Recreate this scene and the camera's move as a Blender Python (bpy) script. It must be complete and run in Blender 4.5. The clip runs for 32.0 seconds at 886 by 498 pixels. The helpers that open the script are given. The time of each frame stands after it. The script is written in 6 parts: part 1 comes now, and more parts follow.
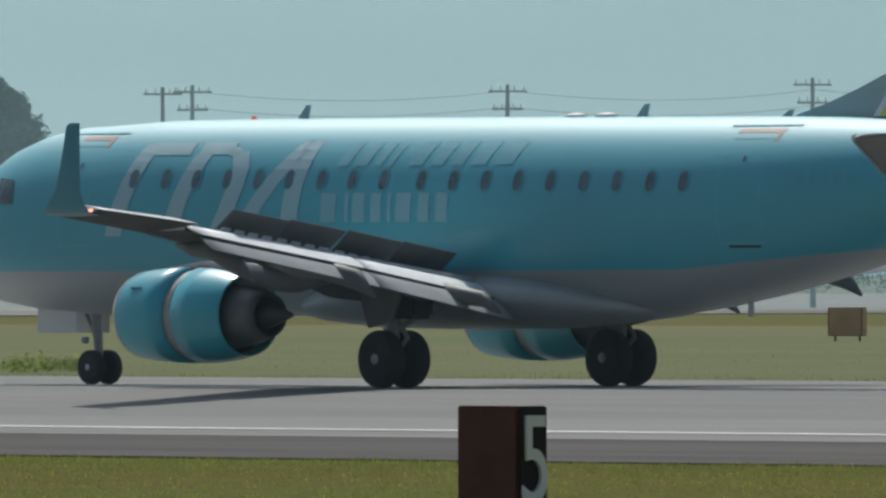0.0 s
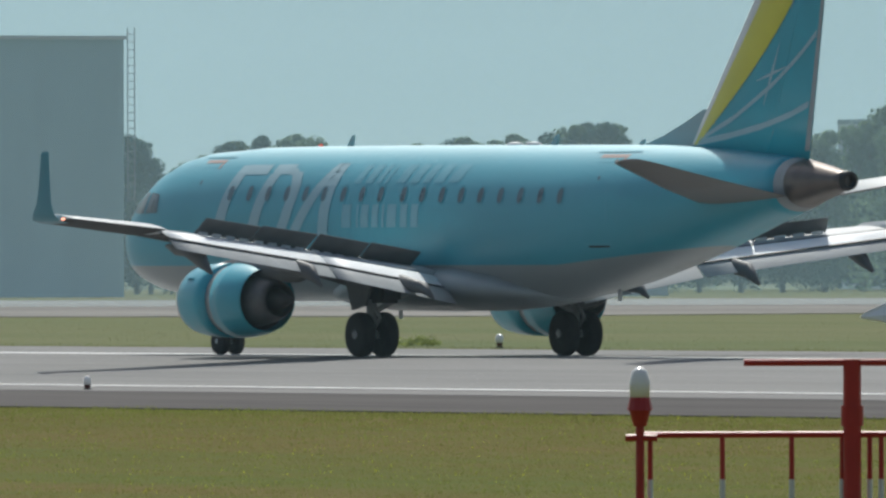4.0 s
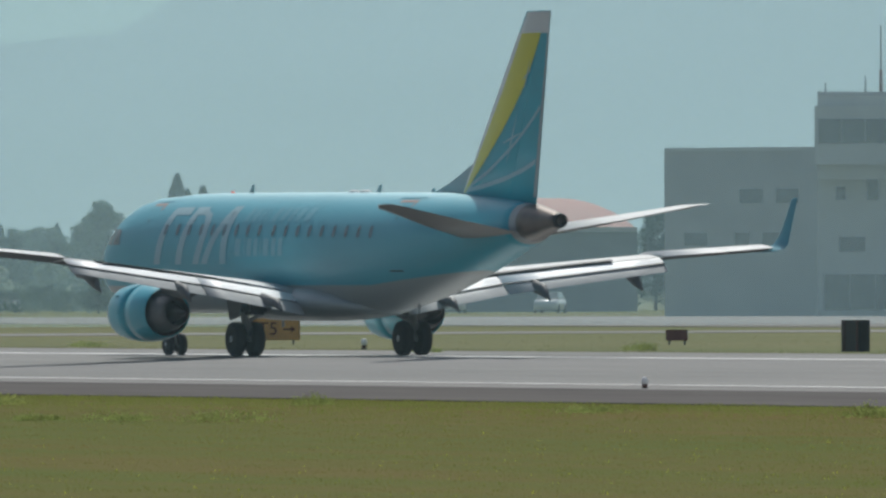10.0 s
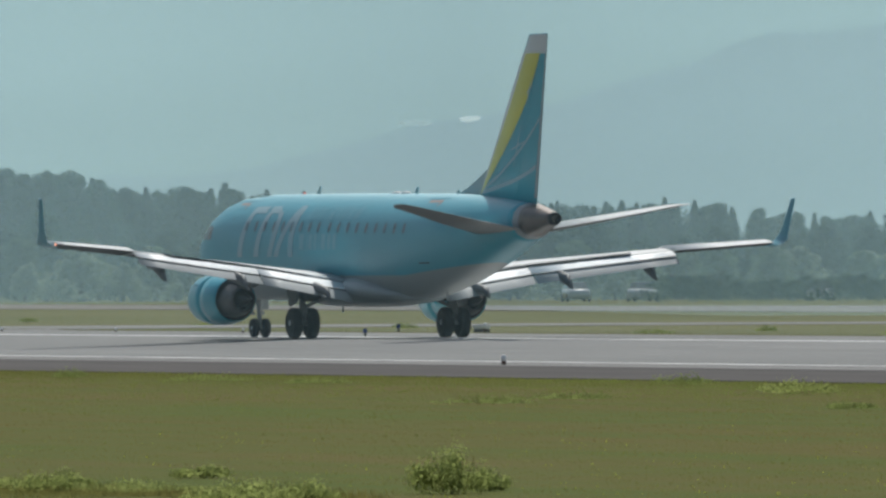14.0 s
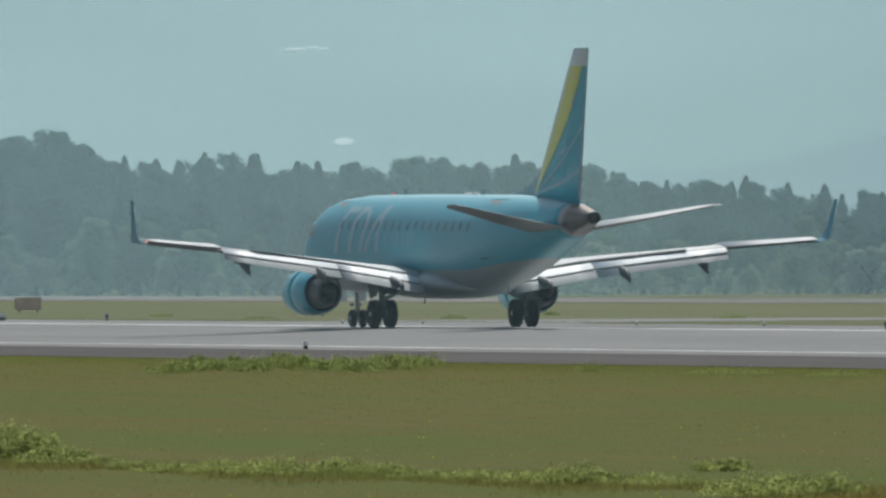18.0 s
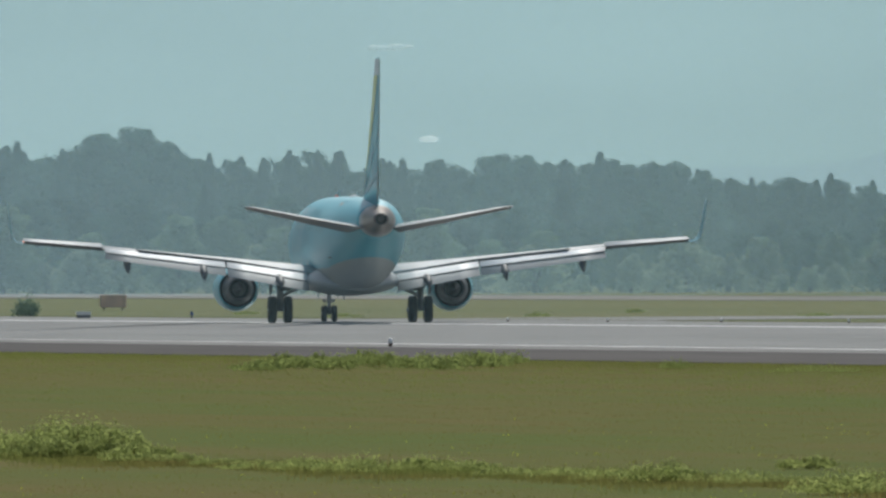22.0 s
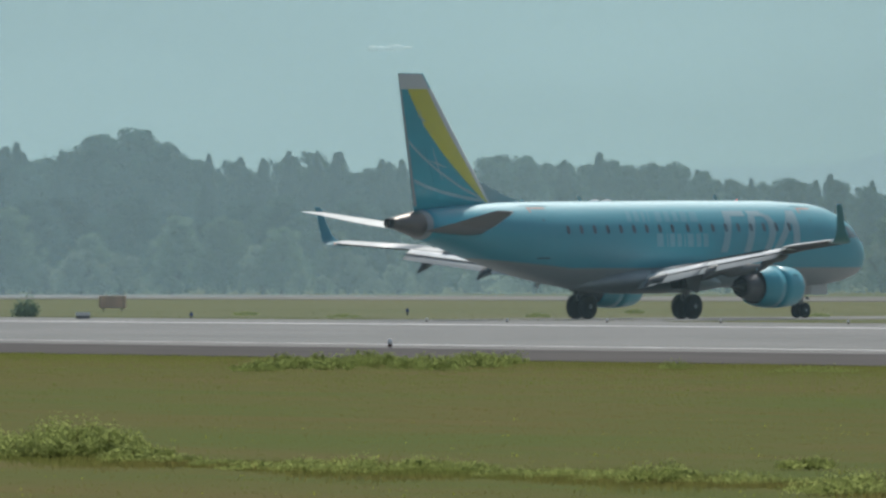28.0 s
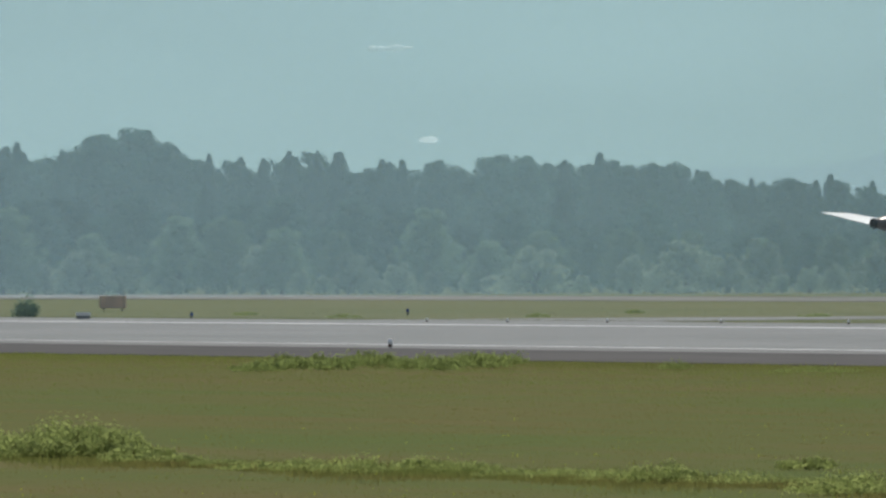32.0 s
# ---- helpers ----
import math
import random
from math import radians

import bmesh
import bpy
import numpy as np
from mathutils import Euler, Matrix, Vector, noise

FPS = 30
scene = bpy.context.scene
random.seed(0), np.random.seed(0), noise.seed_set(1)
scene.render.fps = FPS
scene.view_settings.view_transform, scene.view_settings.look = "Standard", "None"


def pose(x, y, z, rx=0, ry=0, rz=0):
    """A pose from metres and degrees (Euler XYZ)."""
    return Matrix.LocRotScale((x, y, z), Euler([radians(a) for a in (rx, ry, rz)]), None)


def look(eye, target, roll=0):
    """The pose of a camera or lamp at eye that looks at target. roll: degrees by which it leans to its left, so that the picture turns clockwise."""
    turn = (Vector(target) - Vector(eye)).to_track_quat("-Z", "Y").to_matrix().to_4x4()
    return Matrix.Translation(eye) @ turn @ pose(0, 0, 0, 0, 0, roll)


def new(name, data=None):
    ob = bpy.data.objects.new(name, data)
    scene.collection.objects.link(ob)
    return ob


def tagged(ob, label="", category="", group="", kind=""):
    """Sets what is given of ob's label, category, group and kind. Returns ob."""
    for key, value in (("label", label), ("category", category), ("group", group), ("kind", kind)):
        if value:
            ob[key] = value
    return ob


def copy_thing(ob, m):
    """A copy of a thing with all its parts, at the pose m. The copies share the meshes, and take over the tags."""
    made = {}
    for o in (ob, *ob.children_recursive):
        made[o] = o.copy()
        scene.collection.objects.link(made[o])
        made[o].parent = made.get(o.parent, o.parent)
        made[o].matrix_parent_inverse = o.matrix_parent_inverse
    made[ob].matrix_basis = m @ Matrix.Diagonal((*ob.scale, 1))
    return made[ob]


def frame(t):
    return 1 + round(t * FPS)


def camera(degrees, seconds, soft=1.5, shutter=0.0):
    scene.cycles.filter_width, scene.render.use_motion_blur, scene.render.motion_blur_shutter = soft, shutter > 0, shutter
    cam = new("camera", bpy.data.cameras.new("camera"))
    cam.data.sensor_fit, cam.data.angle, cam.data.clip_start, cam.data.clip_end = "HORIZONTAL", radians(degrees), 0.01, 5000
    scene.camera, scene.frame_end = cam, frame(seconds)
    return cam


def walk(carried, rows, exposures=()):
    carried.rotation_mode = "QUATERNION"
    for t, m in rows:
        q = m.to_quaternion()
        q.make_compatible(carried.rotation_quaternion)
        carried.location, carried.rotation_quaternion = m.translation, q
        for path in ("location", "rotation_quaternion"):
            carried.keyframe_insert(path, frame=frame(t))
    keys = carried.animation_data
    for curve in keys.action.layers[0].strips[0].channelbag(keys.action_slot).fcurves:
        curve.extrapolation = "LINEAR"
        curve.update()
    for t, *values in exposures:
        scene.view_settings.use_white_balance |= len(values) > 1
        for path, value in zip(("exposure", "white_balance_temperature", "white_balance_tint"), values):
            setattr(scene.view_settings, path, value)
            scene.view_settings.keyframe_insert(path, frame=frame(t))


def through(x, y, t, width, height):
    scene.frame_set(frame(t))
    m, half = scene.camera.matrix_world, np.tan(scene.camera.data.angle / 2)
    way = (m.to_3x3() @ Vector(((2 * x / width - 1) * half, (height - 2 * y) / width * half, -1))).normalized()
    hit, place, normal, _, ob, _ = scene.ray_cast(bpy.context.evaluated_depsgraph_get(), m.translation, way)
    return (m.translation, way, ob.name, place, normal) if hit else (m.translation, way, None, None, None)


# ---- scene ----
# Plan: the camera stands at (0, 0); the runway runs along x, its near edge line at y = 126 m, its far one at y = 172 m.
EYE = 2.018
VIEW = [  # seconds, pan, tilt, lean in degrees
    (0, 50.400, 0.0719, -0.135), (0.5, 52.032, 0.0633, -0.138), (1, 53.588, 0.0647, -0.141), (1.5, 55.055, 0.0659, -0.143),
    (2, 56.286, 0.0609, -0.146), (2.5, 57.367, 0.0579, -0.147), (4.5, 61.217, 0.0589, -0.154), (5, 61.928, 0.0694, -0.155),
    (5.5, 62.521, 0.0847, -0.157), (6, 63.129, 0.1038, -0.158), (6.5, 63.811, 0.1228, -0.159), (7, 64.371, 0.1468, -0.160),
    (7.5, 64.806, 0.1683, -0.161), (8, 65.294, 0.1695, -0.162), (8.5, 65.725, 0.1544, -0.162), (9, 66.072, 0.1394, -0.163),
    (9.5, 66.557, 0.1380, -0.164), (10, 67.126, 0.1263, -0.165), (10.5, 67.660, 0.1204, -0.166), (11, 68.145, 0.1132, -0.167),
    (11.5, 68.495, 0.1067, -0.167), (12, 68.794, 0.1060, -0.168), (12.5, 69.121, 0.1030, -0.168), (13, 69.466, 0.1009, -0.169),
    (13.5, 69.768, 0.0954, -0.169), (15.5, 70.841, 0.0866, -0.171), (16, 71.053, 0.0820, -0.172), (16.5, 71.297, 0.0827, -0.172),
    (17, 71.558, 0.0807, -0.172), (17.5, 71.757, 0.0733, -0.173), (18, 71.937, 0.0732, -0.173), (18.5, 72.036, 0.0724, -0.173),
    (19, 72.094, 0.0718, -0.173), (19.5, 72.170, 0.0706, -0.174), (20, 72.243, 0.0673, -0.174), (20.5, 72.265, 0.0654, -0.174),
    (21, 72.256, 0.0645, -0.174), (21.5, 72.247, 0.0643, -0.174), (22, 72.243, 0.0655, -0.174), (22.5, 72.244, 0.0657, -0.174),
    (23, 72.243, 0.0646, -0.174), (23.5, 72.241, 0.0654, -0.174), (24, 72.241, 0.0662, -0.174), (24.5, 72.242, 0.0679, -0.174),
    (26.5, 72.241, 0.0696, -0.174), (27, 72.242, 0.0678, -0.174), (27.5, 72.242, 0.0671, -0.174), (28, 72.241, 0.0681, -0.174),
    (28.5, 72.241, 0.0672, -0.174), (29, 72.240, 0.0684, -0.174), (29.5, 72.240, 0.0692, -0.174), (30, 72.241, 0.0685, -0.174),
    (30.5, 72.242, 0.0687, -0.174), (31, 72.241, 0.0706, -0.174), (31.5, 72.242, 0.0692, -0.174), (32, 72.242, 0.0684, -0.174),
]
TAXI = [  # seconds, place of the main gear, heading off the runway in degrees
    (0, -208.61, 173.68, -1.26), (0.5, -221.35, 173.36, -1.18), (1, -233.76, 173.11, -1.10), (1.5, -245.84, 172.91, -0.72),
    (2, -257.57, 172.72, -1.03), (2.5, -268.99, 172.51, -0.97), (4.5, -310.92, 171.47, -0.52), (5, -320.75, 171.39, -0.62),
    (5.5, -330.37, 171.34, -0.52), (6, -339.80, 171.35, -0.57), (6.5, -349.26, 171.29, -0.70), (7, -358.68, 171.21, -0.84),
    (7.5, -368.04, 171.16, -0.79), (8, -377.35, 171.10, -1.02), (8.5, -386.58, 171.01, -1.00), (9, -395.68, 170.92, -1.44),
    (9.5, -404.63, 170.85, -1.44), (10, -413.45, 170.76, -1.49), (10.5, -422.09, 170.69, -1.08), (11, -430.54, 170.63, -0.84),
    (11.5, -438.65, 170.67, -0.51), (12, -446.63, 170.64, -0.57), (12.5, -454.36, 170.64, -0.26), (13, -461.94, 170.62, -0.59),
    (13.5, -469.40, 170.59, -0.81), (15.5, -496.77, 170.72, -1.03), (16, -502.55, 170.67, -0.89), (16.5, -508.10, 170.63, -0.68),
    (17, -513.35, 170.64, -0.46), (17.5, -518.32, 170.70, -0.15), (18, -523.00, 170.80, 0.22), (18.5, -527.43, 170.93, 0.71),
    (19, -531.63, 171.13, 1.45), (19.5, -535.63, 171.37, 2.50), (20, -539.49, 171.68, 3.98), (20.5, -543.26, 172.03, 5.74),
    (21, -546.95, 172.50, 7.80), (21.5, -550.59, 173.11, 10.34), (22, -554.18, 173.87, 13.31), (22.5, -557.69, 174.81, 16.46),
    (23, -561.12, 175.93, 19.87), (23.5, -564.44, 177.19, 23.01), (24, -567.64, 178.60, 26.69), (24.5, -570.70, 180.18, 30.80),
    (26.5, -581.61, 188.40, 44.80), (27, -584.04, 190.93, 48.40), (27.5, -586.30, 193.64, 52.01), (28, -588.36, 196.52, 55.51),
    (28.5, -590.21, 199.56, 59.11), (29, -592.02, 202.82, 62.66), (29.5, -593.79, 206.23, 65.78), (30, -595.44, 209.67, 68.40),
    (30.5, -596.89, 213.25, 70.70), (31, -598.23, 216.98, 72.73), (31.5, -599.43, 220.73, 74.49), (32, -600.52, 224.56, 76.06),
]

cam = camera(3.195, 32.0, soft=2.6)


def view(pan, tilt, lean):
    return pose(0, 0, EYE, 90 + tilt, 0, pan) @ pose(0, 0, 0, 0, 0, lean)


STOPS = [(0, 0.07), (1, 0.13), (2, 0.22), (4, 0.32), (6, 0.36), (7.5, 0.32), (9, 0.21), (11, 0.10), (14, 0.10), (32, 0.09)]
walk(cam, [(t, view(a, b, c)) for t, a, b, c in VIEW], STOPS)

# ---- light ----
SUN_AZ, SUN_EL = 62.0, 53.0  # degrees to the left of +y, and above the horizon
world = bpy.data.worlds.new("sky")
scene.world = world
world.use_nodes = True
wn = world.node_tree
sky = wn.nodes.new("ShaderNodeTexSky")
sky.sky_type, sky.sun_disc = "NISHITA", False
sky.sun_elevation, sky.sun_rotation = radians(SUN_EL), radians(-SUN_AZ)
sky.air_density, sky.dust_density = 1.3, 3.0
wn.links.new(sky.outputs[0], wn.nodes["Background"].inputs[0])
wn.nodes["Background"].inputs[1].default_value = 0.068
sun = new("sun", bpy.data.lights.new("sun", "SUN"))
sun.data.energy, sun.data.angle, sun.data.color = 3.15, radians(1.2), (0.98, 0.98, 0.92)
sun.matrix_world = look((0, 0, 0), (math.sin(radians(SUN_AZ)) * math.cos(radians(SUN_EL)), -math.cos(radians(SUN_AZ)) * math.cos(radians(SUN_EL)), -math.sin(radians(SUN_EL))))


# ---- materials ----
def mat(name, color, rough=0.6, metal=0.0, vary=0.0, scale=4.0, bump=0.0, second=None, coat=0.0, detail=4.0, stretch=(1, 1, 1), rnd=0.0, spec=0.5):
    m = bpy.data.materials.new(name)
    m.use_nodes = True
    n, l = m.node_tree.nodes, m.node_tree.links
    b = n["Principled BSDF"]
    b.inputs["Roughness"].default_value, b.inputs["Metallic"].default_value = rough, metal
    b.inputs["Coat Weight"].default_value = coat
    b.inputs["Specular IOR Level"].default_value = spec
    b.inputs["Coat Roughness"].default_value = 0.12
    b.inputs["Base Color"].default_value = (*color, 1)
    if vary or bump or second:
        co = n.new("ShaderNodeTexCoord")
        mp = n.new("ShaderNodeMapping")
        mp.inputs["Scale"].default_value = stretch
        l.new(co.outputs["Object"], mp.inputs[0])
        no = n.new("ShaderNodeTexNoise")
        no.inputs["Scale"].default_value, no.inputs["Detail"].default_value = scale, detail
        l.new(mp.outputs[0], no.inputs["Vector"])
        nb = n.new("ShaderNodeTexNoise")
        nb.inputs["Scale"].default_value, nb.inputs["Detail"].default_value = scale * 0.13, 3
        l.new(mp.outputs[0], nb.inputs["Vector"])
        add = n.new("ShaderNodeMath")
        add.operation = "ADD"
        l.new(no.outputs[0], add.inputs[0])
        l.new(nb.outputs[0], add.inputs[1])
        ramp = n.new("ShaderNodeMapRange")
        ramp.inputs[1].default_value, ramp.inputs[2].default_value = 0.75, 1.25
        l.new(add.outputs[0], ramp.inputs[0])
        mix = n.new("ShaderNodeMix")
        mix.data_type = "RGBA"
        lo = second or tuple(c * (1 - vary) for c in color)
        hi = color if second else tuple(min(1, c * (1 + vary)) for c in color)
        mix.inputs[6].default_value, mix.inputs[7].default_value = (*lo, 1), (*hi, 1)
        l.new(ramp.outputs[0], mix.inputs[0])
        col = mix.outputs[2]
        if rnd:
            src = n.new("ShaderNodeObjectInfo").outputs["Random"] if rnd < 1 else n.new("ShaderNodeNewGeometry").outputs["Random Per Island"]
            amp = rnd if rnd < 1 else rnd - 1
            mr = n.new("ShaderNodeMapRange")
            mr.inputs[3].default_value, mr.inputs[4].default_value = 1 - amp, 1 + amp
            l.new(src, mr.inputs[0])
            mul = n.new("ShaderNodeVectorMath")
            mul.operation = "SCALE"
            l.new(col, mul.inputs[0])
            l.new(mr.outputs[0], mul.inputs["Scale"])
            col = mul.outputs[0]
        l.new(col, b.inputs["Base Color"])
        rr = n.new("ShaderNodeMapRange")
        rr.inputs[3].default_value, rr.inputs[4].default_value = max(0.03, rough - 0.06), min(1, rough + 0.08)
        l.new(no.outputs[0], rr.inputs[0])
        l.new(rr.outputs[0], b.inputs["Roughness"])
        if bump:
            bu = n.new("ShaderNodeBump")
            bu.inputs["Strength"].default_value, bu.inputs["Distance"].default_value = bump, 0.03
            l.new(no.outputs[0], bu.inputs["Height"])
            l.new(bu.outputs[0], b.inputs["Normal"])
    return m


def foliage(name, color, second, scale, rnd, through=0.5, each=0.0):
    """Thin leaves: part of the light is thrown back, part shines through."""
    m = mat(name, color, 0.8, second=second, scale=scale, detail=4, rnd=1 + rnd, spec=0.08)
    n, l = m.node_tree.nodes, m.node_tree.links
    b = n["Principled BSDF"]
    tr = n.new("ShaderNodeBsdfTranslucent")
    mx = n.new("ShaderNodeMixShader")
    mx.inputs[0].default_value = through
    src = b.inputs["Base Color"].links[0].from_socket
    if each:
        oi, mr, sc = n.new("ShaderNodeObjectInfo"), n.new("ShaderNodeMapRange"), n.new("ShaderNodeVectorMath")
        mr.inputs[3].default_value, mr.inputs[4].default_value = 1 - each, 1 + each
        sc.operation = "SCALE"
        l.new(oi.outputs["Random"], mr.inputs[0])
        l.new(src, sc.inputs[0])
        l.new(mr.outputs[0], sc.inputs["Scale"])
        l.new(sc.outputs[0], b.inputs["Base Color"])
        src = sc.outputs[0]
    l.new(src, tr.inputs[0])
    l.new(b.outputs[0], mx.inputs[1])
    l.new(tr.outputs[0], mx.inputs[2])
    l.new(mx.outputs[0], n["Material Output"].inputs[0])
    return m


def glow(name, color, strength):
    m = bpy.data.materials.new(name)
    m.use_nodes = True
    b = m.node_tree.nodes["Principled BSDF"]
    b.inputs["Base Color"].default_value = (*color, 1)
    b.inputs["Emission Color"].default_value, b.inputs["Emission Strength"].default_value = (*color, 1), strength
    return m


BLUE = (0.024, 0.350, 0.455)
WHITE = (0.62, 0.64, 0.64)
LOWER = (0.28, 0.32, 0.325)
M_BLUE = mat("light_blue_paint", BLUE, 0.4, vary=0.06, scale=1.2, coat=0.4)
# cloud brightness is emission over a near-black base
M_CLOUD = glow("glowing_cloud", (0.50, 0.62, 0.62), 1.0)
M_CLOUD.node_tree.nodes["Principled BSDF"].inputs["Base Color"].default_value = (0.01, 0.01, 0.01, 1)
M_THINCLOUD = glow("glowing_thin_cloud", (0.32, 0.443, 0.45), 1.0)
M_THINCLOUD.node_tree.nodes["Principled BSDF"].inputs["Base Color"].default_value = (0.01, 0.01, 0.01, 1)
M_WHITE = mat("off_white_paint", WHITE, 0.38, vary=0.05, scale=2, coat=0.2)
M_LOGO = mat("pale_lettering_film", (0.32, 0.50, 0.56), 0.5, vary=0.05, scale=2)
M_LOGO2 = mat("blue_grey_lettering_film", (0.20, 0.44, 0.52), 0.5, vary=0.05, scale=2)
M_LOGO3 = mat("muted_pale_bar_film", (0.15, 0.42, 0.51), 0.5, vary=0.05, scale=2)
M_REG = mat("faint_lettering_film", (0.07, 0.37, 0.48), 0.45, vary=0.05, scale=2)
M_YELLOW = mat("yellow_paint", (0.62, 0.58, 0.05), 0.35, vary=0.06, scale=2, coat=0.3)
M_WING = mat("light_grey_wing_paint", (0.52, 0.54, 0.55), 0.45, vary=0.12, scale=1.6)
M_FLAP = mat("pale_grey_flap_paint", (0.84, 0.87, 0.88), 0.52, vary=0.08, scale=1.5)
# grey wing paint with the underside shade put into its dark colour
M_UNDER = mat("shade_dark_underside_paint", (0.085, 0.080, 0.078), 0.8, vary=0.25, scale=1.5, spec=0.12)
# light blue deepened to hold the shade of the backlit winglets
M_BLUE2 = mat("shade_deepened_blue_paint", (0.030, 0.22, 0.29), 0.5, vary=0.06, scale=1.2, coat=0.2)
M_AFT = mat("mid_grey_aft_flap_paint", (0.36, 0.38, 0.385), 0.55, vary=0.15, scale=1.5, spec=0.3)
M_DORSAL = mat("dull_grey_teal_fillet_paint", (0.36, 0.48, 0.50), 0.5, vary=0.1, scale=1.5)
# shade under the tailplane is in this dark brown-grey
M_STAB = mat("shade_dark_tailplane_paint", (0.135, 0.12, 0.11), 0.5, vary=0.15, scale=1.5)
M_FAIR = mat("mid_grey_fairing_paint", (0.10, 0.105, 0.11), 0.55, vary=0.2, scale=2)
M_COVE = mat("dark_sealed_edge", (0.03, 0.03, 0.03), 0.6)
M_SPOIL = mat("dull_grey_panel_paint", (0.12, 0.128, 0.13), 0.6, vary=0.2, scale=2)
M_METAL = mat("bare_metal", (0.52, 0.50, 0.47), 0.33, metal=0.85, vary=0.1, scale=3)
M_CONE = mat("heat_stained_metal", (0.14, 0.118, 0.106), 0.40, metal=0.6, vary=0.25, scale=2.2)
M_RING = mat("dull_pale_ring_metal", (0.33, 0.36, 0.365), 0.5, vary=0.12, scale=3)
M_DARK = mat("sooty_dark_metal", (0.035, 0.034, 0.034), 0.5, metal=0.3, vary=0.3, scale=6)
M_CORE = mat("grey_exhaust_metal", (0.13, 0.13, 0.133), 0.55, metal=0.5, vary=0.2, scale=5)
M_TYRE = mat("black_tyre_rubber", (0.022, 0.022, 0.023), 0.8, vary=0.3, scale=12, bump=0.2)
M_RIM = mat("grey_wheel_alloy", (0.48, 0.49, 0.50), 0.5, metal=0.25, vary=0.15, scale=8)
M_STRUT = mat("grey_gear_paint", (0.30, 0.31, 0.31), 0.45, vary=0.2, scale=6)
M_GLASS = mat("dark_cabin_glass", (0.07, 0.14, 0.17), 0.28, vary=0.3, scale=3)
M_LINE = mat("grey_door_seam", (0.07, 0.34, 0.43), 0.5)
M_SEAM = mat("pale_door_seam", (0.10, 0.41, 0.51), 0.5)
M_RESCUE = mat("faded_orange_marking", (0.36, 0.27, 0.24), 0.5)
M_REDGLOW = glow("red_beacon_glass", (1.0, 0.12, 0.05), 0.25)
M_TIPGLOW = glow("warm_tip_lamp_glass", (1.0, 0.45, 0.3), 1.2)

M_GRASS = mat("dry_mown_grass", (0.086, 0.110, 0.030), 0.95, second=(0.128, 0.100, 0.038), scale=0.30, bump=0.05, detail=7, stretch=(0.16, 1, 1), spec=0.03)
M_BLADE = foliage("grass_blades", (0.145, 0.190, 0.050), (0.200, 0.150, 0.058), 0.16, 0.06, 0.7)
M_FRINGE = foliage("bright_edge_grass_blades", (0.20, 0.25, 0.065), (0.18, 0.19, 0.06), 0.10, 0.10, 0.7)
# far grass: distance haze is mixed into these paler, duller tones
M_FARBLADE = foliage("haze_paled_far_blades", (0.165, 0.195, 0.085), (0.185, 0.18, 0.09), 0.06, 0.10, 0.7)
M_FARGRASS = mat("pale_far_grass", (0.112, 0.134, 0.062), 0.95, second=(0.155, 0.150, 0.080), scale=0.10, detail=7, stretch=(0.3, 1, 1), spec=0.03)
M_STRAW = foliage("dry_straw_blades", (0.20, 0.17, 0.06), (0.17, 0.155, 0.05), 0.15, 0.15, 0.7)
M_FLOWER = foliage("small_yellow_flowers", (0.42, 0.42, 0.05), (0.30, 0.34, 0.06), 1.0, 0.3)
M_WEED = foliage("fresh_weed_leaves", (0.37, 0.42, 0.145), (0.29, 0.34, 0.115), 2.0, 0.16, 0.6)
M_WEED2 = foliage("dull_weed_leaves", (0.28, 0.335, 0.115), (0.22, 0.27, 0.09), 2.0, 0.18, 0.6)
M_RUNWAY = mat("grey_runway_asphalt", (0.245, 0.242, 0.236), 0.9, second=(0.195, 0.193, 0.190), scale=0.9, detail=8, bump=0.2, stretch=(0.12, 1, 1), spec=0.05)
M_SHOULDER = mat("dark_shoulder_asphalt", (0.066, 0.062, 0.062), 0.9, second=(0.098, 0.092, 0.09), scale=1.2, detail=8, bump=0.3, stretch=(0.15, 1, 1), spec=0.08)
M_CONCRETE = mat("pale_taxiway_concrete", (0.185, 0.178, 0.165), 0.85, vary=0.25, scale=0.3, detail=6, stretch=(0.3, 1, 1), spec=0.08)
M_PAINT = mat("worn_white_runway_paint", (0.74, 0.75, 0.74), 0.7, second=(0.42, 0.42, 0.41), scale=1.3, detail=8, stretch=(0.15, 1, 1))
# the wood's bluish leaf tones hold some distance haze
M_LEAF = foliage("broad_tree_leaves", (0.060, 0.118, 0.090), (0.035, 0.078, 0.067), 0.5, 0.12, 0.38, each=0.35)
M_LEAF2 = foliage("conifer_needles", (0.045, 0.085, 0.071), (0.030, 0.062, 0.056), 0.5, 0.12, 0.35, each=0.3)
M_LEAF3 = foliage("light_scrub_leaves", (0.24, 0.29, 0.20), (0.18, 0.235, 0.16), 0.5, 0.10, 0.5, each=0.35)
M_LEAF4 = foliage("light_green_tree_leaves", (0.150, 0.222, 0.132), (0.10, 0.158, 0.094), 0.5, 0.14, 0.45, each=0.3)
M_BARK = mat("grey_bark", (0.09, 0.075, 0.06), 0.9, vary=0.3, scale=3, bump=0.4, spec=0.08)
M_HANGAR = mat("grey_blue_metal_cladding", (0.26, 0.38, 0.44), 0.6, vary=0.06, scale=0.6, stretch=(4, 4, 0.4))
M_HANGAR2 = mat("pale_roof_block_render", (0.40, 0.43, 0.44), 0.7, vary=0.08, scale=0.5)
# dark steel; doors and hall wall carry their shade in this colour
M_DOOR = mat("shade_toned_dark_steel", (0.115, 0.155, 0.18), 0.6, vary=0.1, scale=0.5)
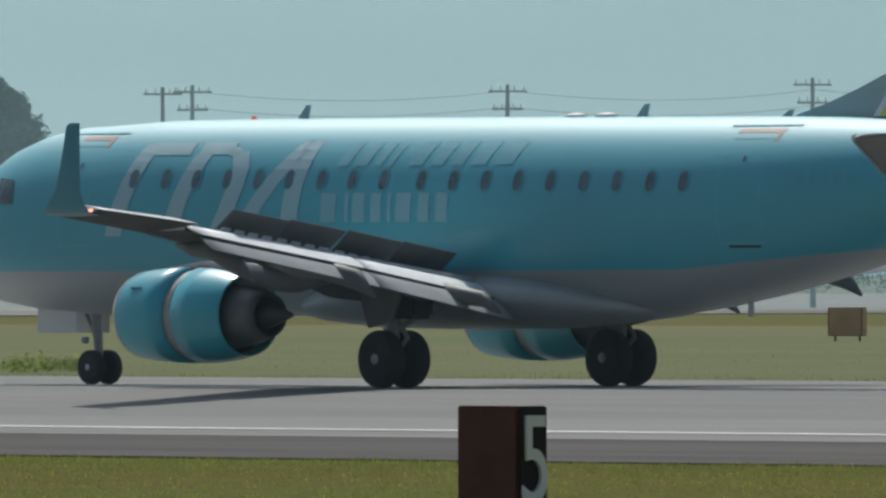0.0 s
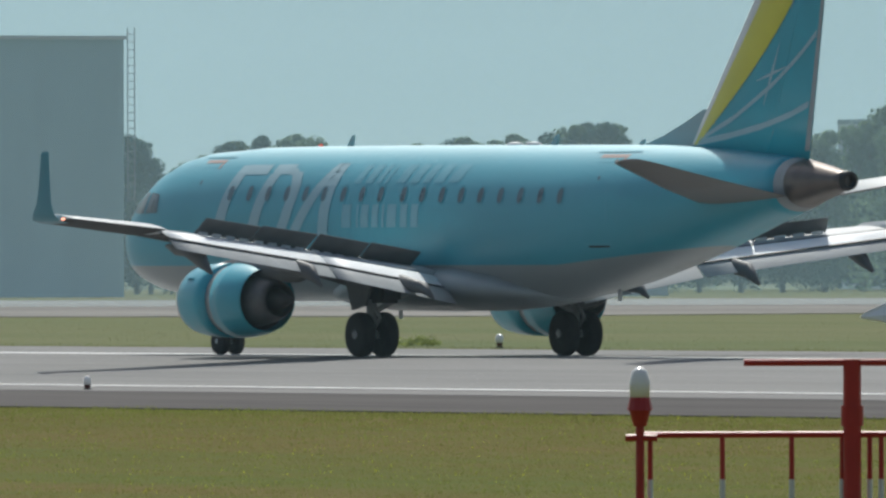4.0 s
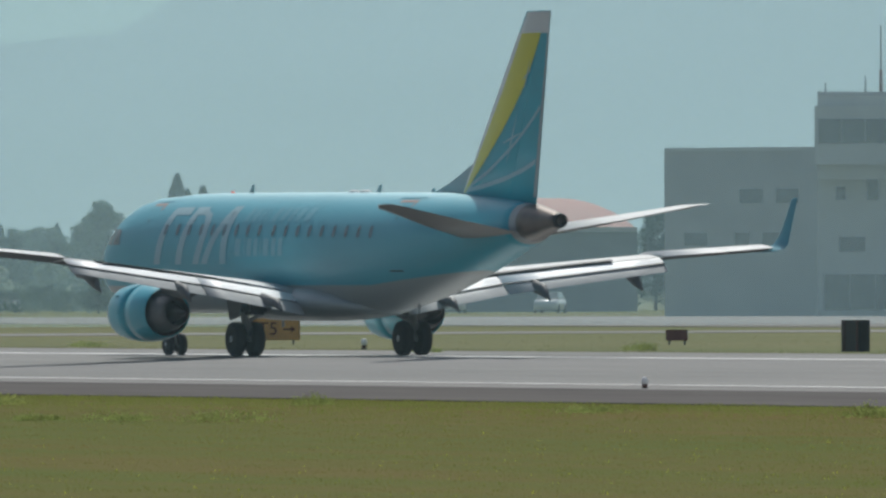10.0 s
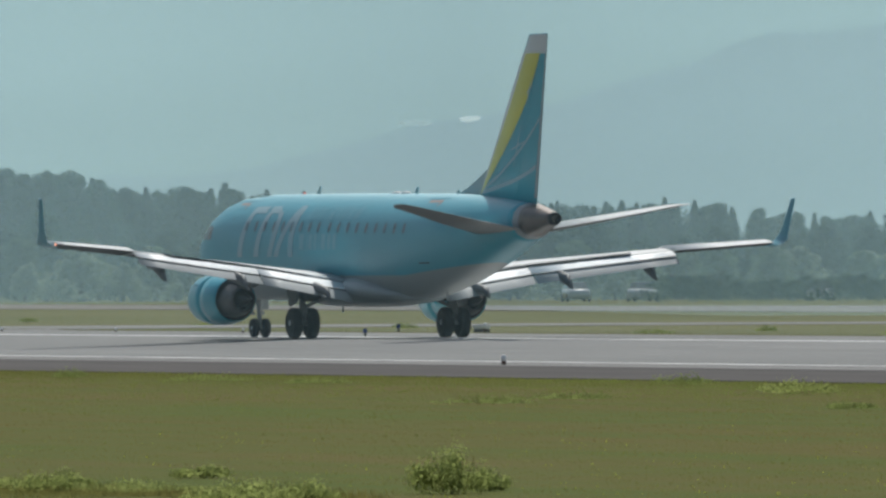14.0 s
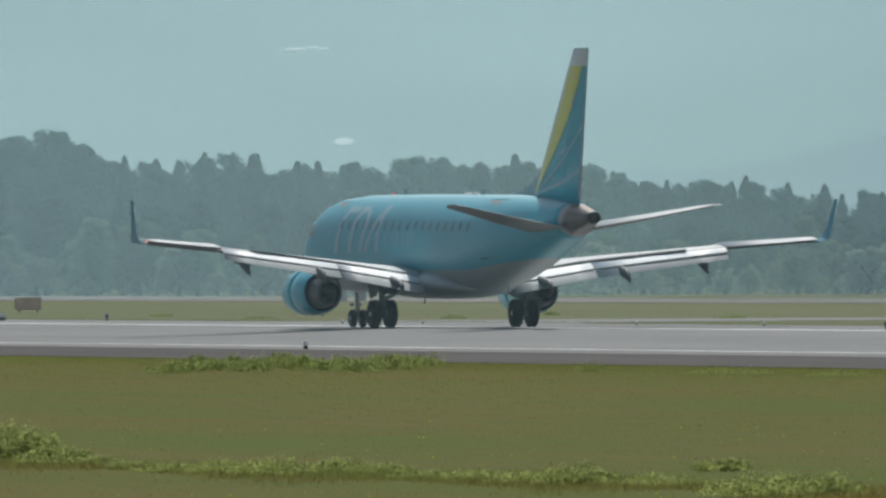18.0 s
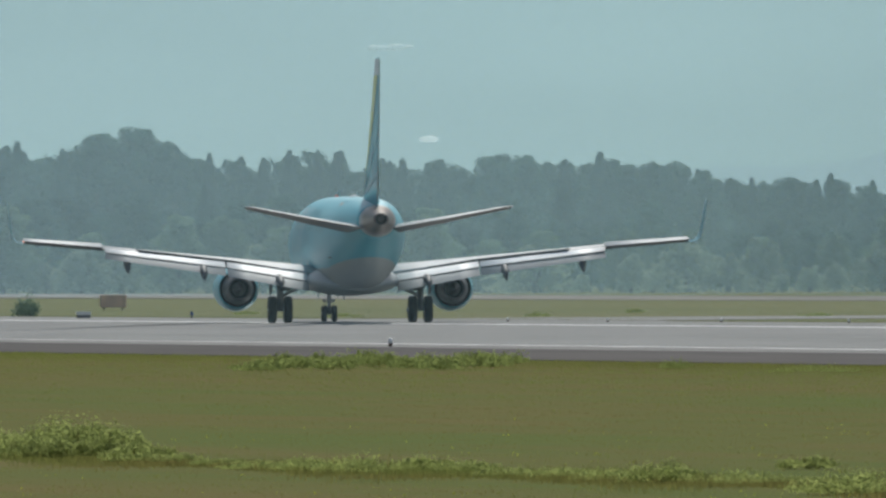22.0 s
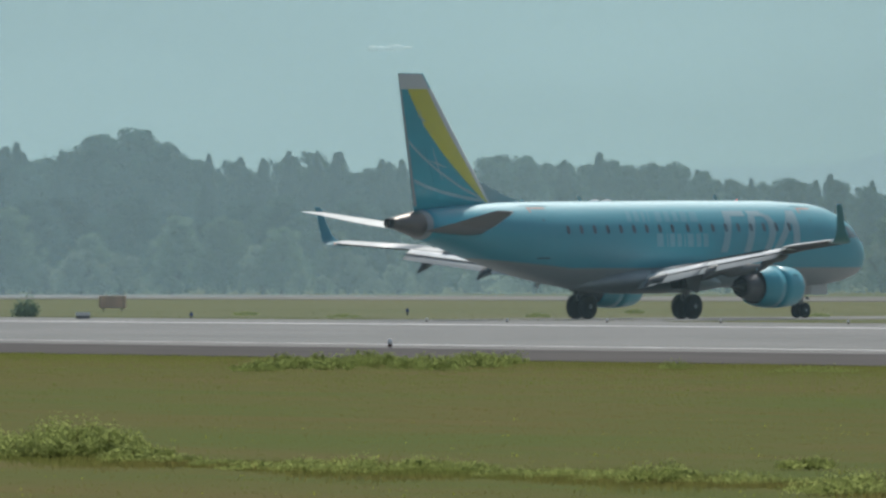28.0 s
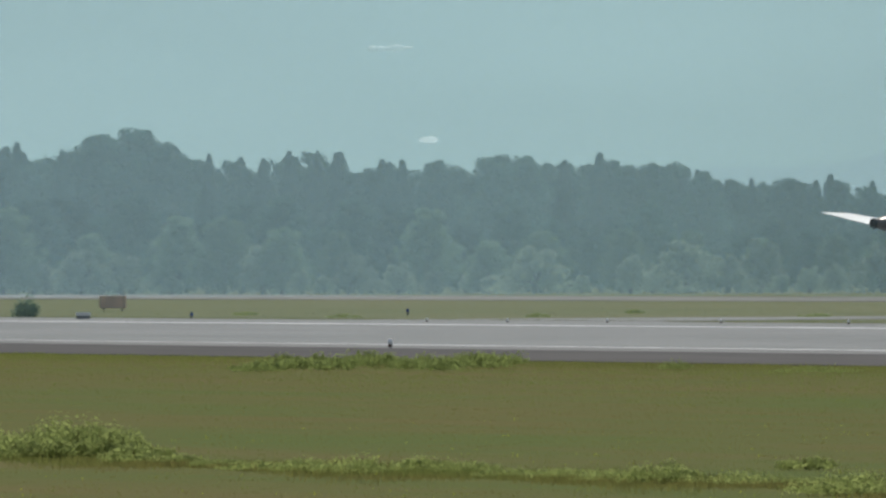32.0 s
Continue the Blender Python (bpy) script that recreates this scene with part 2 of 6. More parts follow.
M_RENDER = mat("light_grey_render", (0.47, 0.50, 0.50), 0.8, vary=0.08, scale=0.5, bump=0.1)
M_RENDER2 = mat("grey_concrete_wall", (0.36, 0.385, 0.39), 0.8, vary=0.1, scale=0.4)
M_PANE = mat("dark_window_glass", (0.10, 0.125, 0.135), 0.15, vary=0.2, scale=0.5)
M_SIGNBLUE = mat("slate_blue_lettering", (0.075, 0.105, 0.14), 0.6, vary=0.1, scale=1)
M_REDROOF = mat("faded_red_roof_sheet", (0.23, 0.085, 0.068), 0.7, vary=0.1, scale=0.4, stretch=(3, 0.4, 1))
M_POLE = mat("weathered_grey_post", (0.14, 0.14, 0.145), 0.8, vary=0.2, scale=3)
# weathered post, its base colour lightened for distance haze
M_FARPOLE = mat("haze_paled_weathered_post", (0.22, 0.23, 0.235), 0.8, vary=0.2, scale=3)
M_RUST = mat("dark_red_brown_sign_paint", (0.085, 0.022, 0.016), 0.6, vary=0.35, scale=3)
M_BLACK = mat("matt_black_sign_face", (0.012, 0.012, 0.013), 0.6, vary=0.3, scale=3)
M_ORANGE = mat("orange_yellow_sign_face", (0.60, 0.32, 0.09), 0.55, vary=0.15, scale=2)
# faded orange with some distance haze mixed into the tone
M_FADED = mat("faded_hazy_orange_sign_face", (0.52, 0.32, 0.18), 0.6, vary=0.15, scale=2)
M_PINK = mat("pale_pinkish_orange_sign_face", (0.85, 0.56, 0.44), 0.6, vary=0.15, scale=2)
M_RED = mat("signal_red_paint", (0.40, 0.022, 0.018), 0.45, vary=0.15, scale=4)
M_LAMPW = mat("white_lamp_glass", (0.8, 0.8, 0.78), 0.2)
M_CAR = mat("pale_car_paint", (0.55, 0.58, 0.6), 0.3, coat=0.5, vary=0.05, scale=1)


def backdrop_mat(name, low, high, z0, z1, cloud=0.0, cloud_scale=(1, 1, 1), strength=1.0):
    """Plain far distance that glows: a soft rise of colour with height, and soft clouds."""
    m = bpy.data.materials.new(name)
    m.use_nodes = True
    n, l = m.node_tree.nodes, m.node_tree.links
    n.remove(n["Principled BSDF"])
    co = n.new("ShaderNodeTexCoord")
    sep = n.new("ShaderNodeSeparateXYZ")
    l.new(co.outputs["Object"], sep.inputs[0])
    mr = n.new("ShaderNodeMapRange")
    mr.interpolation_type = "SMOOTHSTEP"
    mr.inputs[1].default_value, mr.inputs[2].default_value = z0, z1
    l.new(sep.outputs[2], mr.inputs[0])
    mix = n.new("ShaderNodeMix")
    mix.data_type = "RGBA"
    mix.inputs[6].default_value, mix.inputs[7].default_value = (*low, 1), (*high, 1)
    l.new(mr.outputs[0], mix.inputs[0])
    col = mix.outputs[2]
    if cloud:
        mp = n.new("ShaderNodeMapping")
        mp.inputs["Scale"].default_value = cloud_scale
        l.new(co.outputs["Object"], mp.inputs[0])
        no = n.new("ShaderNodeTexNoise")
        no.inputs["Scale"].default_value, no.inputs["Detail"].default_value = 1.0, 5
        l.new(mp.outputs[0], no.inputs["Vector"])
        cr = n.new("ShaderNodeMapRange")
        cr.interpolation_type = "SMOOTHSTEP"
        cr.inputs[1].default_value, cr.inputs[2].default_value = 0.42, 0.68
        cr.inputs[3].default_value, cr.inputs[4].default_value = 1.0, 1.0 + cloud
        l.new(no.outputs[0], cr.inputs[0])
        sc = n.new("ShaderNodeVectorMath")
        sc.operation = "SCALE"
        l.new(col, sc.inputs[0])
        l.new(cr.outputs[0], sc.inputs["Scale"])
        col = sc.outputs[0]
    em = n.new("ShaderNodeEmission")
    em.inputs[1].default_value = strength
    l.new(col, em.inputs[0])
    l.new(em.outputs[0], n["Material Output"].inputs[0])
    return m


# ---- helpers of the scene ----
def mesh_of(name, bm, material, smooth=False):
    me = bpy.data.meshes.new(name)
    bmesh.ops.recalc_face_normals(bm, faces=bm.faces)
    bm.to_mesh(me)
    bm.free()
    for m in material if isinstance(material, (list, tuple)) else [material]:
        me.materials.append(m)
    if smooth:
        me.polygons.foreach_set("use_smooth", [True] * len(me.polygons))
    return me


def part(name, bm, material, parent=None, label="", smooth=False):
    ob = new(name, mesh_of(name, bm, material, smooth))
    if parent:
        ob.parent = parent
    if label:
        ob["label"] = label
    return ob


def thing(name, label, category, place=(0, 0, 0), turn=0.0, group=""):
    ob = new(name)
    ob.matrix_basis = pose(*place, 0, 0, turn)
    return tagged(ob, label, category, group)


def polar(az, d, z=0.0):
    return Vector((-math.sin(radians(az)) * d, math.cos(radians(az)) * d, z))


def box(bm, c, s, turn=0.0, bevel=0.0):
    """A box with centre c and sizes s, turned about z."""
    r = bmesh.ops.create_cube(bm, size=1, matrix=pose(*c, 0, 0, turn) @ Matrix.Diagonal((*s, 1)))
    if bevel:
        ed = {e for v in r["verts"] for e in v.link_edges}
        bmesh.ops.bevel(bm, geom=list(ed), offset=bevel, segments=2, affect="EDGES")
    return bm


def boxed(c, s, turn=0.0, bevel=0.0):
    return box(bmesh.new(), c, s, turn, bevel)


def tube(bm, a, b, r0, r1=None, n=10):
    """A closed round bar from a to b."""
    a, b = Vector(a), Vector(b)
    r1 = r0 if r1 is None else r1
    q = (b - a).to_track_quat("Z", "Y").to_matrix()
    rings = []
    for p, r in ((a, r0), (b, r1)):
        rings.append([bm.verts.new(p + q @ Vector((math.cos(k * math.tau / n) * r, math.sin(k * math.tau / n) * r, 0))) for k in range(n)])
    for k in range(n):
        bm.faces.new((rings[0][k], rings[0][(k + 1) % n], rings[1][(k + 1) % n], rings[1][k]))
    bm.faces.new(rings[0][::-1])
    bm.faces.new(rings[1])
    return bm


def loft(rings, cap=True, closed=True):
    bm = bmesh.new()
    vs = [[bm.verts.new(p) for p in r] for r in rings]
    n = len(rings[0])
    for a, b in zip(vs, vs[1:]):
        for k in range(n if closed else n - 1):
            bm.faces.new((a[k], a[(k + 1) % n], b[(k + 1) % n], b[k]))
    if cap and closed:
        bm.faces.new(vs[0][::-1])
        bm.faces.new(vs[-1])
    return bm


def lathe(profile, axis_y, axis_z, n=40, cap=False):
    """A body turned about an axis along x; the profile holds (station, radius)."""
    return loft([[(s - 14, axis_y + r * math.sin(k * math.tau / n), axis_z + r * math.cos(k * math.tau / n)) for k in range(n)] for s, r in profile], cap)


def sheet_mesh(name, verts, faces, material, smooth=False):
    me = bpy.data.meshes.new(name)
    me.from_pydata(verts, [], faces)
    me.materials.append(material)
    if smooth:
        me.polygons.foreach_set("use_smooth", [True] * len(me.polygons))
    me.update()
    return me


def haze_mat(name, share, z1, along=None):
    """Translucent sheet standing in for thin dusty air: a little of the light is scattered, the rest passes; thinner
    with height.
    """
    m = bpy.data.materials.new(name)
    m.use_nodes = True
    n, l = m.node_tree.nodes, m.node_tree.links
    n.remove(n["Principled BSDF"])
    co = n.new("ShaderNodeTexCoord")
    sep = n.new("ShaderNodeSeparateXYZ")
    l.new(co.outputs["Object"], sep.inputs[0])
    mr = n.new("ShaderNodeMapRange")
    mr.interpolation_type = "SMOOTHSTEP"
    mr.inputs[1].default_value, mr.inputs[2].default_value = 0.0, z1
    mr.inputs[3].default_value, mr.inputs[4].default_value = share, 0.0
    l.new(sep.outputs[2], mr.inputs[0])
    dense = mr.outputs[0]
    if along:
        ma, mu = n.new("ShaderNodeMapRange"), n.new("ShaderNodeMath")
        ma.inputs[1].default_value, ma.inputs[2].default_value = along[0], along[1]
        ma.inputs[3].default_value, ma.inputs[4].default_value = along[2], 1.0
        mu.operation = "MULTIPLY"
        l.new(sep.outputs[0], ma.inputs[0])
        l.new(ma.outputs[0], mu.inputs[0])
        l.new(dense, mu.inputs[1])
        dense = mu.outputs[0]
    tp, df, tr = n.new("ShaderNodeBsdfTransparent"), n.new("ShaderNodeBsdfDiffuse"), n.new("ShaderNodeBsdfTranslucent")
    df.inputs[0].default_value = tr.inputs[0].default_value = (0.60, 0.88, 0.97, 1)
    mx, out = n.new("ShaderNodeMixShader"), n.new("ShaderNodeMixShader")
    mx.inputs[0].default_value = 0.6
    l.new(df.outputs[0], mx.inputs[1])
    l.new(tr.outputs[0], mx.inputs[2])
    l.new(dense, out.inputs[0])
    l.new(tp.outputs[0], out.inputs[1])
    l.new(mx.outputs[0], out.inputs[2])
    l.new(out.outputs[0], n["Material Output"].inputs[0])
    return m


# ---- ground, runway, sky ----
LOW = -0.415
CROWN = [(127.7, -0.386), (143.75, -0.379), (149.1, -0.379), (150.2, -0.372), (155, -0.31), (161, -0.20), (165, -0.09), (168, 0.0), (180, 0.0)]


def crown(y):
    for (a, p), (b, q) in zip(CROWN, CROWN[1:]):
        if y <= b:
            return p + (q - p) * (y - a) / (b - a)
    return 0.0


def crowned(name, y0, y1, lift, material, label, category):
    """A strip along the runway that follows its crown, with closed sides."""
    ys = [y0] + [y for y, _ in CROWN if y0 < y < y1] + [y1]
    ring = [(y, crown(y) + lift) for y in ys] + [(y1, -0.5), (y0, -0.5)]
    ob = part(name, loft([[(x, y, z) for y, z in ring] for x in (-2600, 900)]), material)
    return tagged(ob, label, category, kind="structure")


def ground():
    # the near field lies lower than the crown of the runway
    xs, rows = [-5600 + k * 400 for k in range(29)], [(-5600, LOW), (0, LOW), (128, LOW), (131, -0.6), (178, -0.6), (181, -0.07), (188, -0.03), (600, -0.03), (1500, -0.03), (5600, -0.03)]
    verts = [(x, y, z) for y, z in rows for x in xs]
    faces = [(j * 29 + i, j * 29 + i + 1, j * 29 + 30 + i, j * 29 + 29 + i) for j in range(len(rows) - 1) for i in range(28)]
    ob = new("ground", sheet_mesh("ground", verts, faces, M_GRASS))
    tagged(ob, "dry olive-green mown grass field round the runway", "ground", kind="structure")
    bm = bmesh.new()
    box(bm, (-900, 275, -0.022), (3600, 178, 0.02))
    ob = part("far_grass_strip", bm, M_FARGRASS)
    tagged(ob, "green grass strip beyond the runway, paled by haze in its colour", "ground", kind="structure")


def strip(name, y0, y1, z, material, label, category, x0=-2600, x1=900, th=0.05):
    ob = part(name, boxed(((x0 + x1) / 2, (y0 + y1) / 2, z - th / 2), (x1 - x0, y1 - y0, th)), material)
    return tagged(ob, label, category, kind="structure")


def taxiway():
    rows = [(40, 680, 1100), (46, 720, 1200), (52, 700, 1300), (54.9, 620, 1300), (56, 640, 1150), (57.7, 720, 800), (58.6, 640, 900), (60.4, 610, 900), (62.5, 620, 900), (63.5, 640, 900), (64.5, 700, 940), (66, 730, 960), (69.5, 870, 1010), (71, 932, 1060), (73, 1040, 1200), (76, 1190, 1420)]
    verts, faces = [], []
    for a, d0, d1 in rows:
        verts += [polar(a, d0, 0.015), polar(a, d1, 0.015), polar(a, d0, -0.06), polar(a, d1, -0.06)]
    for k in range(len(rows) - 1):
        i = 4 * k
        faces += [(i, i + 4, i + 5, i + 1), (i + 2, i, i + 4, i + 6)[::-1]]
    ob = new("taxiway", sheet_mesh("taxiway", verts, faces, M_CONCRETE))
    tagged(ob, "pale concrete taxiway far beyond the runway", "taxiway", kind="structure")


def exit_taxiway():
    mid = [(-520, 171), (-547, 173), (-568, 179), (-584, 191), (-595, 209), (-601, 226), (-605, 250), (-608, 285), (-610, 330)]
    verts, faces = [], []
    for k, (x, y) in enumerate(mid):
        a, b = mid[max(0, k - 1)], mid[min(len(mid) - 1, k + 1)]
        t = Vector((b[0] - a[0], b[1] - a[1])).normalized()
        for s, z in ((-11, 0.004), (11, 0.004), (-11, -0.06), (11, -0.06)):
            verts.append((x - t.y * s, max(168.6, y + t.x * s), z))
    for k in range(len(mid) - 1):
        i = 4 * k
        faces += [(i, i + 1, i + 5, i + 4), (i, i + 4, i + 6, i + 2), (i + 1, i + 3, i + 7, i + 5)]
    ob = new("exit_taxiway", sheet_mesh("exit_taxiway", verts, faces, M_RUNWAY))
    tagged(ob, "grey asphalt exit curving off the runway", "taxiway", kind="structure")


def sky_backdrop():
    verts, faces = [], []
    az = [k * 2.0 for k in range(10, 56)]
    zs = [-60, 0, 40, 80, 130, 200, 400]
    for a in az:
        for z in zs:
            verts.append(polar(a, 4560, z))
    m = len(zs)
    for i in range(len(az) - 1):
        for j in range(m - 1):
            faces.append((i * m + j, (i + 1) * m + j, (i + 1) * m + j + 1, i * m + j + 1))
    ob = new("sky_backdrop", sheet_mesh("sky_backdrop", verts, faces, SKY, True))
    tagged(ob, "pale hazy grey-blue sky with soft thin cloud", "backdrop", kind="structure")


def ridge(name, tops, d, material, label):
    verts, faces = [], []
    rnd = random.Random(5)
    pts = []
    for (a0, z0), (a1, z1) in zip(tops, tops[1:]):
        n = max(2, int(abs(a1 - a0) / 0.12))
        for k in range(n):
            f = k / n
            f2 = f * f * (3 - 2 * f)
            pts.append((a0 + (a1 - a0) * f, z0 + (z1 - z0) * f2 + rnd.uniform(-0.6, 0.6)))
    for a, z in pts:
        verts += [polar(a, d, -40), polar(a, d, z), polar(a, d + 160, -40)]
    for k in range(len(pts) - 1):
        i = 3 * k
        faces += [(i, i + 3, i + 4, i + 1), (i + 1, i + 4, i + 5, i + 2)]
    ob = new(name, sheet_mesh(name, verts, faces, material, True))
    tagged(ob, label, "backdrop", kind="structure")


SKY = backdrop_mat("hazy_sky", (0.296, 0.425, 0.434), (0.276, 0.402, 0.420), 10, 110, cloud=0.12, cloud_scale=(0.0016, 0.0016, 0.012))
# the mountain's haze is its own pale glow, not lit air
HAZE = backdrop_mat("haze_glow_mountain", (0.266, 0.378, 0.402), (0.252, 0.358, 0.390), 0, 75, cloud=0.06, cloud_scale=(0.003, 0.003, 0.02))

ground()
crowned("runway", 143.75, 180, 0.0, M_RUNWAY, "grey worn asphalt runway", "runway")
crowned("shoulder_near", 127.7, 143.74, -0.006, M_SHOULDER, "dark asphalt runway shoulder beside the grass", "runway shoulder")
strip("shoulder_far", 180, 187, -0.006, M_RUNWAY, "grey asphalt runway shoulder beyond the far line", "runway shoulder")
strip("edge_line_near", 149.15, 150.15, -0.366, M_PAINT, "worn white painted runway edge line", "road marking", th=0.006)
strip("edge_line_far", 171.3, 173.1, 0.006, M_PAINT, "worn white painted runway edge line", "road marking", th=0.006)
taxiway()
exit_taxiway()
sky_backdrop()
ridge("mountain_far", [(40, 8), (50, 15), (56, 40), (60, 90), (64, 130), (66.5, 120), (67.6, 95), (68.1, 81), (68.32, 71.5), (68.87, 69), (69.3, 57), (69.74, 48), (71, 30), (73, 16), (80, 6), (92, 4)], 4420, HAZE, "far mountain slope glowing in a pale blue haze colour")


def haze(name, d, share, z1):
    verts, faces = [], []
    for k in range(60):
        # past bearing 69 the nearer sheet bends out to 1120 m
        dk = d + max(0, 1120 - d) * min(1.0, max(0.0, (k - 29.0) / 2.0))
        verts += [polar(40 + k, dk, -0.5), polar(40 + k, dk, z1 + 2)]
    for k in range(59):
        faces.append((2 * k, 2 * k + 2, 2 * k + 3, 2 * k + 1))
    ob = new(name, sheet_mesh(name, verts, faces, haze_mat(name + "_air", share, z1), True))
    tagged(ob, "thin pale summer haze low over the field", "haze", kind="structure")


def runway_haze():
    """Upright sheet standing in for distance haze low along the runway, thicker towards its far end."""
    verts = [(x, 150.4, z) for x in (-1500, -700, -150) for z in (-0.5, 64)]
    ob = new("haze_runway", sheet_mesh("haze_runway", verts, [(0, 2, 3, 1), (2, 4, 5, 3)], haze_mat("runway_air", 0.07, 62, (-250, -480, 0.3)), True))
    tagged(ob, "thin pale summer haze low over the runway", "haze", kind="structure")


runway_haze()
haze("haze_near", 768, 0.19, 90)
haze("haze_far", 1228, 0.135, 90)
haze("haze_wood", 1293, 0.06, 90)


def small_cloud(az, z, wide, puffs, seed, material):
    p = thing("small_cloud", "small cloud with its own pale glow, low in the hazy sky", "cloud", tuple(polar(az, 4300, z)), az, "small clouds")
    rng = random.Random(seed)
    for k in range(puffs):
        bm = bmesh.new()
        bmesh.ops.create_icosphere(bm, subdivisions=3, radius=1, matrix=Matrix.Translation((rng.uniform(-wide, wide), 0, rng.uniform(-0.35, 0.35))) @ Matrix.Diagonal((rng.uniform(1.2, 2.0), 1.0, rng.uniform(0.4, 0.8), 1)))
        part("puff", bm, material, p, "", True)


small_cloud(72.293, 36.8, 1.8, 7, 3, M_CLOUD)
small_cloud(69.957, 44.2, 1.5, 5, 4, M_CLOUD)
small_cloud(72.43, 61.6, 5.0, 8, 5, M_THINCLOUD)
small_cloud(70.15, 43.0, 3.5, 6, 6, M_THINCLOUD)


# ---- plants ----
def leaf_cloud(name, pts, nrm, size, rng, material):
    """Many small leaf pieces, each a bent quad, at the given points."""
    n = len(pts)
    a = rng.normal(size=(n, 3))
    a -= nrm * (a * nrm).sum(1, keepdims=True) * 0.6
    a /= np.linalg.norm(a, axis=1, keepdims=True) + 1e-9
    b = np.cross(nrm, a)
    b /= np.linalg.norm(b, axis=1, keepdims=True) + 1e-9
    s = size * rng.uniform(0.55, 1.35, (n, 1))
    v = np.stack([pts - a * s, pts - b * s * 0.6 + nrm * s * 0.2, pts + a * s, pts + b * s * 0.6 + nrm * s * 0.2], 1).reshape(-1, 3)
    me = bpy.data.meshes.new(name)
    me.vertices.add(4 * n)
    me.vertices.foreach_set("co", v.astype(np.float32).ravel())
    me.loops.add(4 * n)
    me.loops.foreach_set("vertex_index", np.arange(4 * n, dtype=np.int32))
    me.polygons.add(n)
    me.polygons.foreach_set("loop_start", np.arange(n, dtype=np.int32) * 4)
    me.update(calc_edges=True)
    me.materials.append(material)
    return me


def sphere_dirs(rng, n):
    d = rng.normal(size=(n, 3))
    return d / np.linalg.norm(d, axis=1, keepdims=True)


def broad_tree(label, seed, material, height=10.0, width=6.0, low=0.0, leaf=0.19, count=5600, category="tree", blobs=22):
    rng = np.random.default_rng(seed)
    p = thing("tree", label, category, group="trees beyond the runway")
    bm = bmesh.new()
    tube(bm, (0, 0, -0.2), (0.1, 0, height * 0.45), 0.22, 0.13, 8)
    for k in range(6):
        a = k * 1.1 + rng.uniform(0, 0.6)
        tube(bm, (0.05, 0, height * (0.2 + 0.05 * k)), (math.cos(a) * width * 0.3, math.sin(a) * width * 0.3, height * (0.45 + 0.06 * k)), 0.09, 0.03, 6)
    part("trunk", bm, M_BARK, p)
    P, N = [], []
    for k in range(blobs):
        f = (k + 0.5) / blobs
        zc = height * (low + 0.13 + (0.80 - low) * f)
        rad = width * 0.5 * (1.0 - 0.62 * max(0.0, f - 0.30) / 0.7) * rng.uniform(0.34, 0.52)
        off = width * 0.5 * (1.0 - 0.7 * f) * rng.uniform(0.3, 0.95)
        a = k * 2.4 + rng.uniform(-0.4, 0.4)
        d = sphere_dirs(rng, count // blobs)
        r = rad * rng.uniform(0.55, 1.28, (len(d), 1))
        c = np.array([math.cos(a) * off, math.sin(a) * off, min(zc, height - rad * 0.72)])
        P.append(c + d * r * np.array([1, 1, 0.78]))
        N.append(d)
    P, N = np.concatenate(P), np.concatenate(N)
    top = P[:, 2].max()
    P[:, 2] *= height / top
    crown = new("crown", leaf_cloud("crown", P, N, leaf, rng, material))
    crown.parent = p
    return p


def conifer(label, seed, height=11.0, width=4.2):
    rng = np.random.default_rng(seed)
    p = thing("conifer", label, "tree", group="trees beyond the runway")
    part("trunk", tube(bmesh.new(), (0, 0, -0.2), (0, 0, height * 0.96), 0.2, 0.03, 8), M_BARK, p)
    n = 4600
    z = rng.uniform(0.10, 1.0, n) ** 0.85
    tier = 0.76 + 0.24 * np.sqrt(1 - z) * np.cos(z * (38 + 3 * seed % 11) + rng.uniform(0, 1.6, n))
    a = rng.uniform(0, math.tau, n)
    lob = 1 + 0.30 * np.sin(a * 2 + seed + 9 * z) + 0.20 * np.sin(a * 5 + 2 * seed - 17 * z)
    r = width * 0.5 * (0.30 * (1 - z) ** 0.6 + 0.70 * (1 - z) ** 1.3) * tier * lob * rng.uniform(0.55, 1.05, n) + 0.05
    P = np.stack([r * np.cos(a), r * np.sin(a), z * height - r * 0.25], 1)
    N = np.stack([np.cos(a), np.sin(a), np.full(n, 0.5)], 1)
    N /= np.linalg.norm(N, axis=1, keepdims=True)
    crown = new("crown", leaf_cloud("crown", P, N, 0.17, rng, M_LEAF2))
    crown.parent = p
    return p


def put(kind, az, d, height, base, spread=1.0, turn=0.0):
    s = height / base
    return copy_thing(kind, Matrix.Translation(polar(az, d, -0.1)) @ Matrix.Rotation(turn, 4, "Z") @ Matrix.Diagonal((s * spread, s * spread, s, 1)))


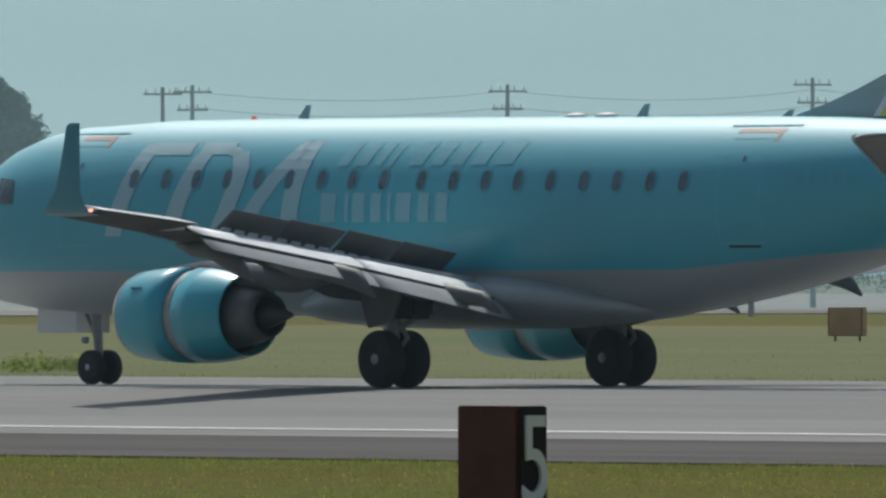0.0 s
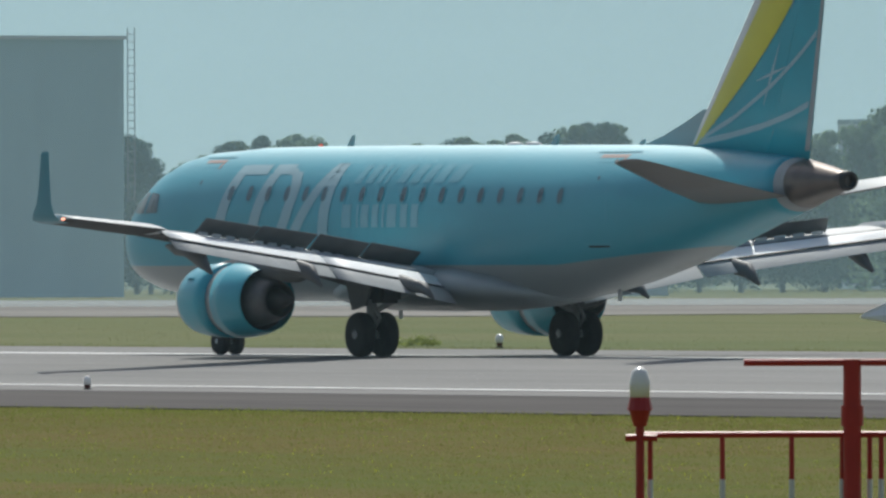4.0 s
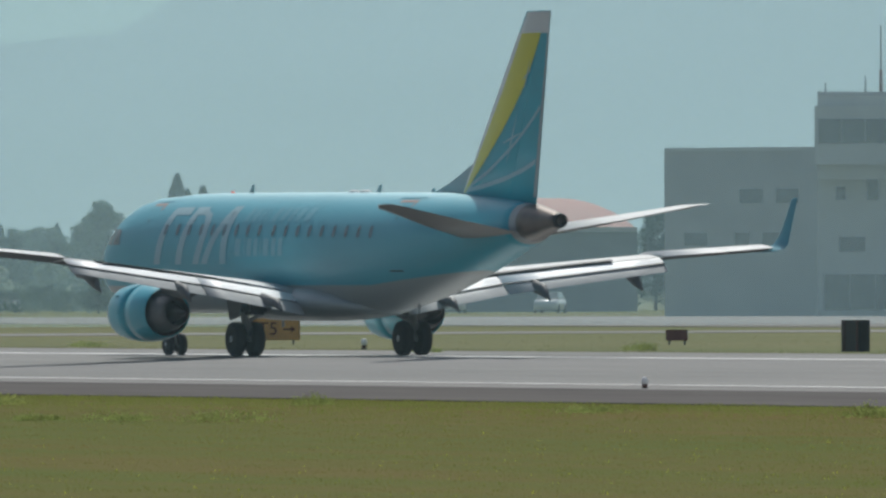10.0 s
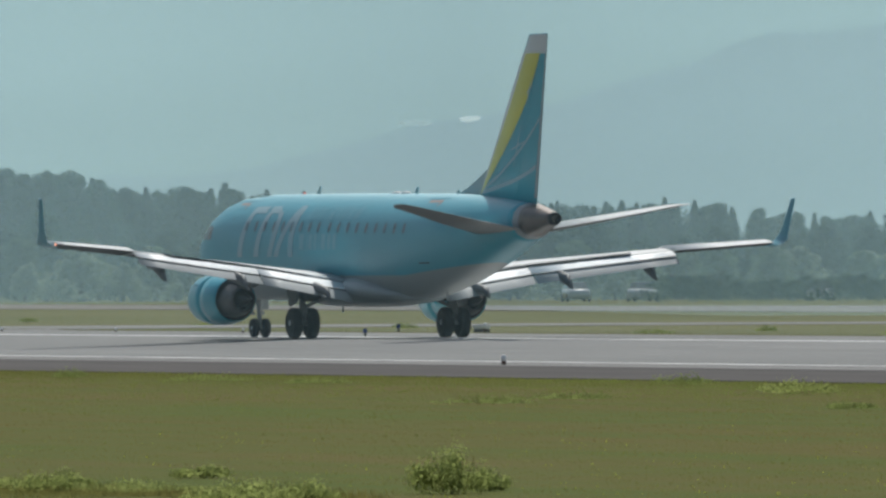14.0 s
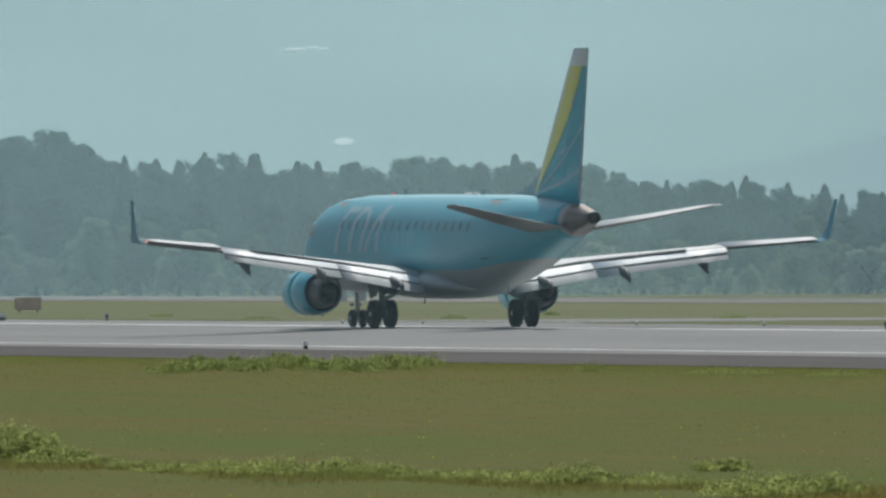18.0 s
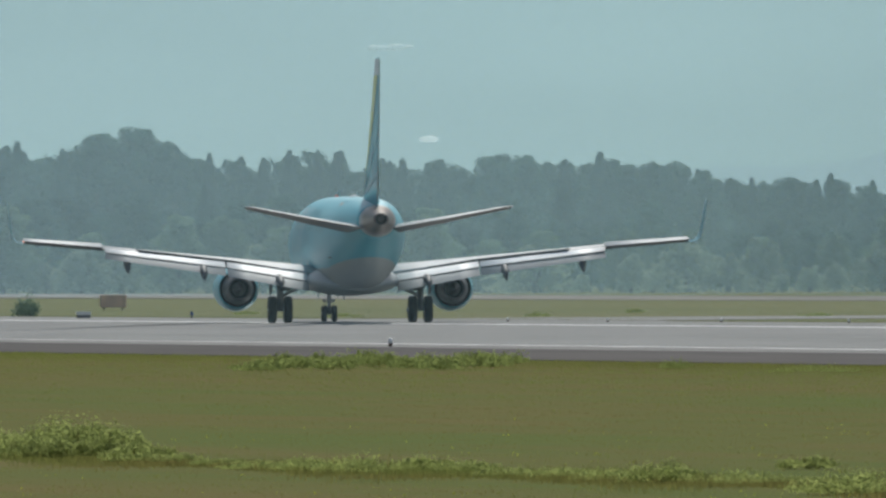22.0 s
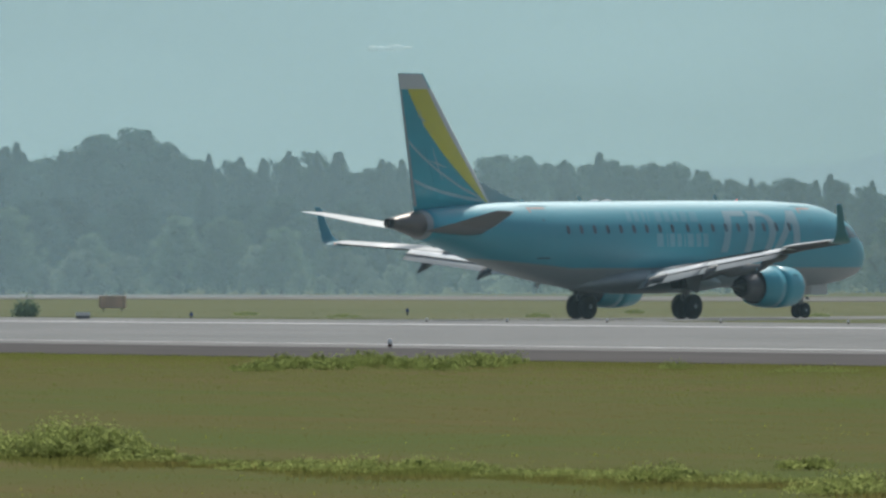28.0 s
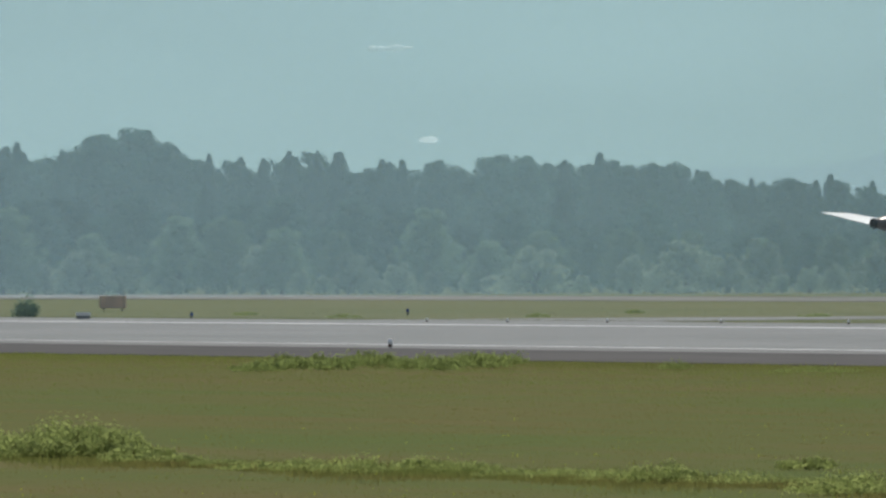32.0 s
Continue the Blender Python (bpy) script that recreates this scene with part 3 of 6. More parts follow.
def wood_mass(rows):
    """The deep rows of the wood, which nobody could count, as one sheet of leaves."""
    rng = np.random.default_rng(8)
    out = []
    for src, az, d, height, base, spread, turn in rows:
        me = next(c for c in src.children if c.name.startswith("crown")).data
        co = np.empty(len(me.vertices) * 3, np.float32)
        me.vertices.foreach_get("co", co)
        co = co.reshape(-1, 4, 3)
        co = co[rng.permutation(len(co))[:2000]]
        mid = co.mean(1, keepdims=True)
        s = height / base
        co = mid * np.array([s * spread, s * spread, s]) + (co - mid) * s * 1.25
        c, t = math.cos(turn), math.sin(turn)
        p = polar(az, d, -0.1)
        out.append(np.stack([co[..., 0] * c - co[..., 1] * t + p.x, co[..., 0] * t + co[..., 1] * c + p.y, co[..., 2] + p.z], -1))
    v = np.concatenate(out).reshape(-1, 3)
    n = len(v) // 4
    me = bpy.data.meshes.new("deep_wood")
    me.vertices.add(4 * n)
    me.vertices.foreach_set("co", v.astype(np.float32).ravel())
    me.loops.add(4 * n)
    me.loops.foreach_set("vertex_index", np.arange(4 * n, dtype=np.int32))
    me.polygons.add(n)
    me.polygons.foreach_set("loop_start", np.arange(n, dtype=np.int32) * 4)
    me.update(calc_edges=True)
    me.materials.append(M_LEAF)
    tagged(new("deep_wood", me), "dense dark green leaves of the wood behind the front trees", "wood", kind="stuff")


def woods():
    rnd = random.Random(11)
    broad = [broad_tree("broad-leaved tree with a dense grey-green crown, far off", 20 + k, M_LEAF, width=6.4 + 0.5 * k) for k in range(3)]
    cones = [conifer("dark pointed conifer in the far wood", 40 + k, width=7.0 + 1.5 * k) for k in range(3)]
    scrub = [broad_tree("low pale green scrub at the foot of the wood", 60 + k, M_LEAF3, height=4.0, width=4.6, low=0.02, leaf=0.2, count=1800, category="shrub", blobs=11) for k in range(2)]
    green = [broad_tree("round-topped tree with a light green crown", 80 + k, M_LEAF4, width=6.6 + 0.5 * k) for k in range(2)]
    # skyline: bearing, height, kind
    line = [(73.839, 12.0, 0), (73.778, 12.6, 1), (73.717, 11.2, 0), (73.615, 12.0, 1), (73.50, 13.2, 0), (73.421, 13.8, 0), (73.32, 13.6, 0), (73.25, 12.6, 0), (73.167, 11.4, 0), (73.085, 11.6, 1), (72.963, 10.8, 0), (72.892, 11.0, 1),
            (72.796, 11.8, 1), (72.698, 11.6, 1), (72.627, 11.6, 1), (72.535, 10.4, 0), (72.433, 10.9, 1), (72.388, 11.1, 1), (72.26, 11.1, 0), (72.148, 10.1, 0), (72.046, 11.3, 0), (71.934, 11.4, 0), (71.801, 11.0, 1),
            (71.675, 11.6, 1), (71.60, 11.0, 0), (71.50, 10.8, 0), (71.40, 10.6, 0), (71.30, 10.1, 0), (71.211, 9.4, 0), (71.129, 9.4, 1), (70.966, 9.5, 0), (70.813, 9.3, 0), (70.701, 8.8, 0), (70.563, 8.6, 1), (70.4, 8.6, 0), (70.30, 8.2, 0),
            (70.196, 8.3, 1), (70.053, 8.1, 0), (69.911, 8.9, 1), (69.788, 8.2, 0), (69.646, 8.2, 1), (69.463, 7.9, 0), (69.36, 8.0, 1), (69.259, 8.4, 1), (69.09, 8.0, 0), (68.924, 7.6, 0), (68.781, 7.2, 0), (68.66, 6.9, 0), (68.54, 6.9, 0)]
    for az, h, k in line:
        src = rnd.choice(cones if k else broad)
        d = rnd.uniform(1295, 1345)
        put(src, az, d, h * d / 1320, 11.0 if k else 10.0, rnd.uniform(0.85, 1.1) * (1.15 if h > 13 else 1), rnd.uniform(0, 6))
    for az, d, h, k in ((68.353, 1240, 8.7, 0), (68.40, 1260, 7.6, 0), (68.27, 1250, 7.4, 0), (68.084, 1240, 10.7, 1), (68.05, 1246, 9.6, 1), (67.991, 1244, 9.8, 1), (68.2, 1262, 7.0, 0), (67.93, 1262, 8.2, 0), (66.36, 1200, 7.6, 0)):
        put(rnd.choice(cones if k else broad), az, d, h, 11.0 if k else 10.0, 1.25 if k else 1.0, rnd.uniform(0, 6))
    mass = []
    az = 67.2
    while az < 76.5:
        h = float(np.interp(az, [q[0] for q in line[::-1]], [min(q[1], 12.4) for q in line[::-1]])) if az > 68.5 else 6.3
        cone = rnd.random() < 0.42
        d = rnd.uniform(1350, 1390)
        mass.append((rnd.choice(cones if cone else broad), az, d, h * d / 1320 * (rnd.uniform(0.94, 1.04) if cone else rnd.uniform(0.93, 1.02)), 11.0 if cone else 10.0, 1.2 if cone else 1.3, rnd.uniform(0, 6)))
        az += rnd.uniform(0.05, 0.085)
    az = 68.4
    while az < 76.0:
        put(rnd.choice(broad), az, rnd.uniform(1270, 1292), rnd.uniform(4.5, 7.4) + (az - 70.5) * 0.35, 10.0, 1.35, rnd.uniform(0, 6))
        az += rnd.uniform(0.10, 0.18)
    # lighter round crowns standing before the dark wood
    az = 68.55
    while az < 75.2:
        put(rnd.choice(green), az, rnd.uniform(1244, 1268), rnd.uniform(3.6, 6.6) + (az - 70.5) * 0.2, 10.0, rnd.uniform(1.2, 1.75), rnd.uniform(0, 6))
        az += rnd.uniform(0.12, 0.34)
    az = 68.3
    while az < 75.5:
        put(rnd.choice(scrub), az, rnd.uniform(1236, 1262), rnd.uniform(1.5, 4.3), 4.0, rnd.uniform(0.9, 1.5), rnd.uniform(0, 6))
        az += rnd.uniform(0.07, 0.19)
    # dark low hedge and a round bush beside the arched hall
    az = 67.9
    while az < 69.3:
        mass.append((rnd.choice(broad), az, rnd.uniform(1140, 1160), rnd.uniform(1.5, 2.2), 10.0, 3.0, rnd.uniform(0, 6)))
        az += 0.05
    put(broad[0], 68.37, 1138, 2.7, 10.0, 1.5, 1.0)
    # clump and trees seen at the start
    for az, h in ((53.597, 15.6), (53.506, 14.9), (53.363, 15.5), (53.19, 15.9), (53.027, 16.5), (52.884, 16.0), (52.762, 16.5), (52.609, 15.6), (52.446, 16.2), (52.283, 15.6), (52.161, 15.8), (52.02, 15.8), (51.95, 14.8), (54.41, 13.9), (54.33, 15.0), (54.185, 15.5), (54.043, 15.5), (53.91, 15.6), (53.757, 15.8), (53.68, 15.4), (53.45, 15.2)):
        d = rnd.uniform(1090, 1120)
        put(rnd.choice(broad), az, d, h, 10.0, 0.95, rnd.uniform(0, 6))
        mass.append((rnd.choice(broad), az + rnd.uniform(-0.06, 0.06), d - 8, h * rnd.uniform(0.5, 0.85), 10.0, 1.15, rnd.uniform(0, 6)))
        mass.append((rnd.choice(broad), az + rnd.uniform(0.03, 0.09), d + 9, h * rnd.uniform(0.93, 1.0), 10.0, 1.0, rnd.uniform(0, 6)))
    for az, h in ((56.61, 13.7), (56.5, 13.9), (56.40, 13.5), (56.30, 12.6), (57.841, 14.8), (57.74, 15.4), (57.658, 15.6), (57.58, 14.9), (57.515, 14.6), (57.393, 14.8), (57.28, 14.0), (57.189, 14.4), (57.10, 14.2), (57.026, 14.2), (56.93, 13.6), (56.863, 13.3), (56.76, 13.6), (56.69, 13.8), (58.76, 13.5), (58.68, 13.0), (58.86, 12.4)):
        d = rnd.uniform(1135, 1165)
        put(rnd.choice(green), az, d, h, 10.0, 0.95, rnd.uniform(0, 6))
        mass.append((rnd.choice(broad), az + rnd.uniform(-0.06, 0.06), d - 8, h * rnd.uniform(0.5, 0.85), 10.0, 1.15, rnd.uniform(0, 6)))
    az = 57.95
    while az < 59.35:
        mass.append((rnd.choice(broad), az, rnd.uniform(1170, 1190), rnd.uniform(8.8, 10.6), 10.0, 1.25, rnd.uniform(0, 6)))
        az += 0.06
    # trees by the hangar
    for az, h in ((60.096, 11.1), (60.021, 10.8), (59.960, 11.1), (59.899, 11.7), (59.854, 12.0), (59.807, 11.8), (59.764, 11.8), (60.918, 10.8), (60.877, 11.1), (60.842, 10.7), (61.478, 11.1), (61.428, 9.5), (61.305, 8.8), (61.234, 9.7), (61.163, 10.5), (61.101, 10.7), (61.020, 11.0), (60.605, 10.0), (60.55, 9.5), (60.50, 9.7), (60.45, 10.5), (60.40, 10.6), (60.34, 10.8), (60.28, 10.9), (60.22, 10.4), (60.16, 10.6), (60.70, 9.6), (60.78, 10.0), (60.08, 9.4), (59.97, 9.2), (59.86, 9.0), (59.72, 9.2), (59.6, 9.0), (59.45, 9.6), (59.3, 10.0), (59.15, 10.6), (59.0, 11.4)):
        d = rnd.uniform(1085, 1115)
        put(rnd.choice(broad + green), az, d, h, 10.0, 0.95, rnd.uniform(0, 6))
        mass.append((rnd.choice(broad), az + rnd.uniform(-0.05, 0.05), d - 6, h * rnd.uniform(0.5, 0.8), 10.0, 1.2, rnd.uniform(0, 6)))
    az = 44.0
    while az < 66.4:
        h = 4.2 if az < 59.8 else 6.0
        mass.append((rnd.choice(broad), az, rnd.uniform(1180, 1230), rnd.uniform(0.85, 1.1) * h, 10.0, 1.9, rnd.uniform(0, 6)))
        az += rnd.uniform(0.2, 0.3)
    wood_mass(mass)
    for src in broad + cones + scrub + green:
        for o in (*src.children_recursive, src):
            bpy.data.objects.remove(o)


def weed(name, label, az, d, w, h, seed, count=420, leaf=0.035, material=None):
    rng = np.random.default_rng(seed)
    w, h, count, leaf = w * 1.2, h * 1.2, int(count * 2.4), leaf * 0.62
    p = thing(name, label, "weed", tuple(polar(az, d, -0.02)))
    bm = bmesh.new()
    for k in range(7):
        a, r = rng.uniform(0, math.tau), rng.uniform(0, w * 0.35)
        tube(bm, (math.cos(a) * r * 0.5, math.sin(a) * r * 0.5, -0.02), (math.cos(a) * r, math.sin(a) * r, h * rng.uniform(0.4, 0.7)), 0.005, 0.003, 5)
    tagged(part("stalk_tuft", bm, M_STRAW, p), kind="stuff")
    P, N = [], []
    for k in range(20):
        a, r = rng.uniform(0, math.tau), w * 0.42 * math.sqrt(rng.uniform(0, 1))
        dd = sphere_dirs(rng, count // 20)
        hh = h * rng.uniform(0.5, 1.0) * (1 - 0.5 * (r / (w * 0.4)) ** 2)
        c = np.array([math.cos(a) * r, math.sin(a) * r, hh * 0.52])
        P.append(c + dd * rng.uniform(0.3, 1.25, (len(dd), 1)) * np.array([w * 0.17, w * 0.17, hh * 0.48]))
        N.append(dd)
    P, N = np.concatenate(P), np.concatenate(N)
    P[:, 2] = np.maximum(P[:, 2], 0.01)
    ob = new("leaves", leaf_cloud("leaves", P, N, leaf, rng, material or M_WEED2))
    ob.parent = p
    tagged(ob, kind="stuff")
    return p


def grass(name, label, region, n, hlo, hhi, material, seed, blades=5, wide=0.012, clump=0.10):
    """Tufts of upright blades; region draws a plan point."""
    rng = np.random.default_rng(seed)
    xy = region(rng, n)
    n = len(xy)
    big = 0.5 + 0.5 * np.sin(xy[:, 0] * 0.9 + 2 * np.sin(xy[:, 1] * 0.35)) * np.sin(xy[:, 1] * 0.55 + 1.3 * np.sin(xy[:, 0] * 0.21))
    h = hlo + (hhi - hlo) * rng.uniform(0, 1, n) ** 2 * (0.45 + 0.55 * big)
    c = np.repeat(xy, blades, 0) + rng.normal(size=(n * blades, 2)) * clump
    hh = np.repeat(h, blades) * rng.uniform(0.6, 1.15, n * blades)
    a = rng.uniform(0, math.tau, n * blades)
    w = wide * rng.uniform(0.6, 1.5, n * blades)
    lean = rng.normal(size=(n * blades, 2)) * 0.32 * hh[:, None]
    m = n * blades
    v = np.zeros((m, 3, 3))
    v[:, 0, :2] = c + np.stack([np.cos(a), np.sin(a)], 1) * w[:, None]
    v[:, 1, :2] = c - np.stack([np.cos(a), np.sin(a)], 1) * w[:, None]
    v[:, 2, :2] = c + lean
    v[:, :2, 2], v[:, 2, 2] = -0.03, hh - 0.03
    me = bpy.data.meshes.new(name)
    me.vertices.add(3 * m)
    me.vertices.foreach_set("co", v.astype(np.float32).ravel())
    me.loops.add(3 * m)
    me.loops.foreach_set("vertex_index", np.arange(3 * m, dtype=np.int32))
    me.polygons.add(m)
    me.polygons.foreach_set("loop_start", np.arange(m, dtype=np.int32) * 3)
    me.update(calc_edges=True)
    me.materials.append(material)
    return tagged(new(name, me), label, "grass", kind="stuff")


def near_field(rng, n):
    az = np.radians(rng.uniform(46.5, 75.5, n))
    d1 = 108.5 / np.cos(az)
    d = np.sqrt(rng.uniform(0, 1, n) * (d1 ** 2 - 118 ** 2) + 118 ** 2)
    return np.stack([-np.sin(az) * d, np.cos(az) * d], 1)


def green_field(rng, n):
    q = near_field(rng, 3 * n)
    return q[rng.uniform(-1, 1, 3 * n) * 45 - q[:, 0] < 165][:n]


def near_edge(rng, n):
    x = -rng.uniform(95, 420, n)
    return np.stack([x, 108.2 - np.abs(rng.normal(size=n)) * np.where(rng.uniform(0, 1, n) < 0.55, 5.0, 17.0)], 1)


def weed_band(rng, n):
    """Lusher ground round the weeds, in a band that winds across the near field."""
    f = rng.uniform(0, 1, n)
    az = np.radians(70.3 + 3.7 * f)
    d = np.interp(f, (0, 0.25, 0.5, 0.8, 1), (141, 150, 156, 166, 176)) + rng.normal(size=n) * (2.2 + 1.5 * np.sin(f * 23))
    return np.stack([-np.sin(az) * d, np.cos(az) * d], 1)


def far_field(rng, n):
    x = -rng.uniform(180, 760, n)
    return np.stack([x, 187.5 + np.abs(rng.normal(size=n)) * 45], 1)


def far_edge(rng, n):
    x = -rng.uniform(180, 760, n)
    return np.stack([x, 187.2 + np.abs(rng.normal(size=n)) * 1.5], 1)


# ---- buildings ----
def wall_between(bm, a, b, z0, z1, th, inward):
    """An upright slab between the plan points a and b, th thick towards inward."""
    n = (inward - (a + b) / 2)
    u = (b - a).normalized()
    n = (n - u * n.dot(u))
    n.z = 0
    n = n.normalized() * th
    ring0 = [a, b, b + n, a + n]
    vs = [bm.verts.new((q.x, q.y, z)) for z in (z0, z1) for q in ring0]
    for f in ((0, 1, 2, 3), (7, 6, 5, 4), (0, 4, 5, 1), (1, 5, 6, 2), (2, 6, 7, 3), (3, 7, 4, 0)):
        bm.faces.new([vs[k] for k in f])
    return bm


def words(body, size, extrude=0.03):
    cu = bpy.data.curves.new("words", "FONT")
    cu.body, cu.size, cu.extrude, cu.align_x, cu.align_y = body, size, extrude, "CENTER", "CENTER"
    cu.bevel_depth, cu.bevel_resolution = (size * 0.020, 0) if size > 1.2 else (0.0, 0)
    ob = new("words", cu)
    bpy.context.view_layer.update()
    me = bpy.data.meshes.new_from_object(ob.evaluated_get(bpy.context.evaluated_depsgraph_get()))
    bpy.data.objects.remove(ob)
    return me


def sign_words(parent, body, centre, along, size, material, name="lettering", label="", sx=1.0):
    """Writing on an upright face; along is the reading direction in plan."""
    me = words(body, size)
    me.materials.clear()
    me.materials.append(material)
    ob = new(name, me)
    ob.parent = parent
    u = Vector((along.x, along.y, 0)).normalized()
    ob.matrix_basis = Matrix.Translation(centre) @ Matrix((u * sx, Vector((0, 0, 1)), u.cross(Vector((0, 0, 1))))).transposed().to_4x4()
    if label:
        ob["label"] = label
    return ob


def meet(az, a, b):
    """Where the bearing az meets the plan line a-b."""
    d = polar(az, 1.0)
    e = b - a
    k = (a.x * e.y - a.y * e.x) / (d.x * e.y - d.y * e.x)
    return Vector((d.x * k, d.y * k, 0))


def pane_on(parent, a, b, az0, az1, z0, z1, material=None, frame_w=0.06, out=None, name="window"):
    """A framed pane set on the wall line a-b between two bearings."""
    p, q = meet(az0, a, b), meet(az1, a, b)
    toward = -((p + q) / 2).normalized() * 0.04
    o = part(name, wall_between(bmesh.new(), p + toward, q + toward, z0, z1, 0.10, (p + q) / 2 * 1.1), M_RENDER2, parent)
    p2, q2 = p + (q - p).normalized() * frame_w, q - (q - p).normalized() * frame_w
    n = max(1, round((q2 - p2).length / 1.5))
    for k in range(n):
        s, e = p2 + (q2 - p2) * (k / n), p2 + (q2 - p2) * ((k + 1) / n)
        gap = (e - s).normalized() * 0.03
        part("pane", wall_between(bmesh.new(), s + gap + toward * 1.6, e - gap + toward * 1.6, z0 + frame_w, z1 - frame_w, 0.03, (p + q) / 2 * 1.1), material or M_PANE, o)
    return o


def block(parent, name, pts, z0, z1, material, label=""):
    """A closed upright prism over plan points."""
    bm = bmesh.new()
    lo, hi = [bm.verts.new((q.x, q.y, z0)) for q in pts], [bm.verts.new((q.x, q.y, z1)) for q in pts]
    n = len(pts)
    for k in range(n):
        bm.faces.new((lo[k], lo[(k + 1) % n], hi[(k + 1) % n], hi[k]))
    bm.faces.new(hi)
    bm.faces.new(lo[::-1])
    return part(name, bm, material, parent, label)


def mast(parent, az, d, z0, z1, r=0.06):
    bm = tube(bmesh.new(), polar(az, d, z0), polar(az, d, z1), r, r * 0.5, 8)
    return part("mast", bm, M_POLE, parent, "thin grey mast")


def hangar():
    p = thing("hangar", "large grey-blue metal-clad hangar with wide shade-coloured doors and lettering", "hangar")
    C, R, L = polar(63.297, 1000), polar(61.524, 1012), polar(64.834, 1095)
    B = R + L - C
    mid = (C + B) / 2
    H = 16.35
    part("side_wall", wall_between(bmesh.new(), C, R, -0.3, H, 0.4, mid), M_HANGAR, p, "grey-blue clad side wall")
    part("back_wall", wall_between(bmesh.new(), R, B, -0.3, H, 0.4, mid), M_HANGAR, p)
    part("rear_wall", wall_between(bmesh.new(), L, B, -0.3, H, 0.4, mid), M_HANGAR, p)
    u = (L - C).normalized()
    bm = bmesh.new()
    wall_between(bm, C, L, 11.1, H, 0.4, mid)
    wall_between(bm, C, C + u * 0.9, -0.3, 11.1, 0.4, mid)
    wall_between(bm, L - u * 1.5, L, -0.3, 11.1, 0.4, mid)
    part("front_wall", bm, M_HANGAR, p, "grey-blue clad wall over the doors")
    inn = (mid - (C + L) / 2).normalized()
    a0, a1 = C + u * 0.95, L - u * 1.55
    for k in range(8):
        s, e = a0 + (a1 - a0) * (k / 8), a0 + (a1 - a0) * ((k + 1) / 8)
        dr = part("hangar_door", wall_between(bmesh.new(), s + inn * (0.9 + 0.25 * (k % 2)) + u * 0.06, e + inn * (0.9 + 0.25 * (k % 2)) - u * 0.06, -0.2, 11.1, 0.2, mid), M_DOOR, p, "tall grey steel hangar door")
        for j in range(1, 4):
            part("rail", wall_between(bmesh.new(), s + inn * (0.84 + 0.25 * (k % 2)) + u * 0.2, e + inn * (0.84 + 0.25 * (k % 2)) - u * 0.2, 2.7 * j, 2.7 * j + 0.12, 0.05, mid), M_HANGAR, dr)
    block(p, "roof", [C + (C - mid).normalized() * 0.3, R + (R - mid).normalized() * 0.3, B, L + (L - mid).normalized() * 0.3], H, H + 0.25, M_HANGAR2, "pale roof edge")
    part("lintel", wall_between(bmesh.new(), C + u * 0.2, L, 11.1, 11.5, 0.06, C * 0.5), M_RUST, p, "thin dark red rail over the doors")
    for az0, az1, z1, nm in ((64.281, 63.822, 17.75, "roof_block"), (63.643, 63.403, 16.95, "roof_block")):
        f0, f1 = polar(az0, 1030), polar(az1, 1030)
        back = polar((az0 + az1) / 2, 8)
        rb = block(p, nm, [f0, f1, f1 + back, f0 + back], H, z1 + 0.4, M_HANGAR2, "pale roof-top block")
    mast(p, 64.275, 1031, 17.0, 23.0)
    mast(p, 63.84, 1031, 17.0, 23.0)
    for az in (64.75, 64.62, 64.2, 63.9, 63.62, 63.5, 63.1, 62.7):
        part("roof_lamp", boxed(polar(az, 1004 + max(0, az - 63.297) * 34, H + 0.35), (0.5, 0.3, 0.25), az, 0.05), M_POLE, p, "small lamp on the roof edge")
    # rail ladder at the end
    lad = part("ladder", tube(tube(bmesh.new(), polar(61.51, 1011, 6), polar(61.51, 1011, 17.1), 0.035, n=6), polar(61.485, 1011, 6), polar(61.485, 1011, 17.1), 0.035, n=6), M_POLE, p, "caged grey ladder up the wall end")
    for k in range(22):
        part("rung", tube(bmesh.new(), polar(61.51, 1011, 6.2 + k * 0.5), polar(61.485, 1011, 6.2 + k * 0.5), 0.03, n=5), M_POLE, lad)
    # lettering: plain blocks for the name, then words
    w = (R - C).normalized()
    out = -polar(62.6, 0.12)
    for az, kind in ((62.885, 0), (62.624, 0), (62.364, "大"), (62.114, "学")):
        q = meet(az, C, R) + out + Vector((0, 0, 13.9))
        if kind:
            sign_words(p, kind, q, w, 2.75, M_SIGNBLUE, label="slate blue lettering")
        else:
            bm = bmesh.new()
            for dz, ww, hh in ((1.05, 2.1, 0.45), (0.35, 2.4, 0.5), (-0.4, 2.0, 0.55), (-1.1, 2.3, 0.5)):
                wall_between(bm, meet(az, C, R) + out - w * ww / 2, meet(az, C, R) + out + w * ww / 2, 13.9 + dz - hh / 2, 13.9 + dz + hh / 2, 0.05, mid)
            for o in (-0.75, 0.05, 0.7):
                wall_between(bm, meet(az, C, R) + out * 1.3 + w * (o - 0.16), meet(az, C, R) + out * 1.3 + w * (o + 0.16), 12.65, 15.1, 0.05, mid)
            part("name_block", bm, M_SIGNBLUE, p, "slate blue block sign")
    for az, ch in ((62.737, "宇"), (62.583, "宙"), (62.432, "航"), (62.283, "空")):
        sign_words(p, ch, meet(az, C, R) + out + Vector((0, 0, 10.85)), w, 1.7, M_SIGNBLUE)
    v = (C - L).normalized()
    out = -polar(64, 0.12)
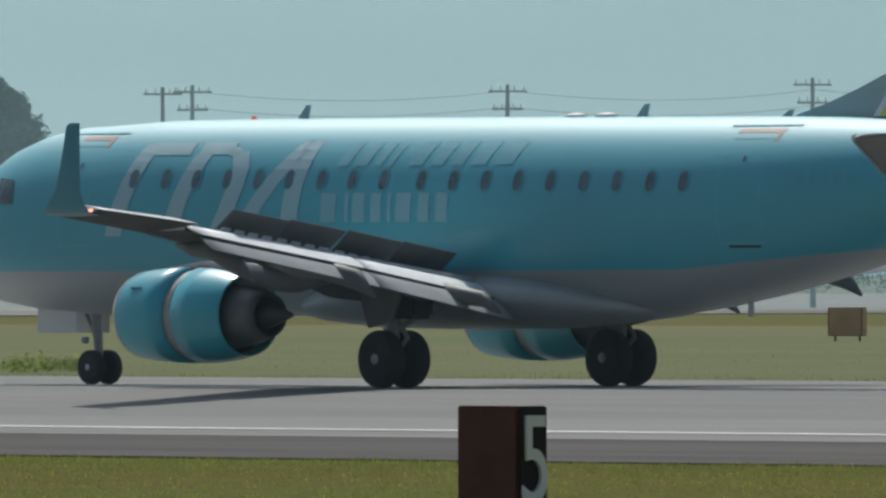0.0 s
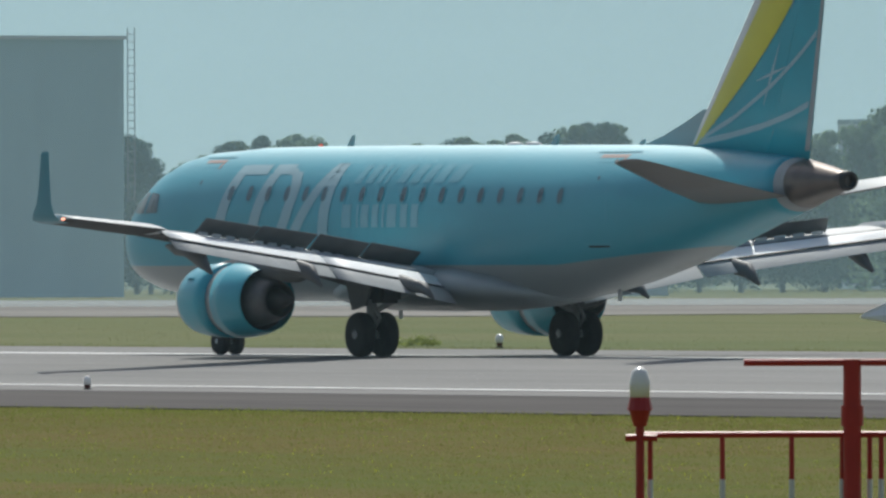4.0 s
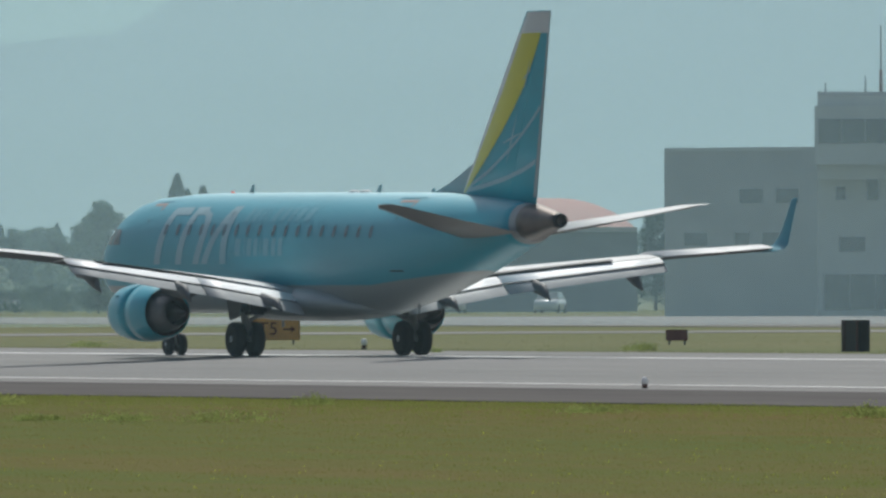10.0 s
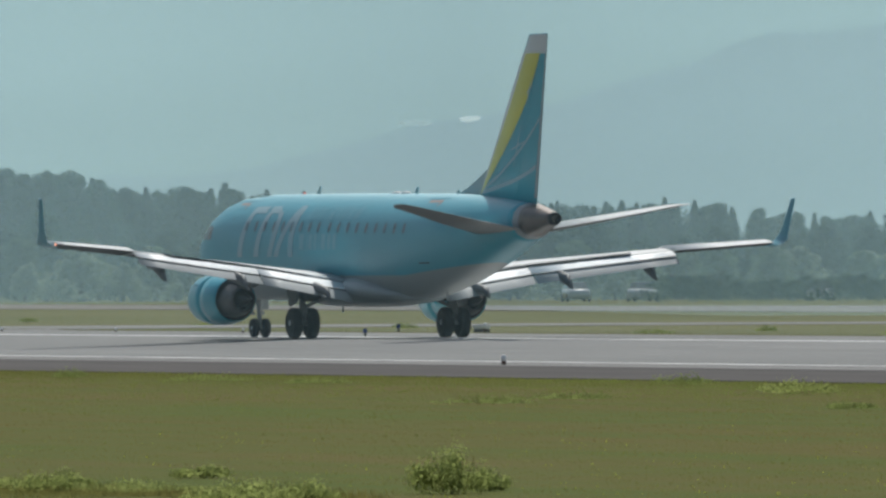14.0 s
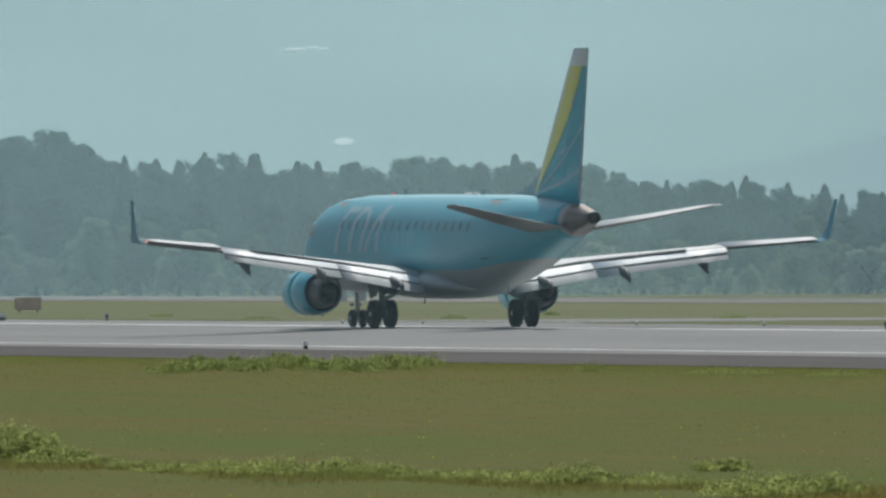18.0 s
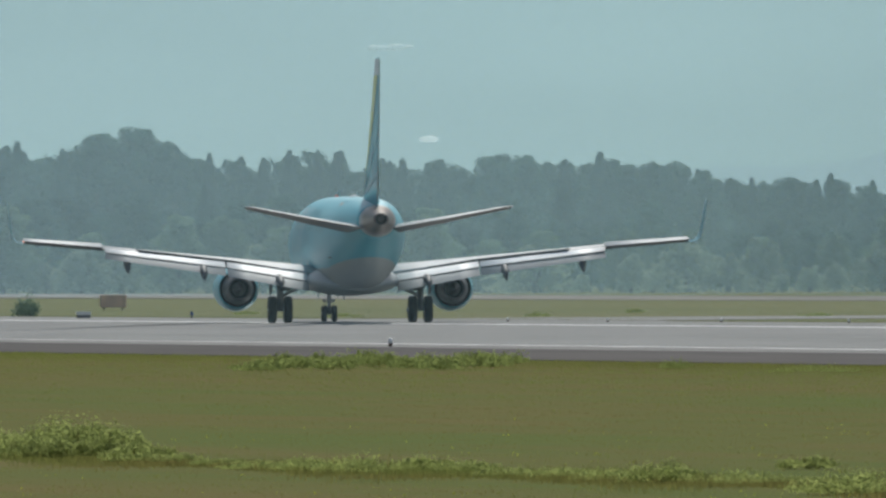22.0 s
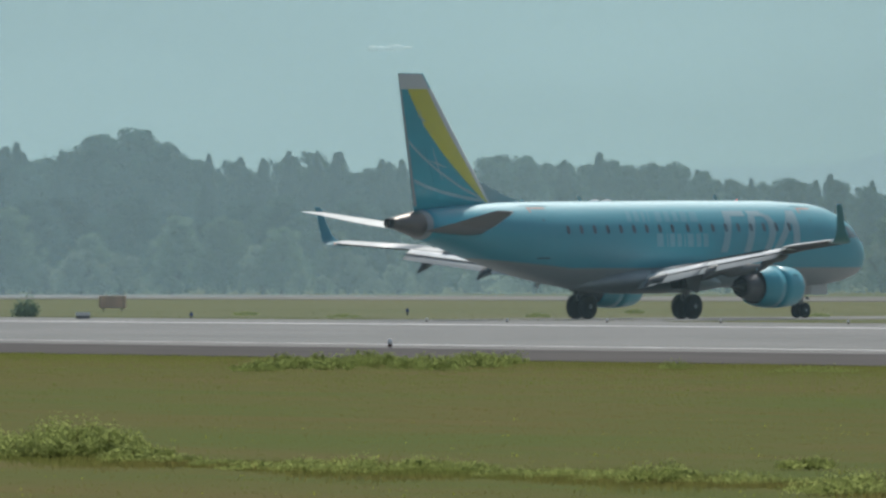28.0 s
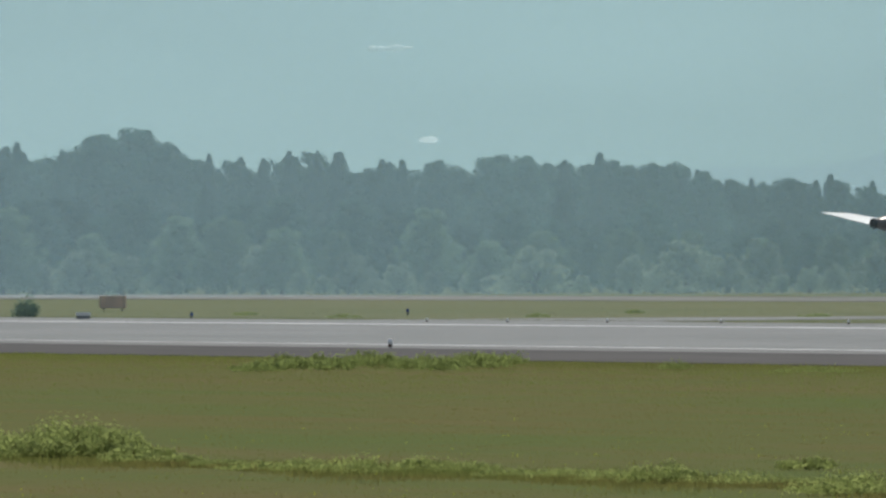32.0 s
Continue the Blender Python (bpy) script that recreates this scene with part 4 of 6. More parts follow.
    for az, z, kind in ((64.678, 13.15, 0), (64.47, 13.35, 0), (64.27, 13.45, "大"), (64.058, 13.55, "学")):
        if kind:
            sign_words(p, kind, meet(az, C, L) + out + Vector((0, 0, z * 1.02)), v, 2.7, M_SIGNBLUE)
        else:
            bm = bmesh.new()
            c = meet(az, C, L) + out
            for dz, ww, hh in ((1.05, 1.9, 0.45), (0.35, 2.2, 0.5), (-0.4, 1.8, 0.55), (-1.1, 2.1, 0.5)):
                wall_between(bm, c - v * ww / 2, c + v * ww / 2, z + 0.3 + dz - hh / 2, z + 0.3 + dz + hh / 2, 0.05, mid)
            for o in (-0.7, 0.05, 0.65):
                wall_between(bm, c + out * 0.3 + v * (o - 0.16), c + out * 0.3 + v * (o + 0.16), z - 0.95, z + 1.5, 0.05, mid)
            part("name_block", bm, M_SIGNBLUE, p, "slate blue block sign")
    for k, ch in enumerate("宇宙航空システム工学科"):
        az = 63.925 + (63.415 - 63.925) * k / 10
        sign_words(p, ch, meet(az, C, L) + out + Vector((0, 0, 13.2)), v, 1.5, M_SIGNBLUE, sx=1.15)


def office():
    p = thing("office_building", "light grey rendered airport office with dark windows and roof aerials", "building")
    A, B = polar(65.774, 978), polar(64.80, 984)
    back = polar(65.3, 16)
    block(p, "main_block", [A, B, B + back, A + back], -0.3, 13.55, M_RENDER, "light grey rendered walls")
    block(p, "parapet", [A - back * 0.01, B - back * 0.01, B + back, A + back], 13.55, 13.8, M_RENDER2)
    A2 = polar(66.327, 984)
    block(p, "side_block", [A2, A, A + back * 0.8, A2 + back * 0.8], -0.3, 10.2, M_RENDER2, "lower grey wing")
    block(p, "side_roof", [A2 - back * 0.01, A - back * 0.01, A + back * 0.8, A2 + back * 0.8], 10.2, 10.4, M_HANGAR2)
    # bay with the wide window
    b0, b1 = polar(65.785, 976.2), polar(65.42, 976.8)
    block(p, "bay", [b0, b1, b1 + back * 0.12, b0 + back * 0.12], 9.3, 12.9, M_RENDER, "projecting bay")
    pane_on(p, b0, b1, 65.775, 65.43, 10.55, 12.15)
    c0, c1 = polar(65.77, 977.2), polar(65.46, 977.8)
    block(p, "bay_foot", [c0, c1, c1 + back * 0.1, c0 + back * 0.1], 8.4, 9.3, M_RENDER, "sloping foot of the bay")
    for a0, a1, z0, z1 in ((65.301, 65.19, 10.6, 11.9), (65.134, 65.073, 10.7, 11.7), (64.98, 64.93, 10.6, 11.6), (64.88, 64.835, 10.6, 11.6), (65.305, 65.07, 7.5, 8.5), (64.98, 64.93, 7.5, 8.5), (64.88, 64.84, 7.5, 8.5), (65.713, 65.67, 7.1, 8.0), (65.60, 65.55, 7.1, 9.0), (65.30, 65.2, 4.4, 5.4), (65.13, 65.07, 4.4, 5.4), (64.98, 64.93, 4.4, 5.4), (65.70, 65.60, 3.9, 4.9), (65.755, 65.47, 0.3, 2.6)):
        pane_on(p, A, B, a0, a1, z0, z1)
    for a0, a1, z0, z1 in ((66.06, 65.97, 6.9, 7.9), (65.93, 65.84, 6.9, 7.9), (66.08, 66.02, 4.3, 5.2), (65.98, 65.88, 4.3, 5.2), (66.26, 66.17, 4.3, 5.2)):
        pane_on(p, A2, A, a0, a1, z0, z1)
    # roof house with one sloping side
    f = [polar(65.142, 990), polar(64.99, 990), polar(64.81, 992)]
    bm = bmesh.new()
    dep = polar(65, 9)
    fr = [Vector((*f[0].xy, 13.8)), Vector((*f[2].xy, 13.8)), Vector((*f[2].xy, 15.3)), Vector((*f[1].xy, 15.25))]
    vs = [bm.verts.new(q) for q in fr] + [bm.verts.new(q + dep) for q in fr]
    for q in ((0, 1, 2, 3), (7, 6, 5, 4), (0, 4, 5, 1), (1, 5, 6, 2), (2, 6, 7, 3), (3, 7, 4, 0)):
        bm.faces.new([vs[k] for k in q])
    part("roof_house", bm, M_RENDER2, p, "grey roof-top house with a sloping side")
    part("stair_cover", tube(bmesh.new(), polar(65.142, 989.6, 13.9), polar(64.99, 989.6, 15.3), 0.16, n=8), M_RUST, p, "dark sloping stair cover")
    for az, z in ((65.545, 17.9), (65.484, 18.0), (65.439, 15.9), (65.601, 14.8), (65.745, 14.4), (65.372, 14.4)):
        mast(p, az, 982, 13.7, z, 0.07)
    for az, z in ((65.545, 15.2), (65.484, 15.3), (65.44, 15.1)):
        part("aerial_foot", tube(bmesh.new(), polar(az, 982, 13.7), polar(az, 982, z), 0.13, 0.1, 8), M_RUST, p)
    mast(p, 64.994, 988, 15.2, 24, 0.09)
    mast(p, 64.83, 988, 15.2, 17.3, 0.07)


def hall():
    p = thing("arched_hall", "long hall with a faded red arched roof and grey gable", "building")
    G0, G1, G2 = polar(67.895, 1166), polar(67.345, 1146), polar(66.425, 1166)
    run = G2 - G1
    prof = []
    for k in range(13):
        f = k / 12
        q = G0 + (G1 - G0) * f
        z = 6.0 + 2.35 * (math.sin(math.pi * f) ** 0.8 if 0 < f < 1 else 0)
        prof.append(Vector((q.x, q.y, z)))
    bm = bmesh.new()
    rows = [[bm.verts.new(q + run * s) for q in prof] for s in (0.0, 0.3, 0.6, 1.0)]
    for a, b in zip(rows, rows[1:]):
        for k in range(12):
            bm.faces.new((a[k], a[k + 1], b[k + 1], b[k]))
    part("roof", bm, M_REDROOF, p, "faded red sheet roof", True)
    for nm, off in (("gable_wall", run * -0.004), ("end_wall", run)):
        bm = bmesh.new()
        vs = [bm.verts.new(q + off) for q in prof] + [bm.verts.new(Vector((G1.x, G1.y, -0.3)) + off), bm.verts.new(Vector((G0.x, G0.y, -0.3)) + off)]
        bm.faces.new(vs)
        bmesh.ops.extrude_face_region(bm, geom=list(bm.faces))
        part(nm, bm, M_RENDER, p, "grey gable wall")
    part("long_wall", wall_between(bmesh.new(), G1, G2, -0.3, 5.95, 0.3, (G0 + G2) / 2), M_DOOR, p, "grey long wall, its shade in the dark colour")
    part("eave", wall_between(bmesh.new(), G1 - polar(67, 0.6), G2 - polar(67, 0.6), 5.8, 6.15, 0.7, G0), M_RENDER2, p, "pale eave")
    for a0, a1 in ((67.72, 67.66), (67.62, 67.56), (67.52, 67.46)):
        pane_on(p, G0, G1, a0, a1, 1.9, 2.9)


def far_block():
    p = thing("apartment_block", "grey concrete block with a taller stair tower, behind trees", "building")
    T = [polar(57.233, 1205), polar(57.10, 1200), polar(56.964, 1206)]
    back = polar(57.1, 10)
    block(p, "tower", [T[0], T[1], T[2], T[2] + back, T[0] + back], -0.3, 18.65, M_RENDER2, "taller grey stair tower")
    block(p, "tower_cap", [q * 0.9998 for q in T] + [T[2] + back, T[0] + back], 18.65, 18.9, M_RENDER)
    W = polar(57.43, 1207)
    block(p, "wing", [W, T[0], T[0] + back, W + back], -0.3, 16.5, M_RENDER, "lower pale wing")
    pane_on(p, W, T[0], 57.42, 57.33, 15.6, 16.3)
    for k in range(4):
        pane_on(p, W, T[0], 57.40, 57.26, 3.0 + k * 3.0, 4.4 + k * 3.0)
    mast(p, 57.06, 1203, 18.7, 20.8, 0.07)
    mast(p, 57.405, 1210, 16.5, 18.8, 0.05)
    part("roof_tank", boxed(polar(57.005, 1206, 19.2), (0.7, 0.7, 0.9), 0, 0.1), M_POLE, p)
    q = thing("long_low_block", "long flat-roofed grey building half hidden by trees", "building")
    a, b = polar(58.95, 1250), polar(57.95, 1250)
    back = polar(58.4, 12)
    block(q, "walls", [a, b, b + back, a + back], -0.3, 12.9, M_RENDER2, "dull grey walls")
    block(q, "roof", [a * 0.9995, b * 0.9995, b + back, a + back], 12.9, 13.3, M_DOOR, "dark flat roof edge")
    for az in (58.3, 58.02):
        part("roof_box", boxed(polar(az, 1252, 13.5), (1.6, 1.2, 0.6), 58, 0.05), M_RENDER, q)
    for k in range(9):
        pane_on(q, a, b, 58.9 - k * 0.105, 58.83 - k * 0.105, 9.6, 11.0)
    q = thing("grey_shed", "plain grey shed with a pale roof edge", "building")
    a, b = polar(55.6, 1000), polar(54.85, 1000)
    block(q, "walls", [a, b, b + back, a + back], -0.3, 9.9, M_RENDER2, "plain grey walls")
    block(q, "roof", [a * 0.999, b * 0.999, b + back, a + back], 9.9, 10.25, M_RENDER, "pale roof edge")


def low_terminal():
    p = thing("low_building", "long low pale grey airfield building with dark windows", "building")
    a, b = polar(60.256, 1000), polar(59.561, 1004)
    back = polar(60, 12)
    block(p, "walls", [a, b, b + back, a + back], -0.3, 3.19, M_RENDER2, "pale grey walls")
    block(p, "roof", [a * 0.999, b * 0.999, b + back, a + back], 3.19, 3.49, M_RENDER, "pale roof edge")
    for k in range(5):
        pane_on(p, a, b, 60.196 - k * 0.125, 60.116 - k * 0.125, 0.9, 2.6)


# ---- street furniture and airfield things ----
def utility_pole(az, z, arms=2, turn=0.0, d=800):
    p = thing("utility_pole", "weathered grey utility pole with cross-arms and insulators", "utility pole", tuple(polar(az, d, -0.1)), az + turn, "poles beyond the airfield")
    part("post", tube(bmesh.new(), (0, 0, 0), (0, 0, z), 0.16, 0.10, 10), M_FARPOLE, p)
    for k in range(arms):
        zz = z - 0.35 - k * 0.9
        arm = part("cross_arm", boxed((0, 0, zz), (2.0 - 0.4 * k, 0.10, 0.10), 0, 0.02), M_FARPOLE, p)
        for x in (-0.85, -0.35, 0.35, 0.85):
            part("insulator", tube(bmesh.new(), (x * (1 - 0.2 * k), 0, zz + 0.05), (x * (1 - 0.2 * k), 0, zz + 0.28), 0.05, 0.03, 8), M_LAMPW, arm)
    if arms > 1:
        part("transformer", tube(bmesh.new(), (0.3, 0, z - 2.6), (0.3, 0, z - 1.9), 0.22, n=12), M_FARPOLE, p)


def wire(a, b, sag, name="cable", label="thin slack overhead cable"):
    bm = bmesh.new()
    n = 14
    pts = [Vector(a) + (Vector(b) - Vector(a)) * (k / n) - Vector((0, 0, sag * 4 * (k / n) * (1 - k / n))) for k in range(n + 1)]
    for p, q in zip(pts, pts[1:]):
        tube(bm, p, q, 0.015, n=5)
    ob = part(name, bm, M_FARPOLE)
    tagged(ob, label, "cable", "overhead cables")


def edge_light(x, y, s=1.0, blue=False):
    p = thing("edge_light", "small white glass runway edge light on a short stem", "airfield light", (x, y, 0), 0, "runway edge lights")
    part("base", tube(bmesh.new(), (0, 0, -0.02), (0, 0, 0.04 * s), 0.12 * s, 0.10 * s, 14), M_BLACK, p)
    part("lamp_body", tube(bmesh.new(), (0, 0, 0.04 * s), (0, 0, 0.13 * s), 0.06 * s, 0.09 * s, 14), M_RUST, p)
    n = 14
    part("lens", loft([[(r * s * math.cos(k * math.tau / n), r * s * math.sin(k * math.tau / n), z * s) for k in range(n)] for r, z in ((0.09, 0.13), (0.105, 0.19), (0.10, 0.27), (0.07, 0.33), (0.03, 0.355))]), M_LAMPW, p, "white glass lens", True)


def taxi_light(az, d):
    p = thing("taxiway_light", "small blue taxiway light on a stem", "airfield light", tuple(polar(az, d, -0.10)), 0, "taxiway lights")
    part("stem", tube(bmesh.new(), (0, 0, 0), (0, 0, 0.22), 0.05, n=8), M_POLE, p)
    part("lens", tube(bmesh.new(), (0, 0, 0.22), (0, 0, 0.36), 0.08, 0.05, 10), M_BLUELENS, p, "deep blue lens")


def box_sign(name, label, az, d, w, dp, h, turn, face, body, z=0.0, posts=True):
    p = thing(name, label, "airfield sign", tuple(polar(az, d, z - 0.03)), turn)
    zb = 0.16 if posts else 0.02
    part("cabinet", boxed((0, 0, zb + h / 2), (w, dp, h), 0, 0.015), body, p)
    part("face", boxed((0, -dp / 2 - 0.006, zb + h / 2), (w * 0.95, 0.012, h * 0.9), 0, 0.004), face, p)
    for s in (-1, 1):
        part("leg", tube(bmesh.new(), (s * w * 0.36, 0, 0), (s * w * 0.36, 0, zb + 0.02), 0.035, n=8), M_POLE, p)
        part("edge_strip", boxed((s * w * 0.488, -dp / 2 - 0.01, zb + h / 2), (0.02, 0.03, h * 0.96), 0, 0.004), M_RUST, p)
    return p, zb


def airfield_signs():
    # distance sign close to the camera
    p = thing("distance_marker", "dark red-brown distance marker box with a white figure", "airfield sign", tuple(polar(50.19, 131, -0.03)), 0)
    part("cabinet", boxed((0, 0, 0.47), (0.80, 0.29, 0.90), 0, 0.012), M_RUST, p, "rusty dark red-brown cabinet")
    part("side_panel", boxed((0, -0.149, 0.47), (0.74, 0.01, 0.84), 0, 0.003), M_RUST, p)
    part("end_panel", boxed((0.404, 0, 0.47), (0.012, 0.285, 0.88), 0, 0.003), M_BLACK, p, "black end panel")
    sign_words(p, "5", Vector((0.414, 0.0, 0.44)), Vector((0, 1, 0)), 1.05, M_LAMPW, "figure", "white figure", 0.62)
    for s in (-1, 1):
        part("leg", tube(bmesh.new(), (s * 0.3, 0, 0), (s * 0.3, 0, 0.05), 0.04, n=8), M_POLE, p)
    p = thing("distance_marker", "black distance marker box with brown edges on the grass", "airfield sign", tuple(polar(65.639, 468, -0.03)), 4)
    part("cabinet", boxed((0, 0, 0.48), (1.05, 0.4, 0.95), 0, 0.015), M_BLACK, p)
    part("end_panel", boxed((-0.30, -0.21, 0.48), (0.03, 0.02, 0.9), 0, 0.004), M_RUST, p)
    part("end_panel", boxed((0.48, -0.21, 0.48), (0.07, 0.02, 0.9), 0, 0.004), M_RUST, p)
    box_sign("low_marker", "long low dark red marker board on the grass", 65.217, 517, 2.5, 0.25, 0.42, 60, M_MAROON, M_MAROON)
    box_sign("low_marker", "small dark red marker board on the grass", 66.283, 524, 0.7, 0.25, 0.36, 60, M_MAROON, M_RUST)
    p, zb = box_sign("taxiway_sign", "orange-yellow taxiway sign with dark lettering on short legs", 67.729, 538, 1.62, 0.3, 0.74, 67.7, M_ORANGE, M_ORANGE)
    sign_words(p, "T5", Vector((-0.28, -0.165, zb + 0.37)), Vector((1, 0, 0)), 0.62, M_RUST, "lettering", "dark lettering")
    bm = boxed((0.38, -0.165, zb + 0.37), (0.3, 0.012, 0.06))
    vs = [bm.verts.new(q) for q in ((0.5, -0.17, zb + 0.25), (0.5, -0.17, zb + 0.49), (0.66, -0.17, zb + 0.37))]
    bm.faces.new(vs)
    part("arrow", bm, M_RUST, p, "dark arrow")
    box_sign("taxiway_sign", "orange-yellow sign box on two posts in the grass", 48.942, 440, 1.0, 0.4, 0.80, 30, M_FADED, M_FADED)
    box_sign("taxiway_sign", "faded orange sign box in the far grass", 73.433, 762, 1.25, 0.3, 0.60, 60, M_PINK, M_PINK)
    for az, d in ((73.54, 645), (69.92, 553), (70.0, 560)):
        p = thing("ground_fixture", "low dark ground fixture with a white top", "airfield fixture", tuple(polar(az, d, -0.02)), az)
        part("body", boxed((0, 0, 0.07), (0.58, 0.3, 0.14), 0, 0.03), M_POLE, p)
        part("top", boxed((0, 0, 0.21), (0.60, 0.32, 0.14), 0, 0.02), M_LAMPW, p, "white top")


def sensor_stand():
    """A red and white weather instrument on a railed stand close to the camera."""
    c = polar(58.9, 110)
    p = thing("weather_sensor_stand", "red-painted instrument stand with a white sensor head", "weather instrument", (c.x, c.y, -0.03), 58.9)
    part("post", tube(bmesh.new(), (0, 0, 0), (0, 0, 1.38), 0.062, n=14), M_RED, p, "red post")
    part("post_collar", tube(bmesh.new(), (0, 0, 0.92), (0, 0, 1.06), 0.078, n=14), M_RED, p)
    bm = bmesh.new()
    pts = [(-0.75, 0, 1.36), (0.26, 0, 1.36), (0.36, 0, 1.40), (0.42, 0, 1.48), (0.44, 0, 1.57)]
    for a, b in zip(pts, pts[1:]):
        tube(bm, a, b, 0.026, n=10)
    part("arm", bm, M_RED, p, "bent red arm")
    part("arm_clamp", tube(bmesh.new(), (0.44, 0, 1.54), (0.47, 0, 1.64), 0.045, 0.035, 10), M_STRUT, p)
    prof = [(0.05, 1.665), (0.43, 1.60), (0.83, 1.74), (0.84, 1.97), (0.80, 2.02), (0.08, 1.70)]
    bm = bmesh.new()
    lo, hi = [bm.verts.new((x, -0.14 + max(0.0, z - 1.70) * 0.7, z)) for x, z in prof], [bm.verts.new((x, 0.09, z)) for x, z in prof]
    n = len(prof)
    for k in range(n):
        bm.faces.new((lo[k], lo[(k + 1) % n], hi[(k + 1) % n], hi[k]))
    bm.faces.new(lo[::-1])
    bm.faces.new(hi)
    bmesh.ops.bevel(bm, geom=list(bm.edges), offset=0.012, segments=2, affect="EDGES")
    part("sensor_head", bm, M_FLAP, p, "tilted white sensor head")
    part("rail", tube(bmesh.new(), (-1.5, 0.05, 0.86), (0.90, 0.05, 0.86), 0.022, n=8), M_RED, p, "red rail")
    for x in (-1.4, -0.9, -0.42, -0.07, 0.12, 0.20, 0.43, 0.80, 0.84):
        part("rail_post", tube(bmesh.new(), (x, 0.05, 0.55), (x, 0.05, 0.86), 0.018, n=8), M_RED, p, "red rail post")
        part("rail_post_foot", tube(bmesh.new(), (x, 0.05, 0.0), (x, 0.05, 0.55), 0.02, n=8), M_WHITE, p, "white foot of the rail post")
    # obstruction lamp on its own stem
    x = -1.47
    part("lamp_stem", tube(tube(bmesh.new(), (x, 0, 0.02), (x, 0, 0.92), 0.03, n=8), (x - 0.1, 0, 0.84), (x + 0.12, 0, 0.84), 0.025, n=8), M_RED, p)
    part("lamp_body", tube(tube(bmesh.new(), (x, 0, 0.92), (x, 0, 1.03), 0.045, 0.075, 12), (x, 0, 1.03), (x, 0, 1.12), 0.09, 0.07, 12), M_RED, p, "red lamp body")
    nn = 14
    part("lamp_glass", loft([[(x + r * math.cos(k * math.tau / nn), r * math.sin(k * math.tau / nn), z) for k in range(nn)] for r, z in ((0.068, 1.12), (0.072, 1.22), (0.055, 1.30), (0.02, 1.33))]), M_LAMPW, p, "clear white lamp glass", True)


def car(az, d, turn, material):
    p = thing("parked_car", "pale parked car far off beside the trees", "car", tuple(polar(az, d, -0.05)), turn, "parked cars")
    sec = [(-2.1, 0.75, 0.35, 0.8), (-1.9, 0.83, 0.25, 0.92), (-0.9, 0.85, 0.22, 0.98), (0.9, 0.85, 0.22, 1.0), (1.9, 0.83, 0.25, 0.95), (2.1, 0.76, 0.4, 0.8)]
    part("body", loft([[(x, -w, z0), (x, w, z0), (x, w, (z0 + z1) * 0.6), (x, w * 0.9, z1), (x, -w * 0.9, z1), (x, -w, (z0 + z1) * 0.6)] for x, w, z0, z1 in sec]), material, p, "", True)
    part("cabin", loft([[(x0, -w, 0.97), (x1, -w, 0.97), (x1, w, 0.97), (x0, w, 0.97)] if z < 1 else [(x0, -w, z), (x1, -w, z), (x1, w, z), (x0, w, z)] for x0, x1, w, z in ((-1.2, 1.55, 0.78, 0.97), (-0.6, 1.2, 0.64, 1.45))]), M_PANE, p, "dark cabin glass")
    part("roof", boxed((0.3, 0, 1.47), (1.75, 1.25, 0.05), 0, 0.02), material, p)
    for x in (-1.35, 1.35):
        for y in (-0.82, 0.82):
            part("wheel", tube(bmesh.new(), (x, y - 0.09, 0.31), (x, y + 0.09, 0.31), 0.31, n=16), M_TYRE, p)


M_BLUELENS = mat("deep_blue_lens", (0.03, 0.05, 0.18), 0.2)
M_MAROON = mat("faded_maroon_board", (0.16, 0.045, 0.04), 0.6, vary=0.2, scale=3)

hangar()
office()
hall()
far_block()
low_terminal()
airfield_signs()
sensor_stand()
for k in range(-2, 7):
    edge_light(-173.4 - 53.15 * k, 122.2, 0.62)
for k in range(-2, 5):
    edge_light(-268 - 62.5 * k, 189.5, 0.95)
for az, d in ((73.15, 640), (72.37, 690), (70.34, 520), (70.22, 565)):
    taxi_light(az, d)
for az, d in ((72.30, 596), (72.01, 588), (71.65, 580), (71.24, 572), (70.78, 560)):
    q = polar(az, d)
    edge_light(q.x, q.y, 0.42)
for az, z, arms in ((51.303, 11.4, 2), (51.41, 11.3, 1), (50.166, 11.4, 2), (49.066, 11.7, 2), (55.035, 11.8, 1), (54.624, 10.7, 1), (55.683, 10.1, 0), (56.04, 9.6, 1), (56.374, 11.6, 1), (55.95, 9.8, 0)):
    utility_pole(az, z, arms, turn=12 if arms else 0)
for a, b in ((50.166, 49.066), (51.303, 50.166), (49.066, 47.6), (55.035, 56.374), (55.035, 53.6)):
    for z, o in ((11.0, 0.0), (10.2, 0.7)):
        wire(polar(a, 800 + o, z), polar(b, 800 + o, z), 0.5)
for k, (az, d) in enumerate(((69.58, 1180), (69.34, 1182), (67.10, 1110), (66.74, 1112), (68.70, 1185))):
    car(az, d, az + (80 if k % 2 else 98), M_CAR)

